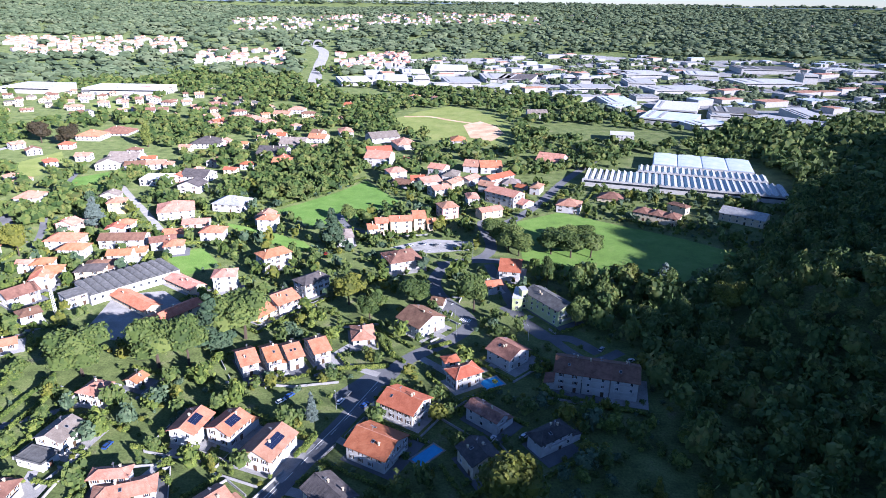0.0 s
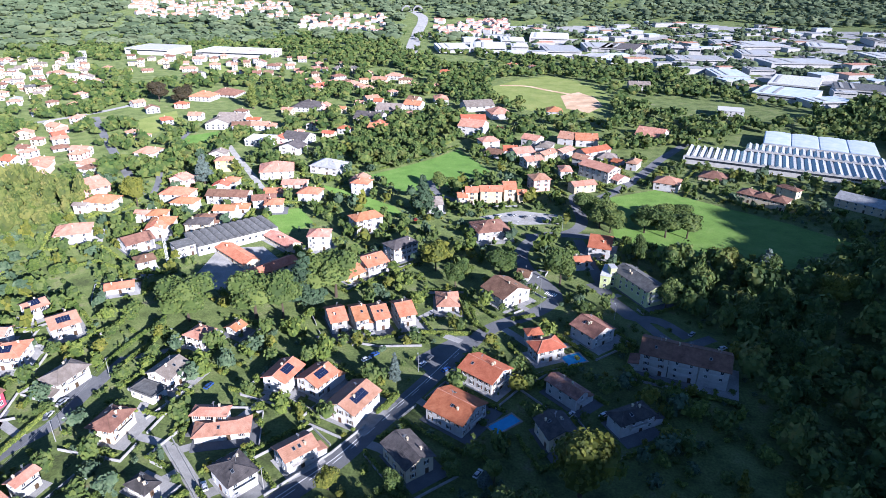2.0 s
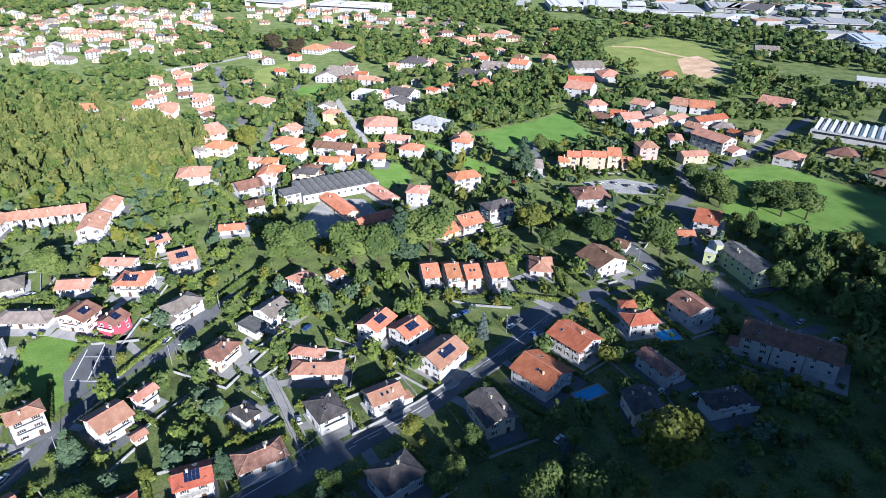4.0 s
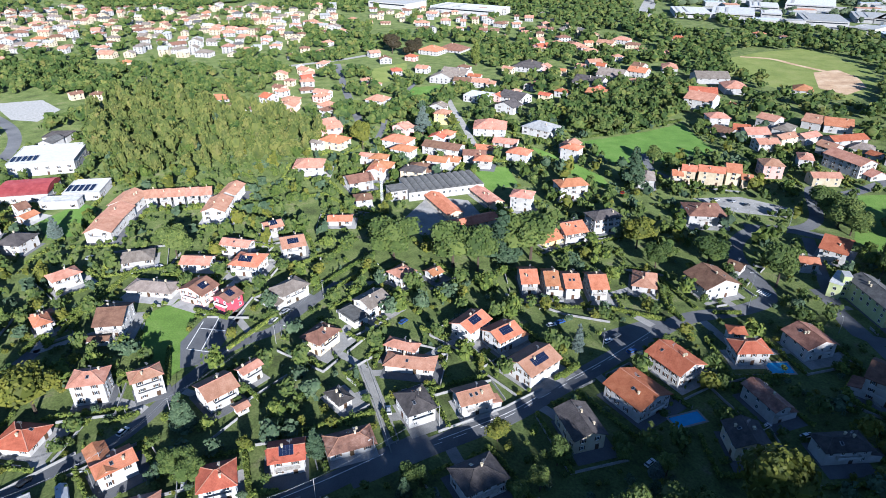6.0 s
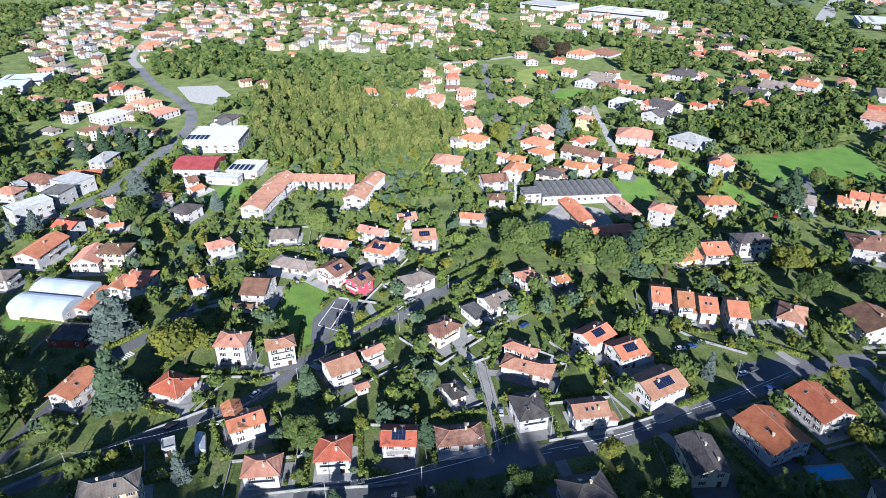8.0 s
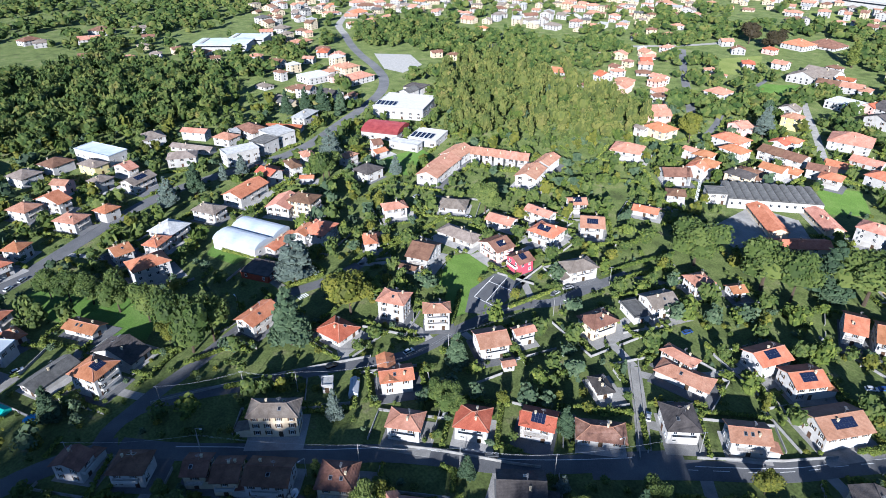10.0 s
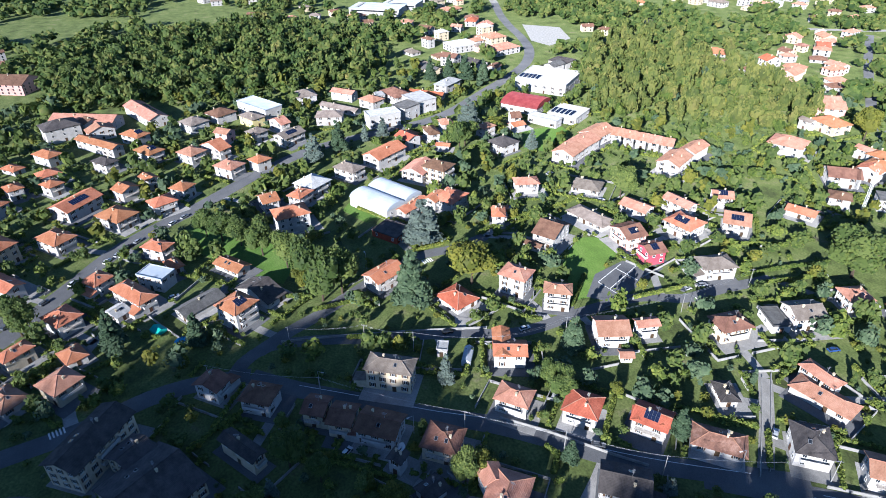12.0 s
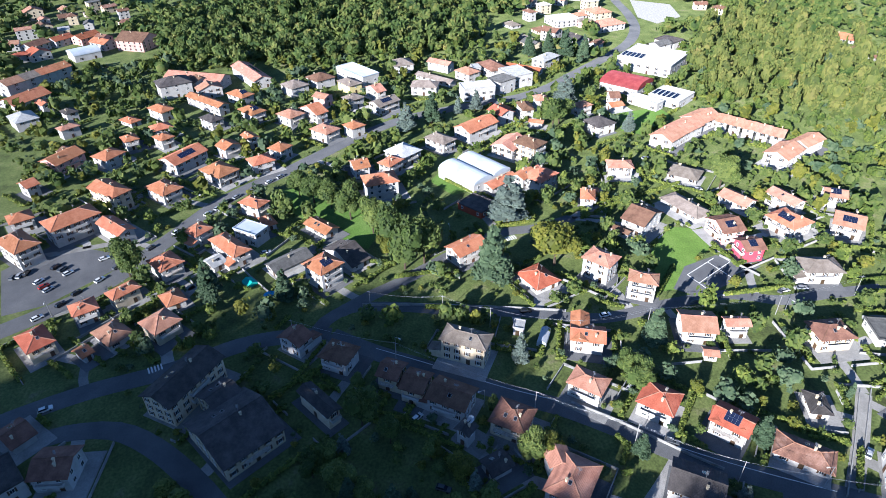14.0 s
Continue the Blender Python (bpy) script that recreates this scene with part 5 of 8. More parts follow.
far_house(-428.5, 401.9, 91, 14.3, 9.6, 2, "h", "T", "P")
far_house(-605.4, 155.9, 101, 24.3, 21.8, 2, "f", "G", "W")
far_house(-250.9, 503.4, 351, 11.3, 7.3, 2, "a", "R", "C")
far_house(-596.4, -270.0, 128, 15.0, 12.7, 2, "b", "R", "W")
far_house(-592.4, -280.7, 125, 13.0, 8.1, 2, "h", "R", "W")
far_house(-467.4, 375.8, 83, 13.4, 10.4, 2, "b", "R", "W")
far_house(-189.9, 527.3, 351, 11.8, 9.6, 2, "h", "N", "P")
far_house(-616.7, -228.0, 232, 17.6, 11.2, 2, "a", "O", "W")
far_house(-280.5, 501.5, 77, 12.2, 7.6, 2, "h", "T", "P")
far_house(-434.5, 411.7, 4, 14.4, 10.4, 2, "a", "O", "W")
far_house(-612.7, 173.2, 103, 11.6, 9.6, 2, "h", "O", "W")
far_house(-241.7, 524.2, 352, 12.6, 8.7, 2, "h", "R", "W")
far_house(-611.0, 190.5, 102, 17.4, 15.5, 3, "h", "O", "C")
far_house(-211.4, 534.9, 356, 17.8, 15.9, 2, "a", "O", "W")
far_house(-630.4, -230.9, 144, 10.7, 9.5, 2, "b", "O", "P")
far_house(-510.3, 356.3, 45, 19.3, 14.7, 1, "h", "O", "W")
far_house(-470.9, 398.0, 81, 11.0, 8.4, 2, "h", "O", "W")
far_house(-623.3, 187.0, 109, 15.9, 10.8, 2, "h", "O", "P")
far_house(-620.3, -280.0, 152, 17.5, 12.8, 2, "a", "N", "W")
far_house(-637.2, -246.4, 143, 18.1, 12.8, 2, "a", "R", "P")
far_house(-215.9, 547.9, 85, 13.1, 10.7, 2, "a", "R", "W")
far_house(-461.1, 420.9, 46, 12.7, 10.3, 1, "h", "N", "W")
far_house(-634.1, -265.1, 142, 16.0, 11.0, 2, "a", "R", "W")
far_house(-481.9, 407.5, 177, 11.8, 9.5, 2, "a", "N", "C")
far_house(-276.4, 533.9, 73, 11.9, 9.9, 2, "a", "N", "W")
far_house(-313.5, 520.6, 104, 12.6, 8.0, 2, "h", "O", "W")
far_house(-626.9, -301.1, 104, 13.7, 8.9, 2, "a", "T", "W")
far_house(-417.5, 470.3, 7, 12.4, 11.0, 1, "h", "T", "W")
far_house(-342.8, 517.9, 15, 17.1, 12.5, 2, "a", "O", "W")
far_house(-326.0, 522.5, 15, 17.1, 12.5, 2, "a", "O", "W")
far_house(-692.1, 4.0, 72, 11.0, 8.9, 2, "h", "O", "W")
far_house(-427.9, 472.7, 44, 11.0, 7.3, 2, "h", "O", "W")
far_house(-475.6, 439.6, 44, 13.1, 8.6, 2, "h", "T", "W")
far_house(-230.3, 576.0, 354, 28.3, 24.2, 2, "a", "D", "W")
far_house(-367.1, 521.8, 14, 24.6, 16.7, 2, "b", "O", "W")
far_house(-676.2, 145.6, 38, 14.3, 9.7, 2, "a", "O", "W")
far_house(-708.1, -7.0, 92, 11.4, 9.3, 2, "h", "O", "W")
far_house(-340.8, 541.4, 10, 13.0, 8.5, 2, "a", "R", "W")
far_house(-484.1, 448.5, 141, 14.9, 10.2, 2, "b", "R", "C")
far_house(-671.8, 176.9, 46, 11.0, 7.3, 2, "a", "T", "W")
far_house(-608.4, 306.4, 38, 11.0, 8.5, 2, "h", "O", "C")
far_house(-711.0, -61.6, 130, 11.1, 7.1, 2, "h", "O", "W")
far_house(-706.2, 51.0, 117, 11.0, 8.1, 1, "h", "O", "W")
far_house(-668.8, 205.5, 47, 13.6, 11.6, 2, "b", "T", "W")
far_house(-193.2, 601.2, 359, 11.2, 7.9, 2, "h", "O", "W")
far_house(-626.5, 297.6, 76, 11.0, 7.7, 2, "a", "O", "C")
far_house(-524.6, 433.6, 37, 11.0, 6.7, 2, "a", "O", "W")
far_house(-710.2, 135.4, 61, 12.4, 10.2, 2, "h", "T", "W")
far_house(-369.6, 556.0, 1, 28.0, 22.4, 1, "a", "O", "W")
far_house(-425.3, 525.2, 130, 13.5, 10.8, 2, "h", "R", "W")
far_house(-693.0, 200.7, 149, 17.3, 10.9, 2, "h", "R", "W")
far_house(-724.4, 97.5, 81, 11.0, 8.2, 2, "a", "N", "C")
far_house(-502.7, 472.9, 76, 13.9, 10.2, 1, "a", "O", "W")
far_house(-219.6, 620.4, 356, 26.9, 24.1, 2, "a", "O", "W")
far_house(-406.9, 549.5, 6, 13.1, 11.1, 2, "a", "T", "W")
far_house(-272.5, 610.5, 5, 11.3, 7.7, 2, "a", "O", "C")
far_house(-510.1, 479.9, 160, 15.7, 12.1, 2, "a", "T", "C")
far_house(-325.5, 593.0, 354, 12.0, 7.8, 2, "a", "T", "C")
far_house(-704.9, 205.4, 65, 14.3, 11.4, 2, "h", "O", "W")
far_house(-370.4, 576.7, 355, 12.7, 8.7, 2, "h", "N", "W")
far_house(-199.0, 648.7, 351, 19.4, 17.3, 2, "a", "O", "W")
far_house(-294.6, 623.5, 356, 11.5, 7.6, 2, "b", "T", "P")
far_house(-311.1, 618.0, 2, 29.8, 26.6, 2, "h", "D", "W")
far_house(-758.9, 93.6, 45, 15.4, 12.4, 2, "h", "O", "W")
far_house(-259.7, 640.5, 83, 11.8, 9.4, 2, "b", "O", "W")
far_house(-776.7, 52.0, 73, 11.0, 8.3, 2, "h", "O", "W")
far_house(-241.8, 657.2, 92, 12.1, 9.3, 2, "b", "R", "W")
far_house(-751.9, 193.6, 100, 16.1, 12.8, 2, "h", "O", "W")
far_house(-788.2, 27.2, 101, 11.0, 7.3, 1, "h", "O", "C")
far_house(-203.8, 672.2, 76, 18.1, 12.1, 2, "b", "N", "W")
far_house(-468.6, 570.6, 41, 13.6, 9.4, 2, "b", "O", "W")
far_house(-789.2, 75.5, 99, 11.6, 7.8, 2, "a", "O", "C")
far_house(-802.7, -8.9, 71, 15.4, 10.3, 2, "a", "N", "W")
far_house(-255.2, 673.8, 43, 16.1, 11.8, 2, "a", "T", "W")
far_house(146.3, 674.2, 347, 26.1, 23.5, 3, "f", "S", "W")
far_house(-450.6, 598.7, 1, 13.1, 9.2, 2, "h", "R", "P")
far_house(-826.8, 47.9, 103, 11.0, 7.0, 2, "h", "O", "C")
far_house(-576.5, 535.5, 45, 11.0, 7.1, 2, "h", "N", "W")
far_house(-501.4, 595.7, 58, 13.1, 10.7, 2, "a", "O", "W")
far_house(-239.1, 717.5, 40, 11.0, 8.6, 2, "h", "T", "W")
far_house(-449.6, 647.6, 358, 26.1, 23.3, 2, "h", "O", "W")
far_house(-814.3, 223.3, 38, 11.6, 9.6, 2, "h", "N", "W")
far_house(-830.9, 185.8, 70, 14.6, 10.2, 2, "a", "T", "W")
far_house(-568.1, 582.6, 10, 15.0, 11.4, 1, "h", "O", "C")
far_house(-719.6, 422.1, 73, 12.4, 10.2, 1, "h", "O", "C")
far_house(-277.6, 738.0, 32, 16.3, 10.2, 2, "h", "T", "C")
far_house(-336.3, 720.5, 348, 11.7, 7.5, 2, "h", "O", "W")
far_house(-437.1, 678.9, 1, 34.0, 29.0, 1, "h", "O", "W")
far_house(-591.6, 577.9, 44, 12.1, 7.9, 2, "h", "O", "C")
far_house(-873.8, 61.7, 74, 12.7, 9.0, 2, "a", "O", "W")
far_house(-678.4, 498.2, 19, 18.9, 13.5, 2, "h", "O", "W")
far_house(-646.9, 539.5, 27, 12.1, 7.9, 2, "a", "T", "C")
far_house(-289.5, 751.7, 39, 11.0, 6.6, 2, "h", "O", "W")
far_house(-198.4, 773.4, 53, 14.3, 11.0, 2, "h", "O", "P")
far_house(-341.0, 737.6, 60, 18.2, 13.5, 2, "a", "R", "P")
far_house(-821.3, 292.5, 89, 13.2, 8.0, 2, "a", "O", "W")
far_house(-856.9, 212.6, 45, 18.2, 15.4, 1, "h", "O", "W")
far_house(-896.1, 2.6, 76, 22.9, 14.1, 2, "a", "O", "W")
far_house(-328.0, 748.9, 53, 11.0, 6.6, 1, "h", "N", "W")
far_house(-226.5, 778.6, 50, 11.0, 7.8, 2, "h", "O", "W")
far_house(-634.0, 572.5, 18, 12.3, 8.8, 2, "h", "O", "W")
far_house(-904.1, -44.2, 91, 17.0, 13.2, 2, "h", "O", "W")
far_house(-303.1, 763.9, 35, 18.2, 15.2, 2, "h", "T", "P")
far_house(-826.1, 323.0, 49, 19.2, 15.4, 2, "h", "T", "W")
far_house(-257.1, 783.2, 5, 11.4, 6.9, 1, "a", "O", "W")
far_house(-720.3, 499.0, 89, 17.0, 14.4, 2, "h", "O", "W")
far_house(-593.2, 626.2, 68, 12.6, 9.1, 2, "h", "O", "W")
far_house(-770.0, 435.6, 24, 17.7, 13.8, 2, "a", "O", "C")
far_house(-315.3, 778.9, 338, 11.3, 9.1, 2, "h", "N", "C")
far_house(-926.9, -55.9, 119, 20.2, 14.7, 2, "h", "N", "W")
far_house(-361.5, 771.9, 41, 19.0, 15.0, 2, "a", "O", "W")
far_house(-241.7, 806.5, 12, 18.3, 11.6, 2, "h", "N", "C")
far_house(-296.9, 793.3, 33, 11.5, 7.3, 2, "a", "O", "C")
far_house(-275.8, 803.8, 354, 21.7, 13.8, 2, "a", "T", "C")
far_house(-843.5, 356.0, 28, 14.3, 10.6, 2, "h", "O", "W")
far_house(-337.3, 790.3, 45, 11.5, 8.0, 1, "h", "T", "W")
far_house(-934.4, 60.9, 95, 15.3, 12.2, 2, "a", "O", "W")
far_house(69.6, 826.7, 0, 26.8, 24.0, 2, "a", "O", "W")
far_house(-947.8, 21.0, 51, 24.4, 17.4, 2, "h", "O", "W")
far_house(-280.3, 818.3, 1, 11.0, 7.1, 1, "h", "O", "W")
far_house(-866.5, 337.9, 34, 17.2, 10.3, 2, "a", "O", "W")
far_house(-779.6, 493.9, 67, 15.7, 11.8, 2, "h", "O", "W")
far_house(-338.6, 815.2, 44, 18.2, 11.9, 2, "h", "O", "W")
far_house(-888.4, 322.7, 58, 17.2, 12.2, 1, "a", "T", "W")
far_house(-263.3, 837.2, 357, 22.2, 15.4, 2, "h", "T", "W")
far_house(-761.5, 530.0, 73, 19.2, 13.2, 1, "a", "O", "W")
far_house(-687.4, 614.6, 7, 13.2, 8.4, 2, "h", "O", "W")
far_house(-787.6, 528.1, 56, 13.0, 9.8, 2, "h", "N", "W")
far_house(-666.1, 661.5, 49, 11.0, 7.3, 2, "h", "O", "C")
far_house(-211.4, 873.1, 355, 11.2, 6.9, 2, "h", "N", "W")
far_house(-724.8, 614.6, 7, 16.9, 14.1, 1, "a", "O", "W")
far_house(-913.3, 345.2, 93, 23.8, 18.0, 1, "h", "O", "W")
far_house(-199.1, 881.9, 358, 22.2, 17.8, 2, "h", "R", "W")
far_house(-687.4, 655.7, 75, 13.7, 11.2, 1, "h", "O", "C")
far_house(-816.9, 518.7, 79, 19.7, 12.9, 2, "h", "O", "W")
far_house(-755.1, 595.2, 82, 14.9, 9.4, 1, "h", "O", "W")
far_house(-487.3, 798.0, 62, 13.6, 10.6, 1, "h", "T", "W")
far_house(-633.8, 711.7, 70, 13.9, 9.1, 2, "h", "T", "W")
far_house(-497.9, 813.5, 352, 13.1, 8.4, 2, "h", "T", "W")
far_house(-761.2, 617.6, 48, 19.4, 13.9, 2, "h", "O", "W")
far_house(-544.8, 799.0, 46, 24.1, 17.8, 1, "h", "N", "C")
far_house(-730.7, 661.6, 29, 15.5, 11.1, 2, "h", "N", "W")
far_house(-944.4, 371.7, 69, 24.8, 15.2, 2, "h", "N", "W")
far_house(-414.0, 867.4, 25, 17.3, 13.3, 1, "a", "O", "W")
far_house(-764.2, 649.3, 47, 17.8, 11.8, 2, "h", "O", "W")
far_house(-838.6, 565.4, 72, 17.3, 10.5, 1, "h", "O", "W")
far_house(-962.4, 403.5, 80, 16.1, 10.2, 2, "h", "T", "W")
far_house(-979.8, 375.3, 87, 22.3, 14.4, 2, "h", "T", "W")
far_house(-994.0, 343.2, 86, 17.5, 11.5, 1, "h", "O", "W")
far_house(-463.2, 888.5, 343, 19.8, 12.4, 2, "h", "N", "W")
far_house(-932.6, 479.7, 57, 19.0, 12.4, 2, "h", "O", "C")
far_house(-72.8, 971.4, 16, 11.5, 7.0, 2, "h", "N", "W")
far_house(-571.8, 836.6, 17, 20.1, 12.7, 2, "h", "T", "W")
far_house(-705.9, 749.8, 11, 13.4, 8.2, 2, "h", "T", "C")
far_house(-814.7, 652.4, 11, 13.2, 10.3, 2, "h", "O", "W")
far_house(-953.4, 466.9, 30, 17.0, 11.4, 1, "h", "O", "W")
far_house(-970.9, 439.9, 92, 20.1, 15.9, 2, "h", "O", "W")
far_house(-105.0, 985.6, 330, 14.0, 10.5, 2, "h", "O", "W")
far_house(-579.2, 853.5, 63, 14.6, 9.9, 1, "h", "N", "W")
far_house(-997.5, 406.9, 70, 23.1, 16.8, 2, "a", "O", "C")
far_house(-688.0, 814.8, 28, 14.0, 10.6, 2, "h", "O", "W")
far_house(-738.5, 776.2, 42, 17.0, 11.4, 1, "h", "O", "W")
far_house(-1009.1, 474.7, 57, 21.1, 13.0, 2, "h", "N", "W")
far_house(-1058.2, 387.8, 31, 23.6, 18.0, 2, "a", "O", "W")
far_house(-618.4, 899.2, 30, 17.9, 11.3, 1, "a", "O", "W")
far_house(-1058.7, 443.3, 40, 17.6, 14.5, 1, "h", "O", "W")
far_house(-1007.1, 551.6, 39, 14.9, 11.2, 1, "h", "T", "C")
far_house(-1095.7, 382.7, 59, 20.5, 17.0, 2, "h", "O", "W")
far_house(-610.6, 938.3, 6, 19.8, 12.3, 2, "a", "O", "W")
far_house(-911.2, 694.5, 69, 17.4, 14.4, 2, "h", "O", "C")
far_house(-1086.7, 488.6, 34, 22.2, 16.5, 1, "h", "N", "W")
far_house(-1120.7, 429.8, 42, 21.6, 17.9, 2, "a", "O", "W")
far_house(-1070.0, 538.8, 21, 21.4, 14.4, 2, "h", "O", "C")
far_house(-941.8, 747.8, 88, 12.5, 9.0, 2, "h", "O", "W")
far_house(-1175.1, 423.0, 36, 25.8, 17.0, 1, "a", "N", "W")
far_house(-1073.7, 628.2, 58, 12.2, 9.0, 1, "h", "O", "W")
far_house(-995.3, 744.3, 65, 15.3, 9.2, 1, "h", "O", "C")
far_house(-1167.8, 532.1, 67, 15.9, 13.4, 2, "h", "O", "W")
far_house(-1160.0, 558.7, 96, 20.2, 12.3, 2, "h", "O", "W")
far_house(-1202.7, 483.1, 39, 23.5, 18.0, 2, "a", "O", "W")
far_house(-1144.5, 600.3, 20, 28.0, 18.0, 1, "a", "O", "C")
far_house(-1301.0, 489.9, 57, 28.0, 18.0, 2, "h", "N", "W")
far_house(-1316.0, 534.8, 62, 25.6, 17.6, 1, "h", "T", "W")
infill([(-1488, 547), (-815, 955), (-637, 716), (-631, 523), (-771, 439), (-880, 409), (-843, 345), (-844, 293), (-922, 293)], 27, 61)
STREET_TOWN = [(-640, 196), (-720, 215), (-800, 240), (-905, 285), (-1060, 375), (-1300, 520), (-1420, 470), (-1374, 400), (-1100, 250), (-830, 180), (-690, 196)]
infill(STREET_TOWN, 24, 66)
infill([(-771, -362), (-757, -225), (-672, -210), (-644, -316)], 22, 62)
infill([(-660, 112), (-673, 206), (-581, 191), (-528, 105)], 22, 63)
infill([(-625, 755), (-767, 971), (-507, 1067), (-277, 873), (-394, 770)], 36, 64)
infill([(-559, 484), (-532, 542), (-397, 370), (-459, 373)], 21, 65)
tagged(new("far_house", mesh_of("far_house", FAR_PARTS[0], FAR_PARTS[1], FAR_MATS, FAR_PARTS[2])), "crowded pale village houses with tiled roofs, farther off", "houses", kind="stuff")

# ---- works and halls ----
def hall(x, y, turn, w, d, h, roof):
    """A low industrial hall: walls, flat roof with parapet, a band of windows, roof lights and gates."""
    rng = random.Random(int(x * 3 + y * 5))
    FOOTPRINTS.append((x, y, max(w, d) * 0.55 + 3))
    base = new("industrial_hall", None)
    base.matrix_basis = pose(x, y, ground_z(x, y), 0, 0, turn)
    tagged(base, "wide low industrial hall with pale walls and flat sheet roof", "industrial hall", "industrial halls")
    v, f = [], []
    box_into(v, f, -w / 2, -d / 2, -1.5, w / 2, d / 2, h)
    part("wall", mesh_of("wall", v, f, [WALLS["W"]]), base)
    v, f = [], []
    box_into(v, f, -w / 2 - 0.2, -d / 2 - 0.2, h, w / 2 + 0.2, d / 2 + 0.2, h + 0.5)
    part("roof", mesh_of("roof", v, f, [ROOFS[roof]]), base)
    for k in range(rng.choice((1, 2))):
        v, f = [], []
        px = -w * 0.4 + k * w * 0.22
        box_into(v, f, px, -d * 0.38, h + 0.5, px + w * 0.06, d * 0.38, h + 1.1)
        part("roof_light", mesh_of("roof_light", v, f, [CONCRETE]), base)
    v, f = [], []
    box_into(v, f, -w * 0.46, -d / 2 - 0.06, h * 0.62, w * 0.46, -d / 2 + 0.05, h * 0.82)
    part("window_band", mesh_of("window_band", v, f, [GLASS]), base)
    for k in range(1):
        v, f = [], []
        px = -w * 0.35 + k * w * 0.3
        box_into(v, f, px, -d / 2 - 0.08, -0.2, px + 4.2, -d / 2 + 0.05, min(4.2, h * 0.55))
        part("gate", mesh_of("gate", v, f, [METAL]), base)


def sawtooth_works(x, y, turn, w, d):
    """The long factory whose roof is a row of north-light teeth, white slopes and dark glazing."""
    FOOTPRINTS.extend([(x + s * w * math.cos(radians(turn)), y + s * w * math.sin(radians(turn)), d * 0.6) for s in (-0.4, -0.2, 0, 0.2, 0.4)])
    base = new("factory", None)
    base.matrix_basis = pose(x, y, ground_z(x, y), 0, 0, turn)
    tagged(base, "long white factory with a sawtooth roof of glazed bays", "factory")
    h, n = 6.3, round(w / 5.25)
    v, f = [], []
    box_into(v, f, -w / 2, -d / 2, -2, w / 2, d / 2, h)
    part("wall", mesh_of("wall", v, f, [WALLS["W"]]), base)
    v, f = [], []
    box_into(v, f, -w * 0.49, -d / 2 - 0.06, 3.6, w * 0.49, -d / 2 + 0.05, 5.2)
    part("window_band", mesh_of("window_band", v, f, [GLASS]), base)
    step = w / n
    v = [(0, -d / 2, 0), (step * 0.4, -d / 2, 1.5), (step, -d / 2, 0), (0, d / 2, 0), (step * 0.4, d / 2, 1.5), (step, d / 2, 0)]
    f = [(0, 2, 1), (3, 4, 5), (0, 1, 4, 3), (1, 2, 5, 4), (0, 3, 5, 2)]
    tooth = mesh_of("sawtooth_bay", v, f, [ROOFS["G"], GLASS], [0, 0, 1, 0, 0])
    for k in range(n):
        part("sawtooth_bay", tooth, base, at=pose(-w / 2 + k * step, 0, h + 0.02))


def vaulted_works(x, y, turn, w, d, n, h, roof, label, category="factory", rise=2.4):
    """A hall under a row of shallow sheet-metal vaults, each one a part."""
    FOOTPRINTS.extend([(x + s * w * math.cos(radians(turn)), y + s * w * math.sin(radians(turn)), d * 0.6) for s in (-0.4, -0.2, 0, 0.2, 0.4)])
    base = new(category.replace(" ", "_"), None)
    base.matrix_basis = pose(x, y, ground_z(x, y), 0, 0, turn)
    tagged(base, label, category)
    v, f = [], []
    box_into(v, f, -w / 2, -d / 2, -1, w / 2, d / 2, h)
    part("wall", mesh_of("wall", v, f, [WALLS["W"]]), base)
    step = w / n
    v, f = [], []
    for i in range(9):
        a = math.pi * i / 8
        for e in (-1, 1):
            v.append((step / 2 - step / 2 * math.cos(a), e * (d / 2 + 0.2), min(step * 0.24, rise) * math.sin(a)))
    for i in range(8):
        f.append((2 * i, 2 * i + 2, 2 * i + 3, 2 * i + 1))
    f.append(tuple(range(16, -2, -2)))
    f.append(tuple(range(1, 18, 2)))
    vault = mesh_of("roof_vault", v, f, [ROOFS[roof]])
    for k in range(n):
        part("roof_vault", vault, base, at=pose(-w / 2 + k * step, 0, h + 0.02))
    for k in range(min(12, n * 2)):
        part("window", window_mesh(1.2, 1.4, False), base, at=pose(-w / 2 + (k + 0.5) * w / min(12, n * 2), -d / 2, h * 0.45))


sawtooth_works(142.6, 472.7, 342, 162.9, 36.6)
sawtooth_works(171.5, 503.5, 341, 108.6, 21.5)
vaulted_works(186.5, 541.0, 341, 88.0, 50.0, 4, 7.2, "B", "broad factory hall under low blue and white sheet-metal bays", rise=0.9)
vaulted_works(-233.1, 268.5, 47, 47.0, 22.2, 11, 5.5, "K", "old workshop under a row of grey vaulted roof bays", "workshop")
vaulted_works(-339.3, 17.0, 122, 25.3, 25.3, 2, 5.0, "B", "sports hall under two white sheet vaults", "sports hall")


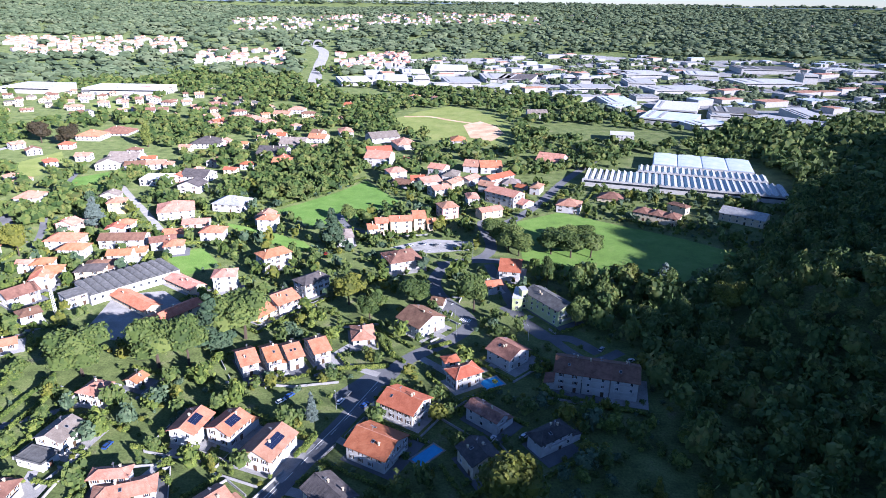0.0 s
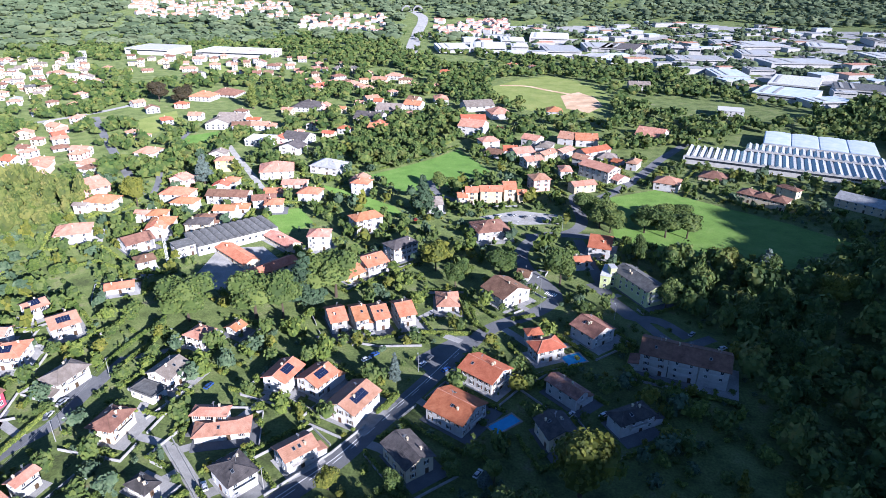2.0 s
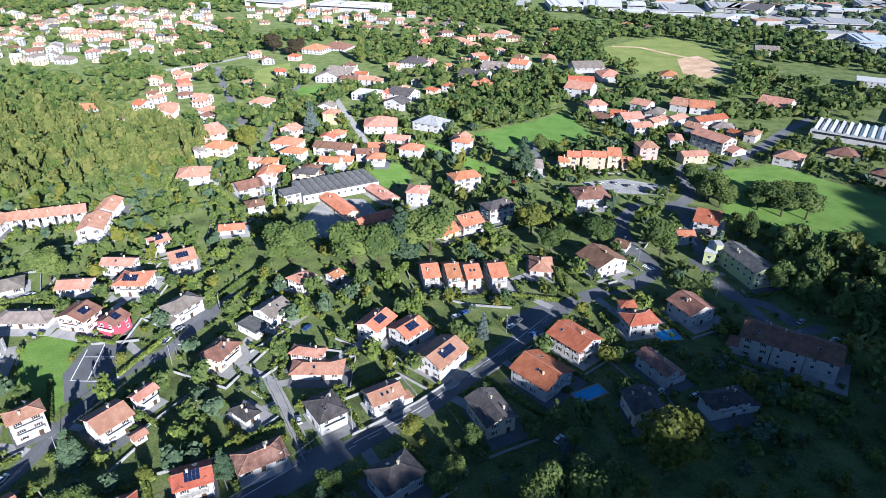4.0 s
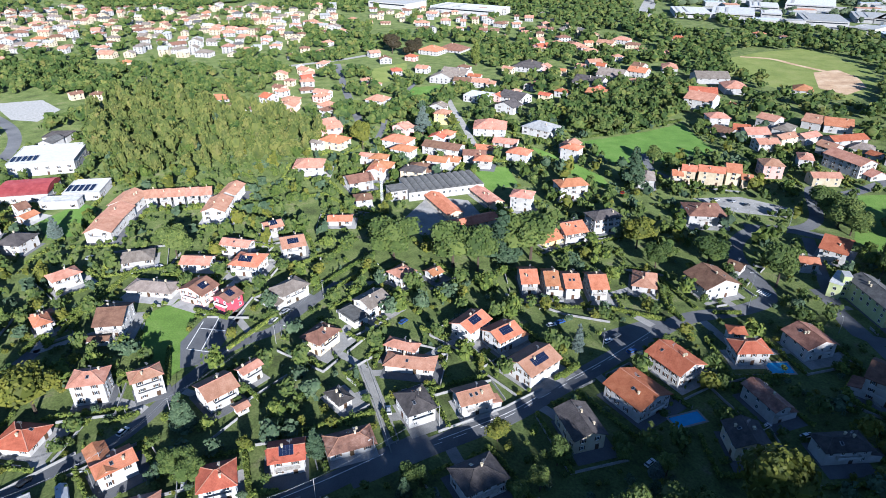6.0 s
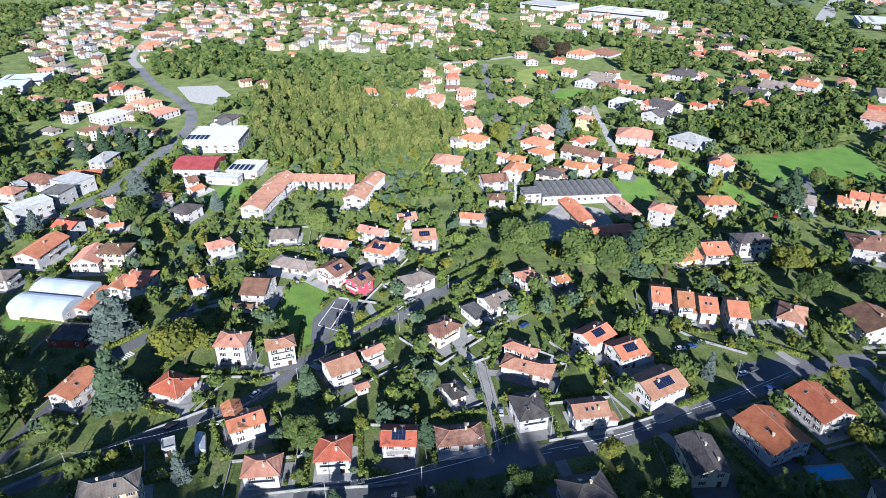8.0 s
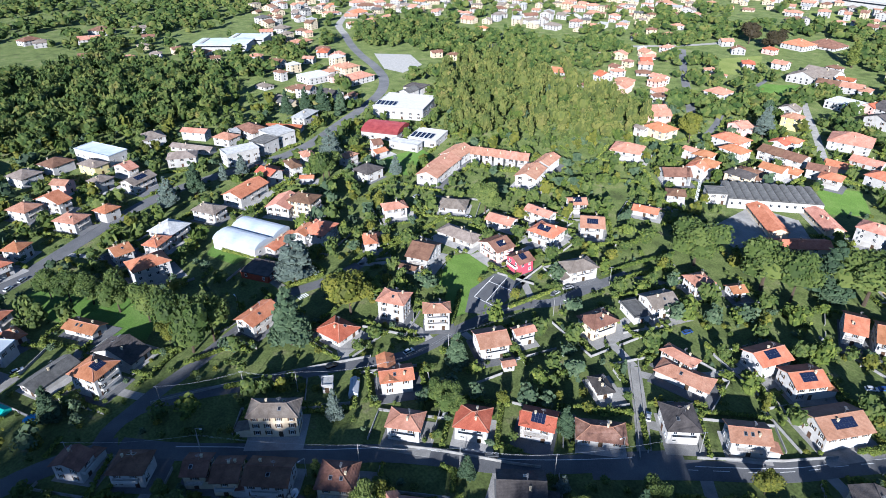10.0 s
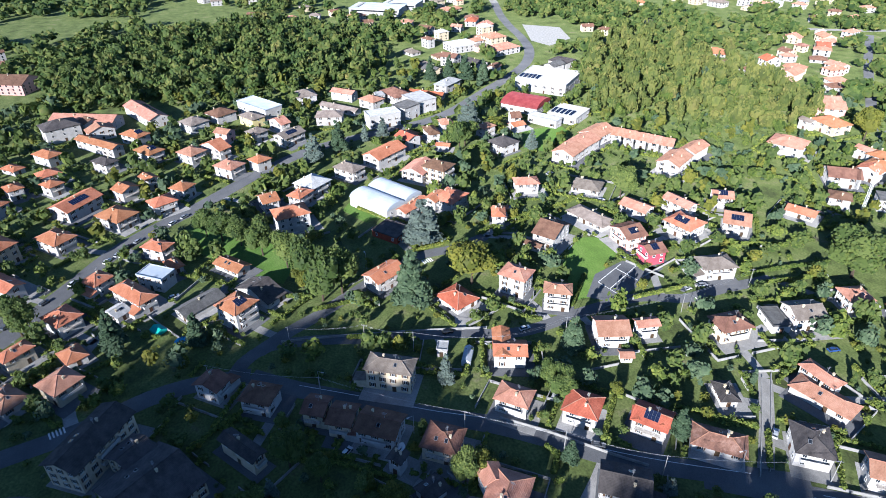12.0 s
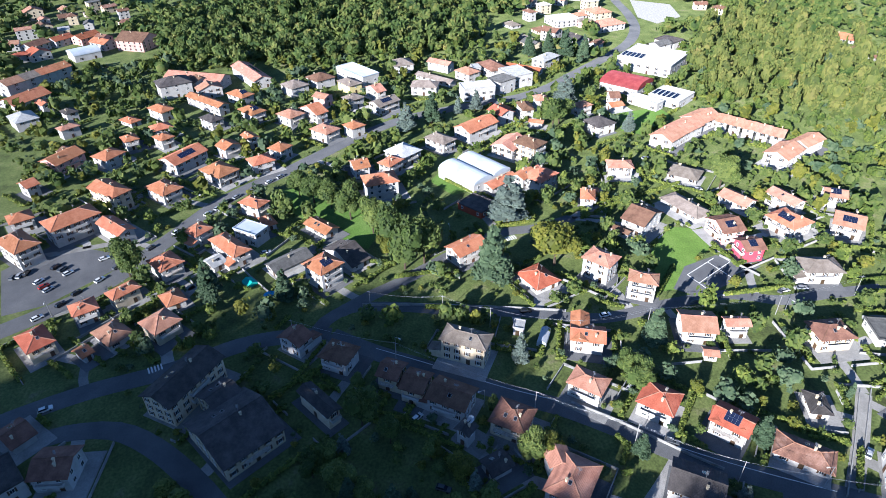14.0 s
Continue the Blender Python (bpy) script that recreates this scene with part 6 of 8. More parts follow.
def pool(x, y, turn, w, d):
    """A garden swimming pool with a pale stone rim."""
    base = new("swimming_pool", None)
    base.matrix_basis = pose(x, y, ground_z(x, y), 0, 0, turn)
    tagged(base, "rectangular blue garden swimming pool with a pale stone rim", "swimming pool")
    v, f = [], []
    box_into(v, f, -w / 2, -d / 2, -0.3, w / 2, d / 2, 0.12)
    part("water", mesh_of("water", v, f, [WATER]), base, "clear blue pool water")
    for q in ((-w / 2 - 0.7, -d / 2 - 0.7, w / 2 + 0.7, -d / 2), (-w / 2 - 0.7, d / 2, w / 2 + 0.7, d / 2 + 0.7), (-w / 2 - 0.7, -d / 2, -w / 2, d / 2), (w / 2, -d / 2, w / 2 + 0.7, d / 2)):
        v, f = [], []
        box_into(v, f, q[0], q[1], -0.3, q[2], q[3], 0.18)
        part("rim", mesh_of("rim", v, f, [CONCRETE]), base)


WATER = mat("pool_water", [(0.03, 0.26, 0.50), (0.05, 0.34, 0.62)], 0.4, 0.08, spec=0.5)
TARP = mat("turquoise_tarpaulin", [(0.02, 0.40, 0.34), (0.04, 0.50, 0.42)], 0.8, 0.6)
pool(-67.1, 133.1, 46, 11.2, 4.7)
pool(-41.4, 177.6, 29, 8.6, 6.2)
FOOTPRINTS.append((-66.0, 132.8, 6))
tank = new("round_pool", None)
tank.matrix_basis = pose(-260.6, -79.3, 0)
tagged(tank, "round blue above-ground garden pool", "swimming pool")
bm = bmesh.new()
bmesh.ops.create_cone(bm, cap_ends=True, segments=24, radius1=2.4, radius2=2.4, depth=1.1, matrix=Matrix.Translation((0, 0, 0.5)))
me = bpy.data.meshes.new("liner")
bm.to_mesh(me)
bm.free()
me.materials.append(WATER)
part("liner", me, tank)
tent = new("tarpaulin", mesh_of("tarpaulin", [(-2.4, -2, 1.2), (2.4, -2, 1.2), (2.4, 2, 1.2), (-2.4, 2, 1.2), (-2.4, 0, 2.2), (2.4, 0, 2.2), (-2.4, -2, 0), (2.4, -2, 0), (2.4, 2, 0), (-2.4, 2, 0)], [(0, 1, 5, 4), (2, 3, 4, 5), (6, 7, 1, 0), (8, 9, 3, 2), (7, 8, 2, 5, 1), (9, 6, 0, 4, 3)], [TARP]))
tent.matrix_basis = pose(-270.4, -87.5, 0, 0, 0, 35)
tagged(tent, "turquoise tarpaulin stretched over a garden store", "tarpaulin")


def tower_mast(x, y, tall):
    """A pale steel lighting mast with a ring of fittings."""
    base = new("mast", None)
    base.matrix_basis = pose(x, y, 0)
    tagged(base, "tall pale lattice telecom mast beside houses", "mast")
    v, f = [], []
    for a, b in ((-1, -1), (1, -1), (1, 1), (-1, 1)):
        box_into(v, f, a * 0.45 - 0.06, b * 0.45 - 0.06, -0.5, a * 0.45 + 0.06, b * 0.45 + 0.06, tall)
    part("frame", mesh_of("frame", v, f, [FRAME]), base)
    v, f = [], []
    for k in range(int(tall / 1.2)):
        for b in (-0.45, 0.45):
            box_into(v, f, -0.45, b - 0.04, k * 1.2, 0.45, b + 0.04, k * 1.2 + 0.1)
            box_into(v, f, b - 0.04, -0.45, k * 1.2 + 0.5, b + 0.04, 0.45, k * 1.2 + 0.6)
    part("bracing", mesh_of("bracing", v, f, [FRAME]), base)


tower_mast(-248.4, 226.3, 25)

hall(202, 1116, 5, 85, 57, 8, "G")
hall(320, 1401, 357, 52, 77, 8, "G")
hall(371, 1373, 15, 106, 83, 8, "G")
hall(325, 1217, 355, 52, 78, 8, "G")
hall(212, 950, 1, 45, 67, 8, "B")
hall(274, 1010, 4, 38, 34, 7, "G")
hall(288, 894, 336, 60, 91, 8, "G")
hall(246, 800, 331, 68, 68, 8, "B")
hall(349, 846, 342, 58, 59, 9, "K")
hall(371, 769, 308, 46, 37, 8, "G")
hall(391, 724, 320, 37, 33, 8, "G")
hall(321, 824, 349, 26, 26, 7, "G")
hall(274, 757, 17, 55, 31, 7, "B")
hall(669, 1418, 355, 125, 82, 9, "K")
hall(366, 1118, 10, 116, 61, 7, "G")
hall(583, 1237, 3, 123, 78, 8, "G")
hall(505, 1363, 344, 68, 81, 8, "G")
hall(94, 1260, 345, 67, 100, 8, "D")
hall(190, 1235, 358, 23, 34, 14, "S")
hall(218, 1222, 358, 24, 36, 13, "S")
hall(690, 1276, 353, 28, 42, 17, "S")
hall(844, 1345, 1, 64, 45, 8, "G")
hall(808, 1386, 6, 74, 54, 8, "G")
hall(-163, 1215, 5, 68, 103, 8, "G")
hall(-230, 1184, 16, 58, 87, 8, "G")
hall(-122, 1338, 5, 49, 73, 8, "G")
hall(-44, 1422, 359, 83, 124, 9, "G")
hall(-26, 1193, 8, 63, 95, 8, "G")
hall(-103, 1226, 5, 32, 48, 8, "G")
hall(49, 1265, 3, 58, 87, 8, "G")
hall(35, 1119, 337, 33, 50, 7, "G")
hall(435, 814, 354, 33, 92, 8, "S")
hall(-734, 1024, 356, 86, 68, 10, "G")
hall(-578, 1016, 359, 128, 63, 10, "G")
hall(-788, 125, 58, 58, 34, 7, "B")
hall(-801, 157, 55, 40, 27, 7, "B")
hall(-620, 365, 53, 29, 14, 5, "D")

# ---- trees ----
def blob_cards(rng, n, size, spots, ragged=0.55):
    """Leaf clumps as small bent quads spread over the skins of several lobes. spots: (x, y, z, rx, rz)."""
    areas = np.array([s[3] * (s[3] + s[4]) for s in spots])
    pick = rng.choice(len(spots), n, p=areas / areas.sum())
    sp = np.array(spots)[pick]
    nrm = rng.normal(size=(n, 3))
    nrm /= np.linalg.norm(nrm, axis=1)[:, None]
    nrm[:, 2] = np.where(nrm[:, 2] < -0.35, -nrm[:, 2], nrm[:, 2])
    r = rng.uniform(0.86, 1.1, n)[:, None]
    c = sp[:, :3] + nrm * r * np.stack([sp[:, 3], sp[:, 3], sp[:, 4]], 1)
    face = nrm + rng.normal(scale=ragged, size=(n, 3))
    face /= np.linalg.norm(face, axis=1)[:, None]
    t = np.cross(face, rng.normal(size=(n, 3)))
    t /= np.linalg.norm(t, axis=1)[:, None]
    b = np.cross(face, t)
    s = size * rng.uniform(0.6, 1.3, n)[:, None]
    k = rng.uniform(0.55, 1.0, n)[:, None]
    return np.concatenate([(c - t * s - b * s * k)[:, None], (c + t * s * 0.9 - b * s * k)[:, None], (c + t * s + b * s * k)[:, None], (c - t * s * 0.8 + b * s * k * 1.1)[:, None]], 1).reshape(-1, 3)


def core(spots, shrink=0.9, seg=6, rings=3):
    """The shaded inside of the crown: a lumpy low form within each lobe."""
    v, f = [], []
    for n, (x, y, z, rx, rz) in enumerate(spots):
        k = len(v)
        for i in range(rings + 1):
            ph = math.pi * i / rings
            for j in range(seg):
                th = 2 * math.pi * (j + 0.5 * (i % 2)) / seg
                q = shrink * (0.86 + 0.3 * math.sin(17.3 * n + 5.1 * i + 9.7 * j) ** 2)
                v.append((x + rx * q * math.sin(ph) * math.cos(th), y + rx * q * math.sin(ph) * math.sin(th), z - rz * q * math.cos(ph)))
        for i in range(rings):
            for j in range(seg):
                a, b = k + i * seg + j, k + i * seg + (j + 1) % seg
                f.append((a, b, b + seg, a + seg))
    return v, f


def lobes(kind, rng):
    """Lobes of a crown one metre high in all (trunk included)."""
    out = []
    if kind in "dyr":
        for k in range(11):
            a, r = rng.uniform(0, 2 * math.pi), rng.uniform(0.05, 0.27)
            z = rng.uniform(0.38, 0.82)
            s = 0.20 * (1.15 - abs(z - 0.58)) * rng.uniform(0.8, 1.2)
            out.append((r * math.cos(a), r * math.sin(a), z, s, s * 0.9))
        out.append((0, 0, 0.58, 0.29, 0.29))
    elif kind in "cs":
        for k in range(16):
            z = 0.14 + 0.80 * k / 15
            rad = 0.29 * (1 - (z - 0.08)) ** 0.8
            for j in range(4 if k < 11 else 2):
                a = rng.uniform(0, 2 * math.pi)
                out.append((rad * 0.6 * math.cos(a), rad * 0.6 * math.sin(a), z, rad * 0.5 + 0.01, 0.05))
    elif kind == "p":
        for k in range(12):
            z = 0.14 + 0.80 * k / 11
            rad = 0.10 * math.sin(math.pi * min(1, (z + 0.15) / 1.2)) + 0.015
            a = rng.uniform(0, 2 * math.pi)
            out.append((rad * 0.3 * math.cos(a), rad * 0.3 * math.sin(a), z, rad, 0.09))
    else:
        for k in range(7):
            a, r = rng.uniform(0, 2 * math.pi), rng.uniform(0.1, 0.38)
            s = rng.uniform(0.2, 0.36)
            out.append((r * math.cos(a), r * math.sin(a), rng.uniform(0.25, 0.62), s, s))
    return out


def crown_mesh(kind, seed, count, size):
    rng = np.random.default_rng(seed)
    spots = lobes(kind, rng)
    cards = blob_cards(rng, count, size, spots)
    v, f = core(spots)
    k = len(v)
    v = v + [tuple(p) for p in cards]
    f = f + [(k + 4 * i, k + 4 * i + 1, k + 4 * i + 2, k + 4 * i + 3) for i in range(count)]
    return mesh_of("crown", v, f, [LEAVES["h" if kind == "b" else kind]])


def trunk_mesh(kind, seed):
    """A tapered, slightly bent trunk with limbs, for a tree one metre high."""
    rng = random.Random(seed)
    v, f = [], []

    def limb(p, q, r0, r1):
        d = (Vector(q) - Vector(p)).normalized()
        s = d.orthogonal().normalized()
        t = d.cross(s)
        k = len(v)
        for c, r in ((Vector(p), r0), (Vector(q), r1)):
            for j in range(6):
                a = math.pi * j / 3
                v.append(tuple(c + (s * math.cos(a) + t * math.sin(a)) * r))
        for j in range(6):
            f.append((k + j, k + (j + 1) % 6, k + 6 + (j + 1) % 6, k + 6 + j))

    top = 0.9 if kind in "csp" else 0.45
    mid = (rng.uniform(-0.02, 0.02), rng.uniform(-0.02, 0.02), top * 0.5)
    limb((0, 0, -0.04), mid, 0.028, 0.02)
    limb(mid, (0, 0, top), 0.02, 0.008)
    if kind in "dyrb":
        for k in range(6):
            a = rng.uniform(0, 6.28)
            limb((0, 0, rng.uniform(0.28, 0.45)), (0.24 * math.cos(a), 0.24 * math.sin(a), rng.uniform(0.5, 0.78)), 0.012, 0.004)
    return mesh_of("trunk", v, f, [BARK])


TREE_WORDS = {"d": "broad-leaved tree with a dense green crown", "y": "broad-leaved tree with yellowing autumn leaves", "c": "tall dark green conifer with drooping branches",
              "s": "silvery blue-green ornamental conifer", "p": "slim columnar light-green tree", "r": "broad tree with dark copper foliage", "b": "rounded green garden shrub"}
tree_models = {}
TREES = []


def tree(x, y, tall, wide, kind, group=""):
    """One tree with trunk and crown. Alike trees share their meshes."""
    rng = random.Random(int(x * 31 + y * 17))
    big = tall > 9
    key = (kind, rng.randrange(4), big)
    if key not in tree_models:
        n = {"p": 800, "b": 150}.get(kind, 1700 if big else 520)
        tree_models[key] = (trunk_mesh(kind, key[1]), crown_mesh(kind, key[1] + 10, n, {"b": 0.09, "p": 0.025}.get(kind, 0.022 if big else 0.037)))
    trunk, crown = tree_models[key]
    base = new("shrub" if kind == "b" else "tree", None)
    broad = {"d": 0.78, "y": 0.78, "r": 0.78, "c": 0.62, "s": 0.62, "p": 0.24, "b": 1.2}[kind]
    sx = wide / broad
    base.matrix_basis = Matrix.LocRotScale((x, y, ground_z(x, y)), Euler((0, 0, rng.uniform(0, 6.28))), (sx, sx, tall))
    tagged(base, TREE_WORDS[kind], "shrub" if kind == "b" else "tree", group)
    part("trunk", trunk, base)
    part("crown", crown, base)
    TREES.append((x, y, wide / 2))


def woodland(name, places, count, size, material, label, seed, cores=1, slim=0.04, ragged=0.55, full=0.92):
    """Many trees that nobody could count, as one mesh: places are rows of x, y, height, width."""
    rng = np.random.default_rng(seed)
    models = []
    for k in range(6):
        spots = lobes("d" if k < 5 else "p", rng)
        cv, cf = core(spots[-cores:], full, 5, 3)
        cards = blob_cards(rng, count, size, spots, ragged)
        n0 = len(cv)
        vv = np.concatenate([np.array(cv), cards])
        ff = np.concatenate([np.array(cf), n0 + np.arange(count * 4).reshape(-1, 4)])
        models.append((vv, ff))
    vs, fs, base = [], [], 0
    for i, (x, y, tall, wide) in enumerate(places):
        vv, ff = models[int(rng.integers(5)) if rng.random() > slim else 5]
        a = rng.uniform(0, 6.28)
        c, s = math.cos(a) * wide / 0.72, math.sin(a) * wide / 0.72
        q = np.stack([vv[:, 0] * c - vv[:, 1] * s + x, vv[:, 0] * s + vv[:, 1] * c + y, vv[:, 2] * tall + ground_z(x, y) - 0.14 * tall], 1)
        vs.append(q)
        fs.append(ff + base)
        base += len(vv)
    v, f = np.concatenate(vs), np.concatenate(fs)
    me = bpy.data.meshes.new(name)
    me.vertices.add(len(v))
    me.vertices.foreach_set("co", v.ravel())
    me.loops.add(len(f) * 4)
    me.loops.foreach_set("vertex_index", f.ravel().astype(np.int32))
    me.polygons.add(len(f))
    me.polygons.foreach_set("loop_start", np.arange(0, len(f) * 4, 4, dtype=np.int32))
    me.update(calc_edges=True)
    me.materials.append(material)
    return tagged(new(name, me), label, "woodland", kind="stuff")


def inside(x, y, outline):
    hit = False
    for (x0, y0), (x1, y1) in zip(outline, outline[1:] + outline[:1]):
        if (y0 > y) != (y1 > y) and x < (x1 - x0) * (y - y0) / (y1 - y0) + x0:
            hit = not hit
    return hit


def cells(spots, cell=30.0):
    """Discs sorted into squares of the plan, so that few need looking at for one place."""
    table = {}
    for a, b, r in spots:
        for i in range(int((a - r - 9) // cell), int((a + r + 9) // cell) + 1):
            for j in range(int((b - r - 9) // cell), int((b + r + 9) // cell) + 1):
                table.setdefault((i, j), []).append((a, b, r))
    return table


HOUSE_CELLS = cells(FOOTPRINTS)


def clear(table, x, y, gap):
    return all((x - a) ** 2 + (y - b) ** 2 > (r + gap) ** 2 for a, b, r in table.get((int(x // 30), int(y // 30)), ()))


def free(x, y, gap):
    return clear(HOUSE_CELLS, x, y, gap)

# ---- single trees ----
tree(57.5, 263.2, 19.0, 13.0, "s", group="trees at the edge of the hill wood")
tree(37.4, 269.1, 16.0, 13.0, "y", group="trees at the edge of the hill wood")
tree(77.9, 230.9, 19.0, 13.0, "y", group="trees at the edge of the hill wood")
tree(-3.7, 271.4, 20.0, 8.0, "d", group="trees at the edge of the hill wood")
tree(53.0, 224.4, 18.0, 11.0, "d", group="trees at the edge of the hill wood")
tree(131.2, 295.4, 18.0, 11.0, "d", group="trees at the edge of the hill wood")
tree(111.1, 287.9, 17.0, 11.0, "d", group="trees at the edge of the hill wood")
tree(3.6, 227.9, 15.0, 11.0, "d", group="trees at the edge of the hill wood")
tree(33.8, 210.1, 17.0, 11.0, "d", group="trees at the edge of the hill wood")
tree(58.7, 200.3, 18.0, 12.0, "d", group="trees at the edge of the hill wood")
tree(41.5, 185.1, 18.0, 12.0, "d", group="trees at the edge of the hill wood")
tree(19.1, 245.4, 16.0, 10.0, "d", group="trees at the edge of the hill wood")
tree(-259.7, 32.1, 21.3, 18.9, "y")
tree(-253.9, 5.4, 25.7, 17.0, "c")
tree(-295.8, 22.9, 22.6, 19.9, "s")
tree(-209.9, 50.3, 15.6, 9.5, "c")
tree(-211.0, 179.6, 22.8, 22.1, "d")
tree(-182.7, 186.7, 26.0, 23.6, "d")
tree(-165.6, 204.9, 26.0, 20.5, "c")
tree(-153.2, 211.9, 26.0, 25.8, "d")
tree(-170.7, 189.0, 26.0, 18.5, "d")
tree(-304.8, 130.3, 17.9, 14.3, "d")
tree(-387.8, 74.1, 20.3, 14.2, "d")
tree(-521.2, 99.8, 20, 11, "c")
tree(-522.2, 115.2, 20, 11, "c")
tree(-512.1, 124.9, 22, 14, "c")
tree(-503.1, 135.8, 20, 11, "c")
tree(-402.2, -8.9, 18, 13, "s")
tree(-411.2, 7.0, 20, 13, "c")
tree(-424.1, 36.8, 14, 9, "s")
tree(-421.6, 25.0, 12, 6, "s")
tree(-492.2, 0.6, 9, 5, "y")
tree(-490.0, -5.9, 9, 5, "y")
tree(-395.4, 80.7, 16, 14, "d")
tree(-426.9, 94.8, 18, 16, "s")
tree(-614.6, -162.0, 18, 14, "d")
tree(-376.2, 115.3, 12.7, 8.6, "s")
tree(-110.1, 247.9, 18.4, 15.2, "y")
tree(-76.4, 251.0, 14.1, 14.5, "d")
tree(-97.5, 232.4, 13.9, 10.4, "d")
tree(-110.5, 151.1, 13.5, 5.5, "s")
tree(-131.7, 330.1, 25.9, 16.3, "c")
tree(-128.5, 377.6, 13.9, 12.1, "d")
tree(-25.9, 336.4, 17.5, 16.6, "d")
tree(-19.6, 324.7, 17.9, 16.2, "d")
tree(-14.0, 317.3, 16.2, 14.1, "d")
tree(-29.0, 354.3, 13.4, 15.4, "d")
tree(6.7, 320.7, 17.8, 17.8, "d")
tree(18.1, 315.5, 18.7, 17.6, "d")
tree(30.5, 315.9, 17.2, 17.6, "d")
tree(17.8, 332.7, 15.5, 16.5, "d")
tree(30.6, 341.2, 13.4, 16.8, "d")
tree(59.4, 265.0, 16.8, 15.5, "d")
tree(40.6, 275.5, 11.1, 17.5, "y")
tree(-42.5, 103.6, 27.0, 20.5, "y")
tree(-73.9, 75.3, 22.0, 13.0, "d")
tree(-63.9, 79.3, 22.0, 13.0, "d")
tree(-56.9, 84.0, 22.0, 13.0, "d")
tree(-45.9, 240.6, 23.5, 15.8, "d")
tree(-372.9, 610.9, 26.0, 9.6, "p")
tree(-298.2, 359.8, 22.2, 15.5, "s")
tree(-492.7, 623.7, 24.0, 22.0, "r")
tree(-458.7, 617.1, 21.7, 22.9, "r")
tree(-318.6, 308.3, 21.8, 15.5, "y")
tree(-268.7, -27.1, 26.0, 15.8, "d")
tree(-271.0, -18.8, 24.0, 13.7, "d")
tree(-283.7, -31.2, 20.6, 11.8, "d")
tree(-297.4, -37.1, 17.5, 12.3, "d")
tree(-310.6, -46.1, 18.1, 11.5, "d")
tree(-322.5, -54.6, 15.6, 11.8, "d")
tree(-329.4, -62.3, 15.8, 12.0, "d")
tree(-336.2, -68.9, 15.9, 10.8, "d")
tree(-279.9, -33.2, 9.8, 7.0, "y")
tree(-284.1, -134.5, 17.5, 11.2, "d")
tree(-262.3, -100.6, 19.2, 10.6, "c")
tree(-257.0, -73.4, 14.9, 8.5, "c")
tree(-193.1, -49.5, 16.0, 9.2, "d")
tree(-209.1, 3.3, 13.4, 6.5, "s")

# ---- garden planting between the houses ----
ROAD_SPOTS = []
for ob in list(scene.objects):
    if ob.type == "MESH" and ob.name.split(".")[0] in ("road", "lane", "path", "yard") and len(ob.data.vertices) > 8:
        co = [v.co for v in ob.data.vertices]
        if ob.name.startswith(("road", "lane", "path")):
            for i in range(0, len(co) - 3, 4):
                ROAD_SPOTS.append(((co[i].x + co[i + 3].x) / 2, (co[i].y + co[i + 3].y) / 2, (co[i] - co[i + 3]).length / 2))
rng = random.Random(21)
for x, y, turn, w, d, span in PLOTS:
    if span > 300 or max(w, d) > 26:
        continue
    gx, gy, gr = min(ROAD_SPOTS, key=lambda q: (q[0] - x) ** 2 + (q[1] - y) ** 2)
    reach = math.hypot(gx - x, gy - y)
    if 9 < reach < 42:
        ux, uy = (gx - x) / reach, (gy - y) / reach
        start = max(w, d) * 0.35
        line = [(x + ux * start, y + uy * start), (x + ux * (start + reach) / 2 + rng.uniform(-1, 1), y + uy * (start + reach) / 2 + rng.uniform(-1, 1)), (gx, gy)]
        if all(sum((px - a) ** 2 + (py - b) ** 2 < r * r for a, b, r in FOOTPRINTS) < 2 for px, py in line[1:]):
            strip("driveway", line, rng.uniform(2.8, 4.0), PAVING, 0.035, "pale paved driveway from the street to a house", "driveway")
            ROAD_SPOTS += [(px, py, 2.0) for px, py in line]
ROAD_CELLS = cells(ROAD_SPOTS)
TREE_CELLS = cells(TREES)
garden = []
while len(garden) < 6800:
    r, a = math.sqrt(rng.uniform(72 ** 2, 530 ** 2)), radians(rng.uniform(-30, 118))
    x, y = -64 - r * math.sin(a), -42 + r * math.cos(a)
    if ground_z(x, y) > 2 or any(inside(x, y, o) for o in OPEN):
        continue
    s = rng.random()
    wide = rng.uniform(1.3, 3.4) if s < 0.72 else rng.uniform(3.6, 8.0)
    if not free(x, y, wide * 0.15) or not clear(ROAD_CELLS, x, y, wide * 0.5):
        continue
    if not clear(TREE_CELLS, x, y, wide * 0.3):
        continue
    if wide > 3.2 and not all(free(x - r_back * math.sin(a), y + r_back * math.cos(a), -2.0) for r_back in (wide * 0.8, wide * 1.6)):
        continue
    garden.append((r, x, y, wide))
garden.sort()
planted = [g for i, g in enumerate(garden[:560]) if g[3] > 3.6 or i < 130]
chosen = set(planted)
for r, x, y, wide in planted:
    if wide < 3.6:
        tree(x, y, wide * rng.uniform(0.8, 1.3), wide, "b", group="garden shrubs")
    else:
        tree(x, y, wide * rng.uniform(1.1, 1.8), wide, rng.choice("dddddycspc"), group="garden trees")
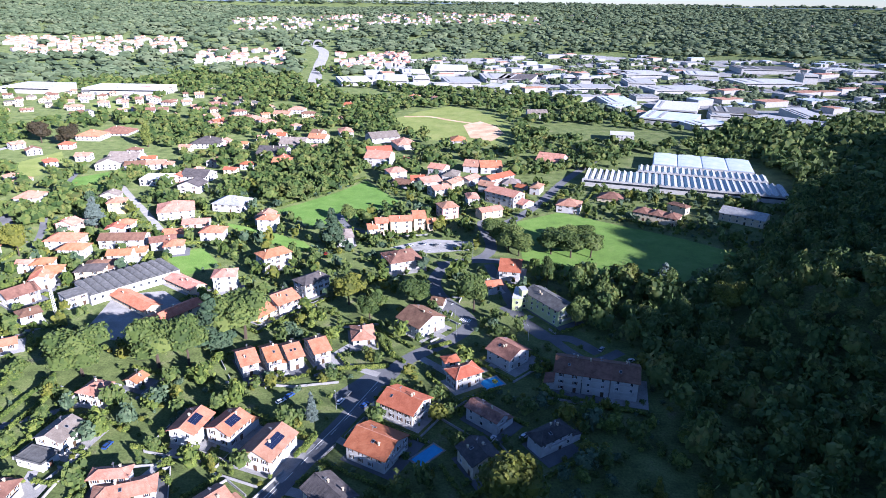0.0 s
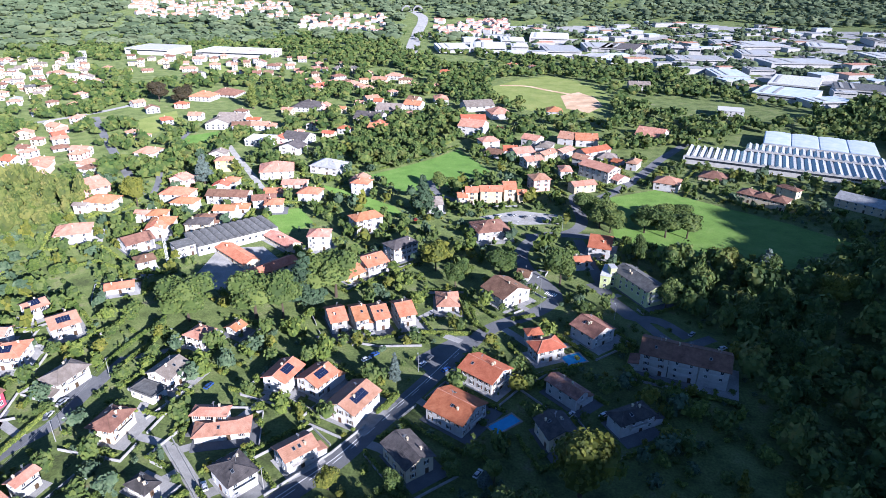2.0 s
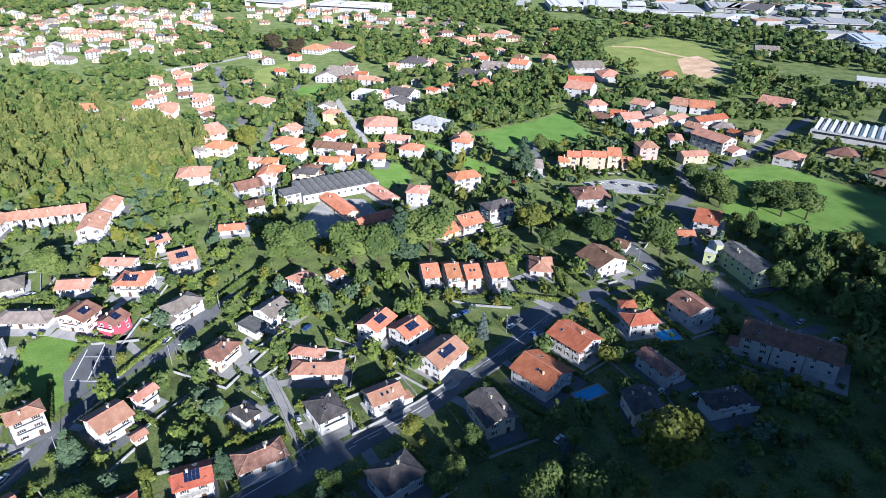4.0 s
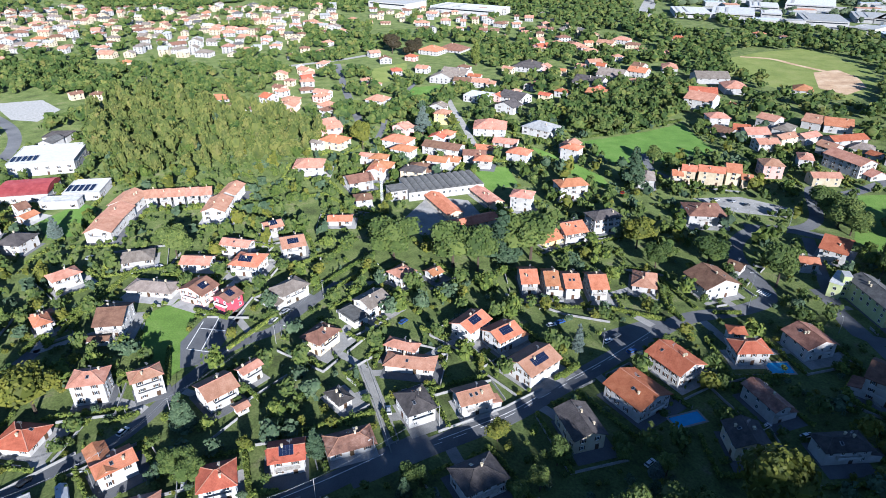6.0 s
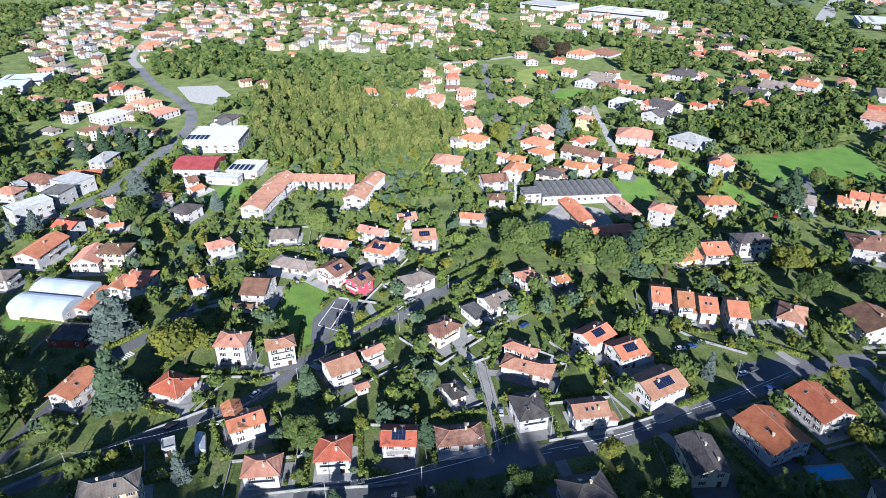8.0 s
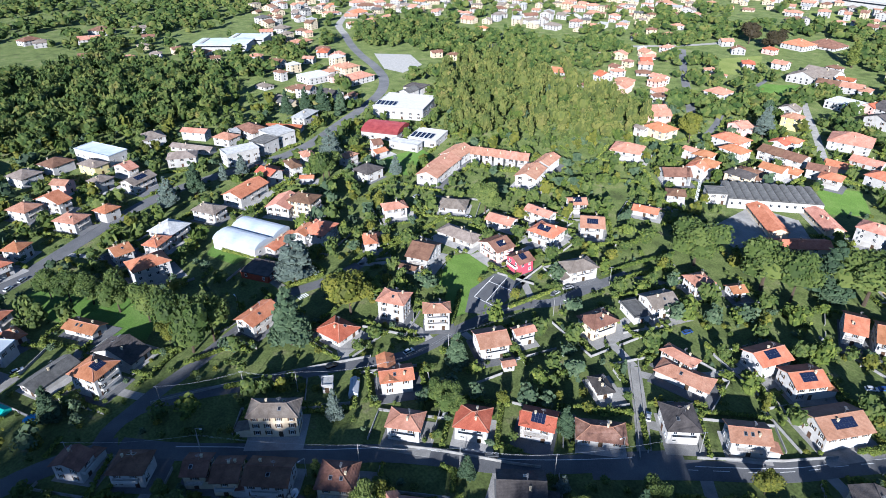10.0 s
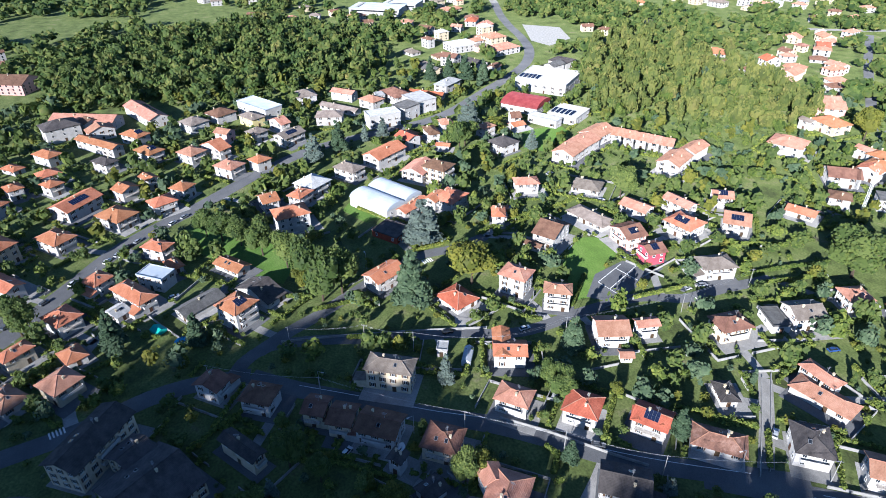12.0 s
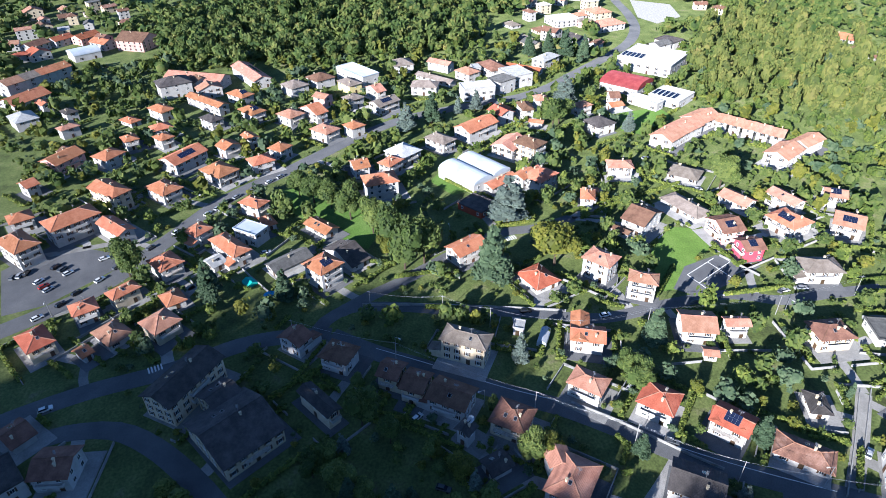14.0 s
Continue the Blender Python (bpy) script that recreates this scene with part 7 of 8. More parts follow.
# rows of shrubs along the edges of the plots
edge_rows = []
for x, y, turn, w, d, span in PLOTS:
    if span > 520 or w > 30 or d > 30:
        continue
    c, s = math.cos(radians(turn)), math.sin(radians(turn))
    a, b = w / 2 + rng.uniform(4.0, 8.0), d / 2 + rng.uniform(5.0, 9.0)
    for p, q in rng.sample([((-a, -b), (a, -b)), ((a, -b), (a, b)), ((a, b), (-a, b)), ((-a, b), (-a, -b))], 2):
        n = int(math.hypot(q[0] - p[0], q[1] - p[1]) / 1.25)
        for k in range(n):
            px, py = p[0] + (q[0] - p[0]) * k / n, p[1] + (q[1] - p[1]) * k / n
            ex, ey = x + px * c - py * s, y + px * s + py * c
            if ground_z(ex, ey) < 3 and free(ex, ey, 0.3) and clear(ROAD_CELLS, ex, ey, 0.9) and not any(inside(ex, ey, o) for o in OPEN):
                edge_rows.append((ex, ey, rng.uniform(1.7, 2.4), rng.uniform(1.5, 2.1)))
# low rendered walls round the nearer plots
for x, y, turn, w, d, span in PLOTS:
    if span > 330 or w > 30 or d > 30:
        continue
    c, s = math.cos(radians(turn)), math.sin(radians(turn))
    a, b = w / 2 + rng.uniform(3.5, 7.0), d / 2 + rng.uniform(4.0, 8.0)
    ring = [(-a, -b), (a, -b), (a, b), (-a, b)]
    k = rng.randrange(4)
    v, f = [], []
    for i in range(2):
        p, q = ring[(k + i) % 4], ring[(k + i + 1) % 4]
        n = max(2, int(math.hypot(q[0] - p[0], q[1] - p[1]) / 2.5))
        for j in range(n):
            ends = []
            for e in (j / n, (j + 1) / n):
                px, py = p[0] + (q[0] - p[0]) * e, p[1] + (q[1] - p[1]) * e
                ends.append((x + px * c - py * s, y + px * s + py * c))
            if all(ground_z(*e) < 2 and free(e[0], e[1], 0.2) and clear(ROAD_CELLS, e[0], e[1], 0.6) and not any(inside(e[0], e[1], o) for o in OPEN) for e in ends):
                (x0, y0), (x1, y1) = ends
                l = math.hypot(x1 - x0, y1 - y0)
                ux, uy = -(y1 - y0) / l * 0.13, (x1 - x0) / l * 0.13
                m = len(v)
                for z in (-0.3, 1.05):
                    v += [(x0 - ux, y0 - uy, z), (x1 - ux, y1 - uy, z), (x1 + ux, y1 + uy, z), (x0 + ux, y0 + uy, z)]
                f += [tuple(m + t for t in face) for face in ((0, 1, 5, 4), (1, 2, 6, 5), (2, 3, 7, 6), (3, 0, 4, 7), (4, 5, 6, 7))]
    if len(f) > 15:
        tagged(new("garden_wall", mesh_of("garden_wall", v, f, [CONCRETE])), "low pale rendered wall round a garden plot", "garden wall", kind="structure")
GARDEN_REST = [(x, y, wide * (rng.uniform(0.9, 1.4) if wide < 3.6 else rng.uniform(1.1, 1.8)), wide) for r, x, y, wide in garden if (r, x, y, wide) not in chosen]

# ---- woods ----
def fill(outline, step, tall, wide, seed, avoid=True):
    rng = random.Random(seed)
    xs, ys = [p[0] for p in outline], [p[1] for p in outline]
    rows = []
    y = min(ys)
    while y < max(ys):
        x = min(xs)
        while x < max(xs):
            px, py = x + rng.uniform(-0.45, 0.45) * step, y + rng.uniform(-0.45, 0.45) * step
            if inside(px, py, outline) and (not avoid or free(px, py, 1.5)):
                k = rng.uniform(0.5, 1.4)
                rows.append((px, py, tall * k, wide * rng.uniform(0.8, 1.2) * k ** 0.5))
            x += step
        y += step
    return rows


HILL_WOOD = [(30.1, 110.2), (21.6, 136.6), (24.6, 170.8), (30.3, 196.5), (12.3, 216.1), (3.3, 238.7), (13.7, 276.3), (38.8, 274.7), (71.4, 268.2), (114.6, 287.5), (148.3, 336.8), (204.8, 409.0), (252.3, 489.8), (264.9, 578.5), (262.5, 668.5), (290.9, 779.8), (414.7, 750.2), (517.6, 704.0)] + [(640, 640), (760, 520), (600, 150), (420, -90), (260, -330), (120, -560), (20, -560), (-10, -310), (-20, -140), (-10, -20)]
rows = fill(HILL_WOOD, 9.5, 16.0, 10.5, 3)
near = [r for r in rows if math.hypot(r[0] + 64, r[1] + 42) < 630 and r[0] - r[1] < 500 and not (r[1] < 10)]
rest = [r for r in rows if r not in set(near)]
woodland("hill_wood", near, 130, 0.055, FOREST, "dense dark green deciduous wood on a hillside", 5, 2)
woodland("ridge_wood", rest, 8, 0.16, FOREST, "deciduous wood over the ridge behind", 6)

rng = random.Random(11)


TOWNS = [[(-1081, 1464), (-689, 1551), (-881, 2062), (-1395, 1952)], [(-615, 1383), (-400, 1429), (-494, 1724), (-697, 1693)], [(-301, 1376), (-129, 1436), (-155, 1688), (-335, 1683)], [(-770, 2112), (-335, 2190), (-477, 3383), (-1059, 3189)], [(-346, 2468), (338, 2577), (445, 3301), (-369, 3493)], [(-310, 1088), (-246, 1095), (-376, 1952), (-483, 1932)], STREET_TOWN]


def far_rows(count, r0, r1, a0, a1, tall, wide, keep):
    rows = []
    while len(rows) < count:
        r = math.sqrt(rng.uniform(r0 * r0, r1 * r1))
        a = radians(rng.uniform(a0, a1))
        x, y = -64 - r * math.sin(a), -42 + r * math.cos(a)
        if keep(x, y) and free(x, y, 8.5):
            k = rng.uniform(0.7, 1.3)
            rows.append((x, y, tall * k, wide * k))
    return rows


def open_land(x, y):
    return noise.noise((x / 130, y / 130, 3.0)) > -0.15 and (rng.random() < 0.3 or not any(inside(x, y, o) for o in TOWNS)) and not any(inside(x, y, o) for o in OPEN)


DISTANT = far_rows(6200, 480, 1500, -42, 118, 13, 11.5, open_land)
split = lambda q: (q[0] + 64) ** 2 + (q[1] + 42) ** 2 < 820 ** 2
woodland("distant_wood", [q for q in DISTANT if split(q)], 34, 0.10, FOREST, "belts of deciduous trees between farther houses", 7, 2, ragged=0.5, full=0.9)
woodland("distant_wood", [q for q in DISTANT if not split(q)], 15, 0.13, FOREST, "belts of distant deciduous woodland", 9, ragged=0.4, full=1.0)
woodland("far_hill_wood", far_rows(10500, 1350, 4700, -40, 48, 19, 29, lambda x, y: not any(inside(x, y, o) for o in OPEN) and (rng.random() < 0.12 or not any(inside(x, y, o) for o in TOWNS))), 11, 0.14, HAZY_FOREST, "far wooded hills up to the horizon", 8, ragged=0.35, full=1.1)

woodland("wood", fill([(-818.2, 296.1), (-799.0, 346.7), (-758.3, 406.9), (-695.5, 388.1), (-592.7, 318.7), (-670.6, 307.0), (-705.3, 263.1), (-735.2, 256.7)], 11, 13, 10, 33), 40, 0.1, FOREST, "belt of deep green trees beside the main street", 33, 3, 0.05)

woodland("wood", fill([(-692.9, 389.9), (-671.3, 435.0), (-609.2, 429.7), (-532.3, 373.7), (-505.9, 328.4), (-551.4, 309.0)], 12, 14, 10, 34), 40, 0.1, FOREST, "deep green trees behind the bright wood", 34, 3, 0.05)

woodland("wood", fill([(-229.8, 506.1), (-230.0, 610.3), (-183.7, 599.8), (-142.2, 566.2), (-126.9, 504.1), (-169.7, 431.0), (-196.6, 420.9)], 11, 13, 10, 35), 50, 0.09, FOREST, "clump of tall green trees beside the mown field", 35, 3, 0.05)

woodland("wood", fill([(-576.6, 279.8), (-577.4, 342.7), (-492.2, 349.7), (-438.9, 351.6), (-362.0, 325.2), (-344.9, 277.4), (-364.7, 236.0), (-394.0, 203.1), (-426.0, 178.8), (-502.4, 220.5)], 10.5, 18, 8.5, 31), 130, 0.055, SUNNY_WOOD, "bright green deciduous wood", 31, 3, 0.16)

woodland("wood", fill([(-632.1, -192.9), (-738.5, -133.3), (-759.6, -8.9), (-692.7, 63.3), (-587.4, 83.2), (-541.0, 40.7), (-538.9, -58.4), (-514.4, -109.7), (-565.5, -167.9)], 10.5, 17, 10.5, 32), 100, 0.07, FOREST, "deep green deciduous wood behind the houses", 32, 3, 0.05)

near_eye = lambda q: (q[0] + 64) ** 2 + (q[1] + 42) ** 2 < 290 ** 2
for kind, words, lo, hi in (("d", "mixed garden trees and bushes between the houses", 0, 9), ("h", "bright green garden bushes between the houses", 9, 14), ("c", "dark evergreen garden bushes", 14, 17), ("y", "yellowing garden bushes and small trees", 17, 20)):
    group = [q for k, q in enumerate(GARDEN_REST) if lo <= k * 7 % 20 < hi]
    woodland("garden_planting", [q for q in group if near_eye(q)], 105, 0.066, LEAVES[kind], words, 41 + lo, 2)
    woodland("garden_planting", [q for q in group if not near_eye(q)], 22, 0.13, LEAVES[kind], words + " farther off", 43 + lo)
woodland("edge_planting", [q for q in edge_rows if near_eye(q)], 26, 0.15, LEAVES["h"], "rows of garden shrubs along plot edges", 42)
woodland("edge_planting", [q for q in edge_rows if not near_eye(q)], 6, 0.26, LEAVES["h"], "rows of shrubs along farther plot edges", 44)

# ---- hedges ----
def hedge(points, wide, tall, label="clipped bright green garden hedge"):
    """A clipped hedge: a solid run covered in leaf clumps."""
    rng = np.random.default_rng(len(HEDGES) + 100)
    HEDGES.append(1)
    spots = []
    for (x0, y0), (x1, y1) in zip(points, points[1:]):
        n = max(2, int(math.hypot(x1 - x0, y1 - y0) / (wide * 0.6)))
        for k in range(n):
            s = k / n
            px, py = x0 + (x1 - x0) * s, y0 + (y1 - y0) * s
            spots.append((px, py, ground_z(px, py) + tall * 0.45, wide * 0.55, tall * 0.55))
    cards = blob_cards(rng, min(4000, len(spots) * 34), 0.24, spots)
    v, f = core(spots, 0.9, 6, 3)
    k = len(v)
    v = v + [tuple(p) for p in cards]
    f = f + [(k + i, k + i + 1, k + i + 2, k + i + 3) for i in range(0, len(cards), 4)]
    tagged(new("hedge", mesh_of("hedge", v, f, [LEAVES["h"]])), label, "hedge", "garden hedges")


HEDGES = []
for line in (
    [(-295.7, 48.7), (-301.6, 67.0), (-306.2, 86.3)],
    [(-226.7, 138.3), (-226.0, 156.1), (-222.6, 180.2)],
    [(-248.0, 153.2), (-239.5, 174.6)],
    [(-294.6, 63.4), (-303.3, 83.1), (-312.4, 113.5)],
    [(-228.7, 88.5), (-228.5, 101.8), (-228.3, 115.7)],
    [(-260.8, 101.4), (-244.9, 103.0), (-251.8, 119.3), (-258.8, 127.1)],
    [(-238.9, 113.8), (-242.0, 127.8)],
    [(-338.0, 2.4), (-321.1, 14.1)],
    [(-171.9, 39.7), (-185.3, 51.9)],
    [(-147.6, 78.7), (-158.7, 88.2)],
    [(-263.0, -31.2), (-263.6, -15.4)],
    [(-242.6, -22.1), (-239.1, -9.1)],
    [(-219.9, 141.7), (-217.7, 156.4), (-215.7, 169.8)],
    [(-170.4, 135.4), (-159.7, 133.5), (-158.2, 137.1)],
    [(-106.0, 186.2), (-84.5, 188.9)],
    [(-110.2, 133.9), (-107.0, 142.4)],
    [(-112.4, 131.4), (-107.5, 144.0)],
    [(-277.0, -43.5), (-271.2, -30.2)],
    [(-166.2, 20.4), (-171.2, 24.3), (-175.7, 22.0)],
    [(-358.5, 229.8), (-333.6, 222.3), (-308.1, 228.1)],
    [(-294.1, 7.5), (-285.4, 9.3)],
    [(-290.3, 14.3), (-292.6, 34.2)],
    [(-232.7, 62.9), (-249.8, 78.4)],
    [(-67.7, 204.2), (-57.3, 209.4)],
    [(-100.2, 230.4), (-85.2, 198.0)],
    [(-91.7, 222.6), (-83.1, 197.0), (-77.7, 191.3)],
    [(-299.3, 217.8), (-282.3, 234.7)],
    [(-187.5, 77.2), (-184.7, 89.3)],
    [(-282.6, 223.9), (-258.1, 218.8), (-241.3, 222.8)],
    [(-363.3, -60.6), (-349.2, -46.8)],
    [(-317.0, 29.8), (-294.9, 35.9)],
    [(-187.1, 408.5), (-168.3, 432.6), (-147.9, 460.7), (-129.2, 495.7)],
):
    hedge(line, 1.6, 1.9)

# ---- parked cars ----
CAR_PAINT = {"white": (0.75, 0.75, 0.74), "silver": (0.42, 0.43, 0.45), "black": (0.02, 0.02, 0.022), "red": (0.40, 0.03, 0.02), "blue": (0.04, 0.10, 0.30), "grey": (0.12, 0.125, 0.13)}
car_paint = {k: mat(k + "_car_paint", [tuple(0.9 * q for q in c), c], 1.0, 0.25, spec=0.5) for k, c in CAR_PAINT.items()}
RUBBER = mat("tyre_rubber", [(0.015, 0.015, 0.015), (0.03, 0.03, 0.03)], 3.0, 0.9)
car_models = {}


def car(x, y, turn, colour):
    """A parked hatchback: body, glazed cabin, four wheels and lamps."""
    if colour not in car_models:
        bm = bmesh.new()
        side = [(-2.1, 0.35), (-2.12, 0.75), (-1.95, 0.92), (-1.1, 0.98), (1.35, 0.95), (2.0, 0.82), (2.12, 0.6), (2.1, 0.32)]
        ring = [[bm.verts.new((px, e * (0.86 if 0.4 < pz < 0.95 else 0.8), pz)) for px, pz in side] for e in (-1, 1)]
        bm.faces.new(ring[0])
        bm.faces.new(list(reversed(ring[1])))
        for i in range(len(side)):
            j = (i + 1) % len(side)
            bm.faces.new((ring[0][j], ring[0][i], ring[1][i], ring[1][j]))
        bmesh.ops.recalc_face_normals(bm, faces=bm.faces[:])
        body = bpy.data.meshes.new("body")
        bm.to_mesh(body)
        bm.free()
        body.materials.append(car_paint[colour])
        v = [(-1.95, -0.76, 0.95), (1.0, -0.76, 0.97), (1.0, 0.76, 0.97), (-1.95, 0.76, 0.95), (-1.6, -0.6, 1.4), (0.25, -0.6, 1.42), (0.25, 0.6, 1.42), (-1.6, 0.6, 1.4)]
        f = [(0, 3, 2, 1), (0, 1, 5, 4), (1, 2, 6, 5), (2, 3, 7, 6), (3, 0, 4, 7), (4, 5, 6, 7)]
        cabin = mesh_of("cabin_glass", v, f, [GLASS])
        v, f = [], []
        box_into(v, f, -1.55, -0.58, 1.41, 0.2, 0.58, 1.46)
        roof = mesh_of("roof_panel", v, f, [car_paint[colour]])
        bm = bmesh.new()
        bmesh.ops.create_cone(bm, cap_ends=True, segments=12, radius1=0.31, radius2=0.31, depth=0.2, matrix=Matrix.Rotation(math.pi / 2, 4, "X"))
        wheel = bpy.data.meshes.new("wheel")
        bm.to_mesh(wheel)
        bm.free()
        wheel.materials.append(RUBBER)
        car_models[colour] = (body, cabin, roof, wheel)
    body, cabin, roof, wheel = car_models[colour]
    base = new("car", None)
    base.matrix_basis = pose(x, y, ground_z(x, y) + 0.06, 0, 0, turn)
    tagged(base, f"parked {colour} hatchback car on grey asphalt", "car", "parked cars")
    part("body", body, base)
    part("cabin_glass", cabin, base)
    part("roof_panel", roof, base)
    for px, py in ((-1.3, -0.78), (-1.3, 0.78), (1.3, -0.78), (1.3, 0.78)):
        part("wheel", wheel, base, at=pose(px, py, 0.31))


car(-298.9, -147.9, 121, "white")
car(-291.6, -141.1, 138, "grey")
car(-283.7, -145.8, 142, "white")
car(-276.6, -152.3, 142, "black")
car(-270.3, -156.1, 143, "black")
car(-263.5, -162.0, 131, "white")
car(-303.5, -130.5, 139, "grey")
car(-314.5, -122.0, 146, "white")
car(-327.8, -110.4, 143, "white")
car(-332.2, -106.5, 146, "silver")
car(-337.9, -102.1, 144, "black")
car(-341.4, -98.8, 139, "silver")
car(-353.8, -84.3, 138, "white")
car(-358.5, -79.0, 133, "silver")
car(-296.4, -165.9, 149, "black")
car(-294.2, -162.6, 148, "grey")
car(-290.9, -159.5, 134, "white")
car(-287.2, -169.2, 144, "white")
car(-283.4, -166.2, 134, "red")
car(-281.0, -163.8, 140, "silver")
car(-292.2, -180.4, 172, "grey")
car(-292.9, -178.2, 171, "silver")
car(-294.0, -176.1, 171, "black")
car(-290.5, -82.4, 105, "white")
car(-226.3, 40.0, 97, "white")
car(-192.3, 34.4, 136, "white")
car(-170.4, 37.2, 59, "grey")
car(-167.4, -29.6, 61, "grey")
car(-156.5, 89.1, 128, "white")
car(-227.2, 110.3, 126, "grey")
car(-216.7, -144.3, 112, "white")
car(-192.5, -33.1, 129, "white")
car(-233.9, 12.7, 89, "black")
car(-311.2, 110.7, 104, "white")
car(-485.6, -204.6, 144, "black")
car(-433.1, 48.3, 137, "red")
car(-227.1, 118.9, 82, "silver")
car(-226.9, 111.3, 94, "white")
car(-101.8, 163.2, 64, "white")
car(-99.7, 168.1, 65, "grey")
car(-74.0, 107.6, 66, "white")
car(-43.9, 141.4, 58, "white")
car(-179.4, 136.1, 79, "blue")
car(-305.1, 119.4, 85, "white")
car(-341.9, 109.7, 105, "silver")
car(-133.4, 99.3, 80, "grey")
car(-215.8, 169.4, 68, "white")
car(-125.0, 163.0, 47, "white")
car(-122.5, 166.8, 52, "blue")
car(-92.0, 161.1, 56, "blue")
car(10.9, 204.8, 56, "silver")
car(21.4, 195.2, 33, "white")
car(-32.0, 143.2, 46, "white")
car(-73.2, 334.9, 53, "silver")
car(-65.8, 333.1, 53, "grey")
car(-82.4, 332.1, 51, "white")
car(-133.6, 317.0, 79, "red")

# ---- poles, lamps and wires ----
def post(name, x, y, tall, label, lamp_arm=False, cross=False):
    base = new(name, None)
    base.matrix_basis = pose(x, y, ground_z(x, y), 0, 0, (x * 37 + y * 11) % 360 if lamp_arm else 60)
    tagged(base, label, name.replace("_", " "), name.replace("_", " ") + "s")
    bm = bmesh.new()
    bmesh.ops.create_cone(bm, cap_ends=True, segments=8, radius1=0.14, radius2=0.08, depth=tall + 0.5, matrix=Matrix.Translation((0, 0, tall / 2 - 0.25)))
    me = bpy.data.meshes.new("pole")
    bm.to_mesh(me)
    bm.free()
    me.materials.append(METAL if lamp_arm else CONCRETE)
    part("pole", me, base)
    if lamp_arm:
        v, f = [], []
        box_into(v, f, -0.05, -0.05, tall - 0.1, 1.6, 0.05, tall)
        part("arm", mesh_of("arm", v, f, [METAL]), base)
        v, f = [], []
        box_into(v, f, 1.3, -0.16, tall - 0.2, 2.1, 0.16, tall - 0.05)
        part("lamp_head", mesh_of("lamp_head", v, f, [FRAME]), base)
    if cross:
        v, f = [], []
        box_into(v, f, -0.8, -0.06, tall - 0.5, 0.8, 0.06, tall - 0.38)
        part("crossarm", mesh_of("crossarm", v, f, [METAL]), base)


POLES = [(-138.1, 91.0), (-155.1, 48.5), (-171.8, 26.6), (-188.5, 2.1), (-217.3, -36.5), (-234.9, -69.9)]
LANE_POLES = [(-245.6, -42.6), (-238.1, -17.2), (-228.3, -2.0), (-216.3, 26.2), (-217.8, 52.0), (-215.5, 100.1), (-220.1, 135.7)]
for line in (POLES, LANE_POLES):
    for x, y in line:
        post("utility_pole", x, y, 9.0, "grey concrete utility pole carrying cables", cross=True)
    for (x0, y0), (x1, y1) in zip(line, line[1:]):
        for off in (-0.6, 0.6):
            cu = bpy.data.curves.new("cable", "CURVE")
            cu.dimensions, cu.bevel_depth, cu.bevel_resolution = "3D", 0.02, 1
            sp = cu.splines.new("POLY")
            sp.points.add(12)
            for k in range(13):
                s = k / 12
                sp.points[k].co = (x0 + (x1 - x0) * s + off * 0.5, y0 + (y1 - y0) * s + off, 8.65 - 1.3 * 4 * s * (1 - s), 1)
            cu.materials.append(METAL)
            tagged(new("cable", cu), "sagging overhead cable between utility poles", "cable", "overhead cables")
for x, y in [(-102.7, 158.8), (-55.1, 236.3), (-55.2, 215.8), (-63.6, 317.2), (-42.7, 315.4), (-71.3, 306.6), (-93.4, 294.8), (-221.3, -36.1), (-193.1, -12.5), (-285.2, -5.6), (-215.0, 103.0), (-318.7, -103.7), (-291.3, -131.7), (-264.2, -157.5), (-214.4, 21.1), (-21.6, 212.7), (-55.5, 234.3), (-150.2, 70.9)]:
    post("street_lamp", x, y, 7.5, "grey steel street lamp with a flat head", lamp_arm=True)

# ---- crossings and edge lines ----
def bars(name, x, y, turn, count, long, label):
    v, f = [], []
    for k in range(count):
        box_into(v, f, k * 1.0 - count / 2, -long / 2, -0.02, k * 1.0 + 0.5 - count / 2, long / 2, 0.075)
    ob = new(name, mesh_of(name, v, f, [PAINT]))
    ob.matrix_basis = pose(x, y, ground_z(x, y), 0, 0, turn)
    tagged(ob, label, "road marking", kind="structure")


bars("crossing", -229.3, -114.6, 110, 5, 3.0, "white zebra crossing on asphalt")
bars("crossing", -282.2, 20.6, 101, 5, 3.0, "white zebra crossing on asphalt")
bars("crossing", -50.0, 232.3, 335, 6, 3.0, "white zebra crossing on asphalt")
strip("edge_line", [(-135.5, 85.7), (-121.0, 107.4), (-111.8, 126.9), (-100.2, 150.5), (-88.6, 177.7)], 0.22, PAINT, 0.085, "white edge line on asphalt", "road marking")
strip("centre_line", [(-135.8, 82.9), (-120.9, 104.9), (-111.7, 124.2), (-100.4, 147.7), (-87.3, 176.8)], 0.18, PAINT, 0.085, "dashed white centre line", "road marking", dashes=True)
strip("edge_line", [(-147.7, 72.5), (-158.0, 54.6), (-168.2, 39.1), (-176.8, 29.4), (-189.5, 13.2), (-200.4, -5.3), (-213.7, -24.8), (-225.0, -42.4)], 0.22, PAINT, 0.085, "white edge line on asphalt", "road marking")
for k, line in enumerate(([(-243.5, 81.1), (-252.0, 97.3)], [(-237.6, 82.7), (-248.3, 102.1)], [(-250.0, 93.2), (-234.5, 98.5)], [(-243.5, 81.1), (-233.8, 84.0)])):
    strip("court_line", line, 0.3, PAINT, 0.05, "white marking on a paved court", "road marking")


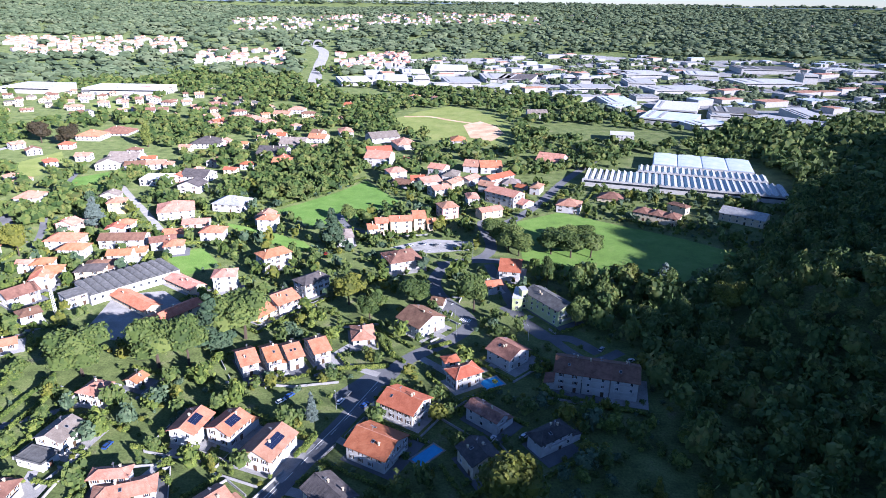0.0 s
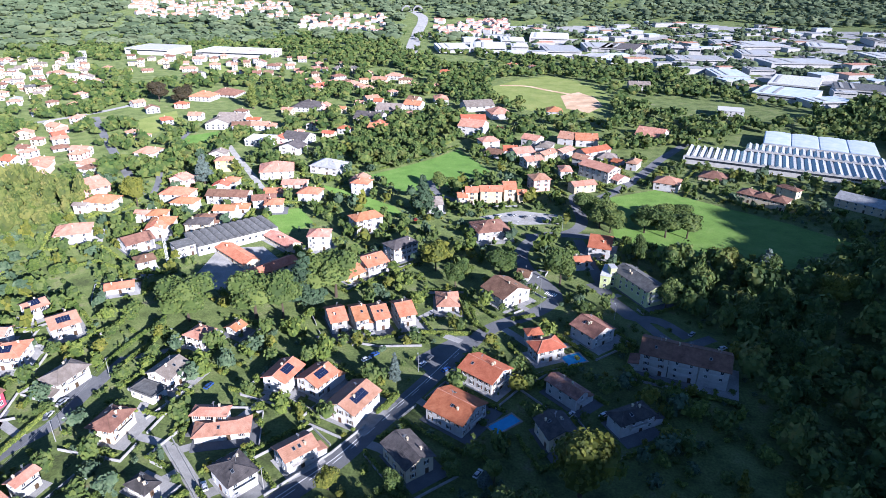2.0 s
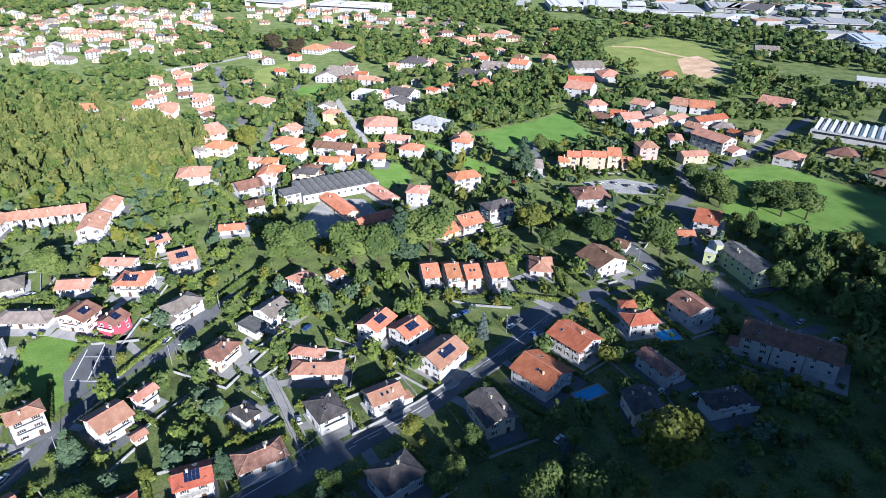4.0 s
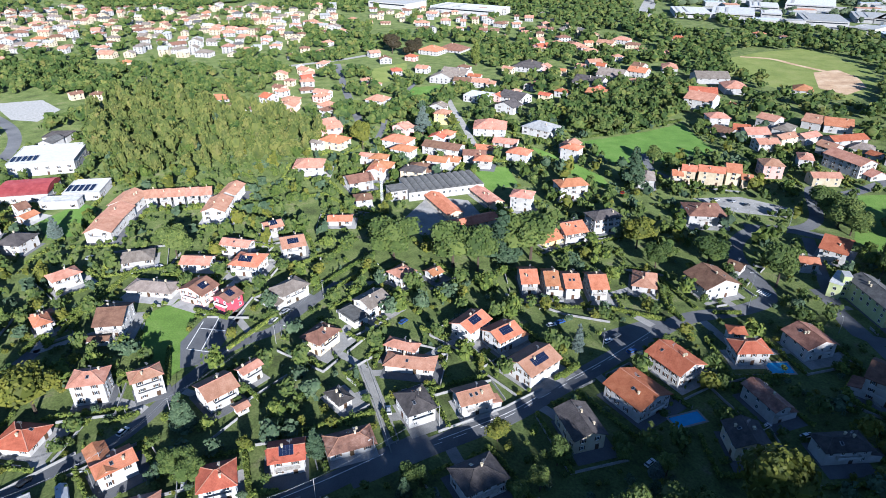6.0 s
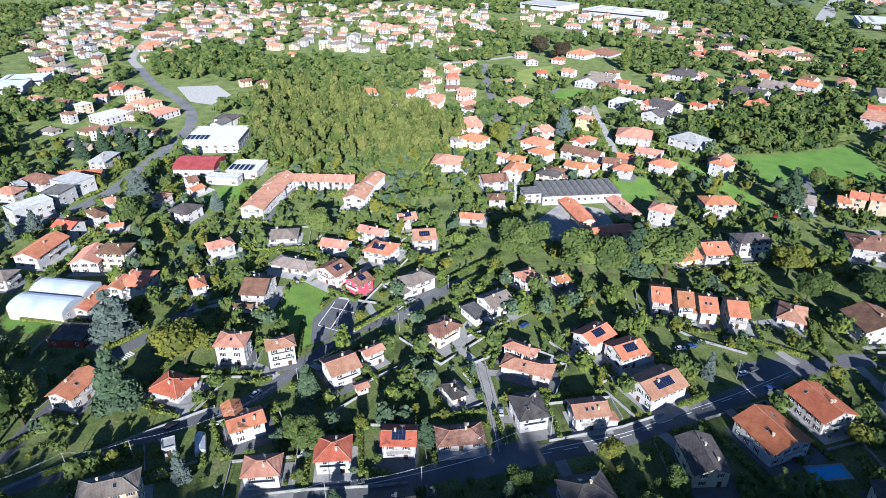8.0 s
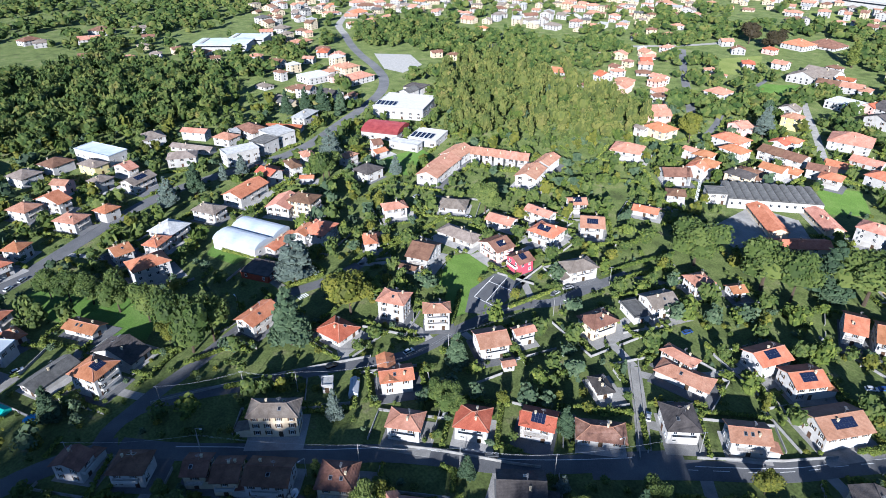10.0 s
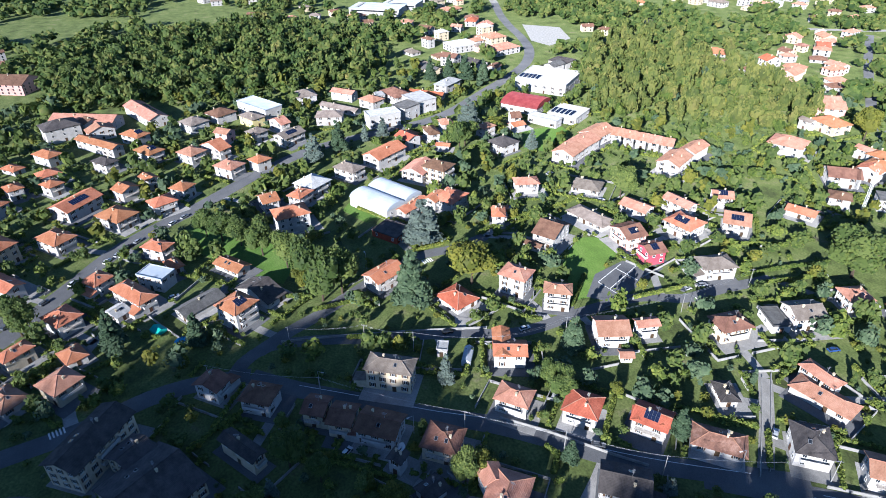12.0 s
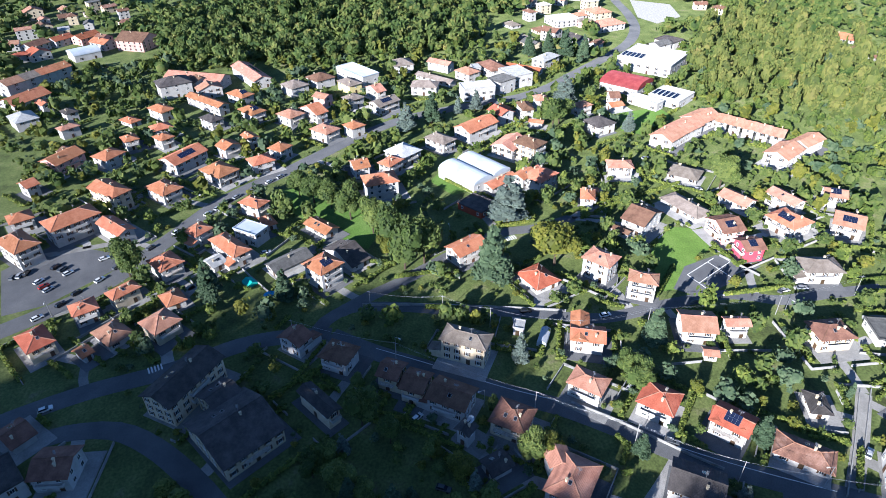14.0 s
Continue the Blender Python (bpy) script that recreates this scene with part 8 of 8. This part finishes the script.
# ---- low garden walls along the streets ----
def low_wall(points, tall, label):
    v, f = [], []
    for (x0, y0), (x1, y1) in zip(points, points[1:]):
        d = Vector((x1 - x0, y1 - y0)).normalized()
        n = Vector((-d.y, d.x)) * 0.13
        k = len(v)
        for px, py in ((x0 - n.x, y0 - n.y), (x1 - n.x, y1 - n.y), (x1 + n.x, y1 + n.y), (x0 + n.x, y0 + n.y)):
            v.append((px, py, -0.4))
        v += [(px, py, tall) for px, py, _ in v[k:k + 4]]
        f += [(k + 4, k + 5, k + 6, k + 7), (k, k + 1, k + 5, k + 4), (k + 1, k + 2, k + 6, k + 5), (k + 2, k + 3, k + 7, k + 6), (k + 3, k, k + 4, k + 7)]
    tagged(new("garden_wall", mesh_of("garden_wall", v, f, [CONCRETE])), label, "garden wall", kind="structure")


for line in (
    [(-159.3, 46.9), (-165.3, 40.2), (-173.4, 32.2), (-181.2, 24.3), (-189.8, 14.2)],
    [(-177.3, 106.9), (-158.9, 89.6), (-146.4, 77.8)],
    [(-176.7, 102.4), (-161.0, 88.2), (-145.9, 73.9)],
    [(-137.1, 88.5), (-122.8, 109.0), (-114.9, 124.4)],
    [(-248.8, -45.5), (-244.0, -20.8), (-236.9, 7.4), (-231.4, 27.1)],
    [(-227.2, 73.6), (-229.9, 100.3)],
    [(-239.9, 99.4), (-247.2, 121.4)],
    [(-181.3, 98.2), (-177.5, 110.8)],
    [(-109.6, 346.7), (-76.4, 351.9)],
    [(-113.4, 344.0), (-70.4, 352.9)],
    [(-194.3, 82.7), (-193.9, 95.8)],
    [(-150.8, 175.7), (-122.3, 173.0), (-104.5, 176.5)],
    [(-199.0, 51.4), (-198.3, 62.0)],
    [(-252.7, 100.0), (-237.2, 107.9)],
    [(-133.6, 172.0), (-128.5, 184.5)],
    [(-9.8, 183.2), (-15.0, 174.0), (-10.0, 170.2)],
):
    low_wall(line, 1.0, "low pale concrete garden wall")


# ---- odd things in the gardens ----
SHEET = mat("white_sheeting", [(0.48, 0.50, 0.52), (0.60, 0.62, 0.64)], 0.6, 0.6)
canopy = new("sheeted_store", mesh_of("sheeted_store", [(-1.6, -4, 0), (1.6, -4, 0), (1.6, 4, 0), (-1.6, 4, 0), (-1.6, -4, 1.9), (1.6, -4, 1.9), (1.6, 4, 1.9), (-1.6, 4, 1.9), (0, -4, 2.9), (0, 4, 2.9)], [(0, 1, 5, 8, 4), (2, 3, 7, 9, 6), (1, 2, 6, 5), (3, 0, 4, 7), (4, 8, 9, 7), (5, 6, 9, 8)], [SHEET]))
canopy.matrix_basis = pose(-218.7, 14.6, 0, 0, 0, 60)
tagged(canopy, "garden store covered with white plastic sheeting", "store")
dish = new("satellite_dish", None)
dish.matrix_basis = pose(-183.1, -18.9, 6.7, 0, 0, 20)
tagged(dish, "large white satellite dish on a flat roof", "satellite dish")
bm = bmesh.new()
bmesh.ops.create_uvsphere(bm, u_segments=20, v_segments=10, radius=1.5)
bmesh.ops.delete(bm, geom=[q for q in bm.verts if q.co.z > -0.5], context="VERTS")
bmesh.ops.translate(bm, verts=bm.verts[:], vec=(0, 0, 1.9))
bmesh.ops.rotate(bm, verts=bm.verts[:], cent=(0, 0, 1), matrix=Matrix.Rotation(radians(40), 3, "X"))
me = bpy.data.meshes.new("reflector")
bm.to_mesh(me)
bm.free()
me.materials.append(SHEET)
part("reflector", me, dish)
v, f = [], []
box_into(v, f, -0.1, -0.1, -0.3, 0.1, 0.1, 0.9)
part("stand", mesh_of("stand", v, f, [METAL]), dish)

# ---- far towns ----
def far_town(outline, count, seed):
    """Houses of a town too far to tell apart, as one mesh."""
    rng = random.Random(seed)
    v, f, mi = [], [], []
    xs, ys = [p[0] for p in outline], [p[1] for p in outline]
    tries = 0
    while count and tries < 20000:
        tries += 1
        x, y = rng.uniform(min(xs), max(xs)), rng.uniform(min(ys), max(ys))
        if not inside(x, y, outline):
            continue
        count -= 1
        a, w, d, h = rng.uniform(0, 3.14), rng.uniform(10, 18), rng.uniform(8, 12), rng.uniform(6, 9.5)
        z = ground_z(x, y) - 1
        c, s, k = math.cos(a), math.sin(a), len(v)
        for px, py, pz in ((-w, -d, 0), (w, -d, 0), (w, d, 0), (-w, d, 0), (-w, -d, h), (w, -d, h), (w, d, h), (-w, d, h), (-w, 0, h + 2.6), (w, 0, h + 2.6)):
            v.append((x + (px * c - py * s) / 2, y + (px * s + py * c) / 2, z + pz))
        f += [(k, k + 1, k + 5, k + 4), (k + 1, k + 2, k + 6, k + 9, k + 5), (k + 2, k + 3, k + 7, k + 6), (k + 3, k, k + 4, k + 8, k + 7), (k + 4, k + 5, k + 9, k + 8), (k + 6, k + 7, k + 8, k + 9)]
        mi += [0, 0, 0, 0, 1, 1]
    tagged(new("far_town", mesh_of("far_town", v, f, [WALLS["W"], ROOFS["T"]], mi)), "far town of pale houses with reddish roofs", "town", kind="stuff")


far_town([(-1097, 1489), (-699, 1577), (-853, 1987), (-1354, 1888)], 240, 1)
far_town([(-619, 1395), (-403, 1442), (-489, 1703), (-690, 1672)], 85, 2)
far_town([(-305, 1399), (-130, 1460), (-154, 1667), (-332, 1662)], 80, 3)
far_town([(-781, 2147), (-339, 2227), (-461, 3249), (-1013, 3038)], 150, 4)
far_town([(-352, 2519), (346, 2630), (431, 3209), (-356, 3341)], 190, 5)
far_town([(367, 2773), (1634, 2489), (2335, 3564), (475, 3310)], 40, 6)

def estate(outline, count, seed):
    """Sheds and halls of the estate that cannot be counted from so far, as one mesh."""
    rng = random.Random(seed)
    v, f, mi, spots = [], [], [], []
    xs, ys = [p[0] for p in outline], [p[1] for p in outline]
    for tries in range(16000):
        r, a = rng.uniform(700, 2600), rng.uniform(-0.2, 0.66)
        x, y = -64 + r * math.sin(a), -42 + r * math.cos(a)
        w, d, h = rng.uniform(14, 52), rng.uniform(12, 30), rng.uniform(4.5, 9)
        if len(spots) == count or not inside(x, y, outline) or not free(x, y, w * 0.4) or any((x - a) ** 2 + (y - b) ** 2 < (r + w * 0.5) ** 2 for a, b, r in spots):
            continue
        spots.append((x, y, w * 0.5))
        c, s, z = math.cos(0.35), math.sin(0.35), ground_z(x, y)
        for x0, x1, z0, z1, m in ((w / 2, d / 2, -1, h, 0), (w / 2 + 0.3, d / 2 + 0.3, h, h + 0.5, rng.choice((1, 1, 2, 3)))):
            q, g = [], []
            box_into(q, g, -x0, -x1, z0, x0, x1, z1)
            k = len(v)
            v += [(x + px * c - py * s, y + px * s + py * c, z + pz) for px, py, pz in q]
            f += [tuple(k + i for i in face) for face in g]
            mi += [m] * len(g)
    tagged(new("estate_shed", mesh_of("estate_shed", v, f, [WALLS["W"], ROOFS["G"], ROOFS["B"], ROOFS["T"]], mi)), "close-set white and grey sheds of an industrial estate", "sheds", kind="stuff")


estate([(-257.7, 1248.0), (-93.8, 1620.1), (278.3, 1742.5), (702.5, 1639.3), (996.4, 1484.7), (580.1, 861.6), (357.4, 854.6), (175.6, 841.0), (160.5, 1003.8), (55.6, 1076.4), (-147.4, 1133.9)], 110, 9)
def yard_sheet(outline, step, lift):
    """Asphalt between the sheds, following the ground."""
    xs, ys = [p[0] for p in outline], [p[1] for p in outline]
    ids, v, f = {}, [], []
    for i in range(int((max(xs) - min(xs)) / step)):
        for j in range(int((max(ys) - min(ys)) / step)):
            x, y = min(xs) + i * step, min(ys) + j * step
            if inside(x + step / 2, y + step / 2, outline) and noise.noise((x / 90, y / 90, 4.0)) > 0.0:
                quad = []
                for a, b in ((i, j), (i + 1, j), (i + 1, j + 1), (i, j + 1)):
                    if (a, b) not in ids:
                        ids[(a, b)] = len(v)
                        px, py = min(xs) + a * step, min(ys) + b * step
                        v.append((px, py, ground_z(px, py) + lift))
                    quad.append(ids[(a, b)])
                f.append(tuple(quad))
    tagged(new("yard", mesh_of("yard", v, f, [PAVING])), "wide grey asphalt and concrete yards of an industrial estate", "yard", kind="structure")


rows = []
rng = random.Random(55)
ESTATE = [(-257.7, 1248.0), (-93.8, 1620.1), (278.3, 1742.5), (702.5, 1639.3), (996.4, 1484.7), (580.1, 861.6), (357.4, 854.6), (175.6, 841.0), (160.5, 1003.8), (55.6, 1076.4), (-147.4, 1133.9)]
yard_sheet(ESTATE, 16, 0.35)
while len(rows) < 1150:
    r, a = rng.uniform(700, 2600), rng.uniform(-0.2, 0.66)
    x, y = -64 + r * math.sin(a), -42 + r * math.cos(a)
    if inside(x, y, ESTATE) and free(x, y, 3) and noise.noise((x / 70, y / 70, 1.0)) > 0.0:
        rows.append((x, y, rng.uniform(7, 14), rng.uniform(8, 14)))
woodland("estate_planting", rows, 9, 0.14, HAZY_FOREST, "trees along the yards of the estate", 56, ragged=0.3, full=1.2)

# twin tunnel mouths at the end of the carriageway
for q in [(-450, 1837), (-418, 1840)]:
    m = new("tunnel_portal", None)
    m.matrix_basis = pose(q[0], q[1], ground_z(*q), 0, 0, 10)
    tagged(m, "pale concrete tunnel mouth under a wooded hill", "tunnel")
    v, f = [], []
    for i in range(13):
        a = math.pi * i / 12
        for rad in (11.0, 15.0):
            for e in (-8, 8):
                v.append((rad * math.cos(a), e, rad * math.sin(a)))
    for i in range(12):
        k = 4 * i
        f += [(k, k + 4, k + 6, k + 2), (k + 2, k + 6, k + 7, k + 3), (k + 1, k + 3, k + 7, k + 5), (k, k + 1, k + 5, k + 4)]
    part("arch", mesh_of("arch", v, f, [CONCRETE]), m)
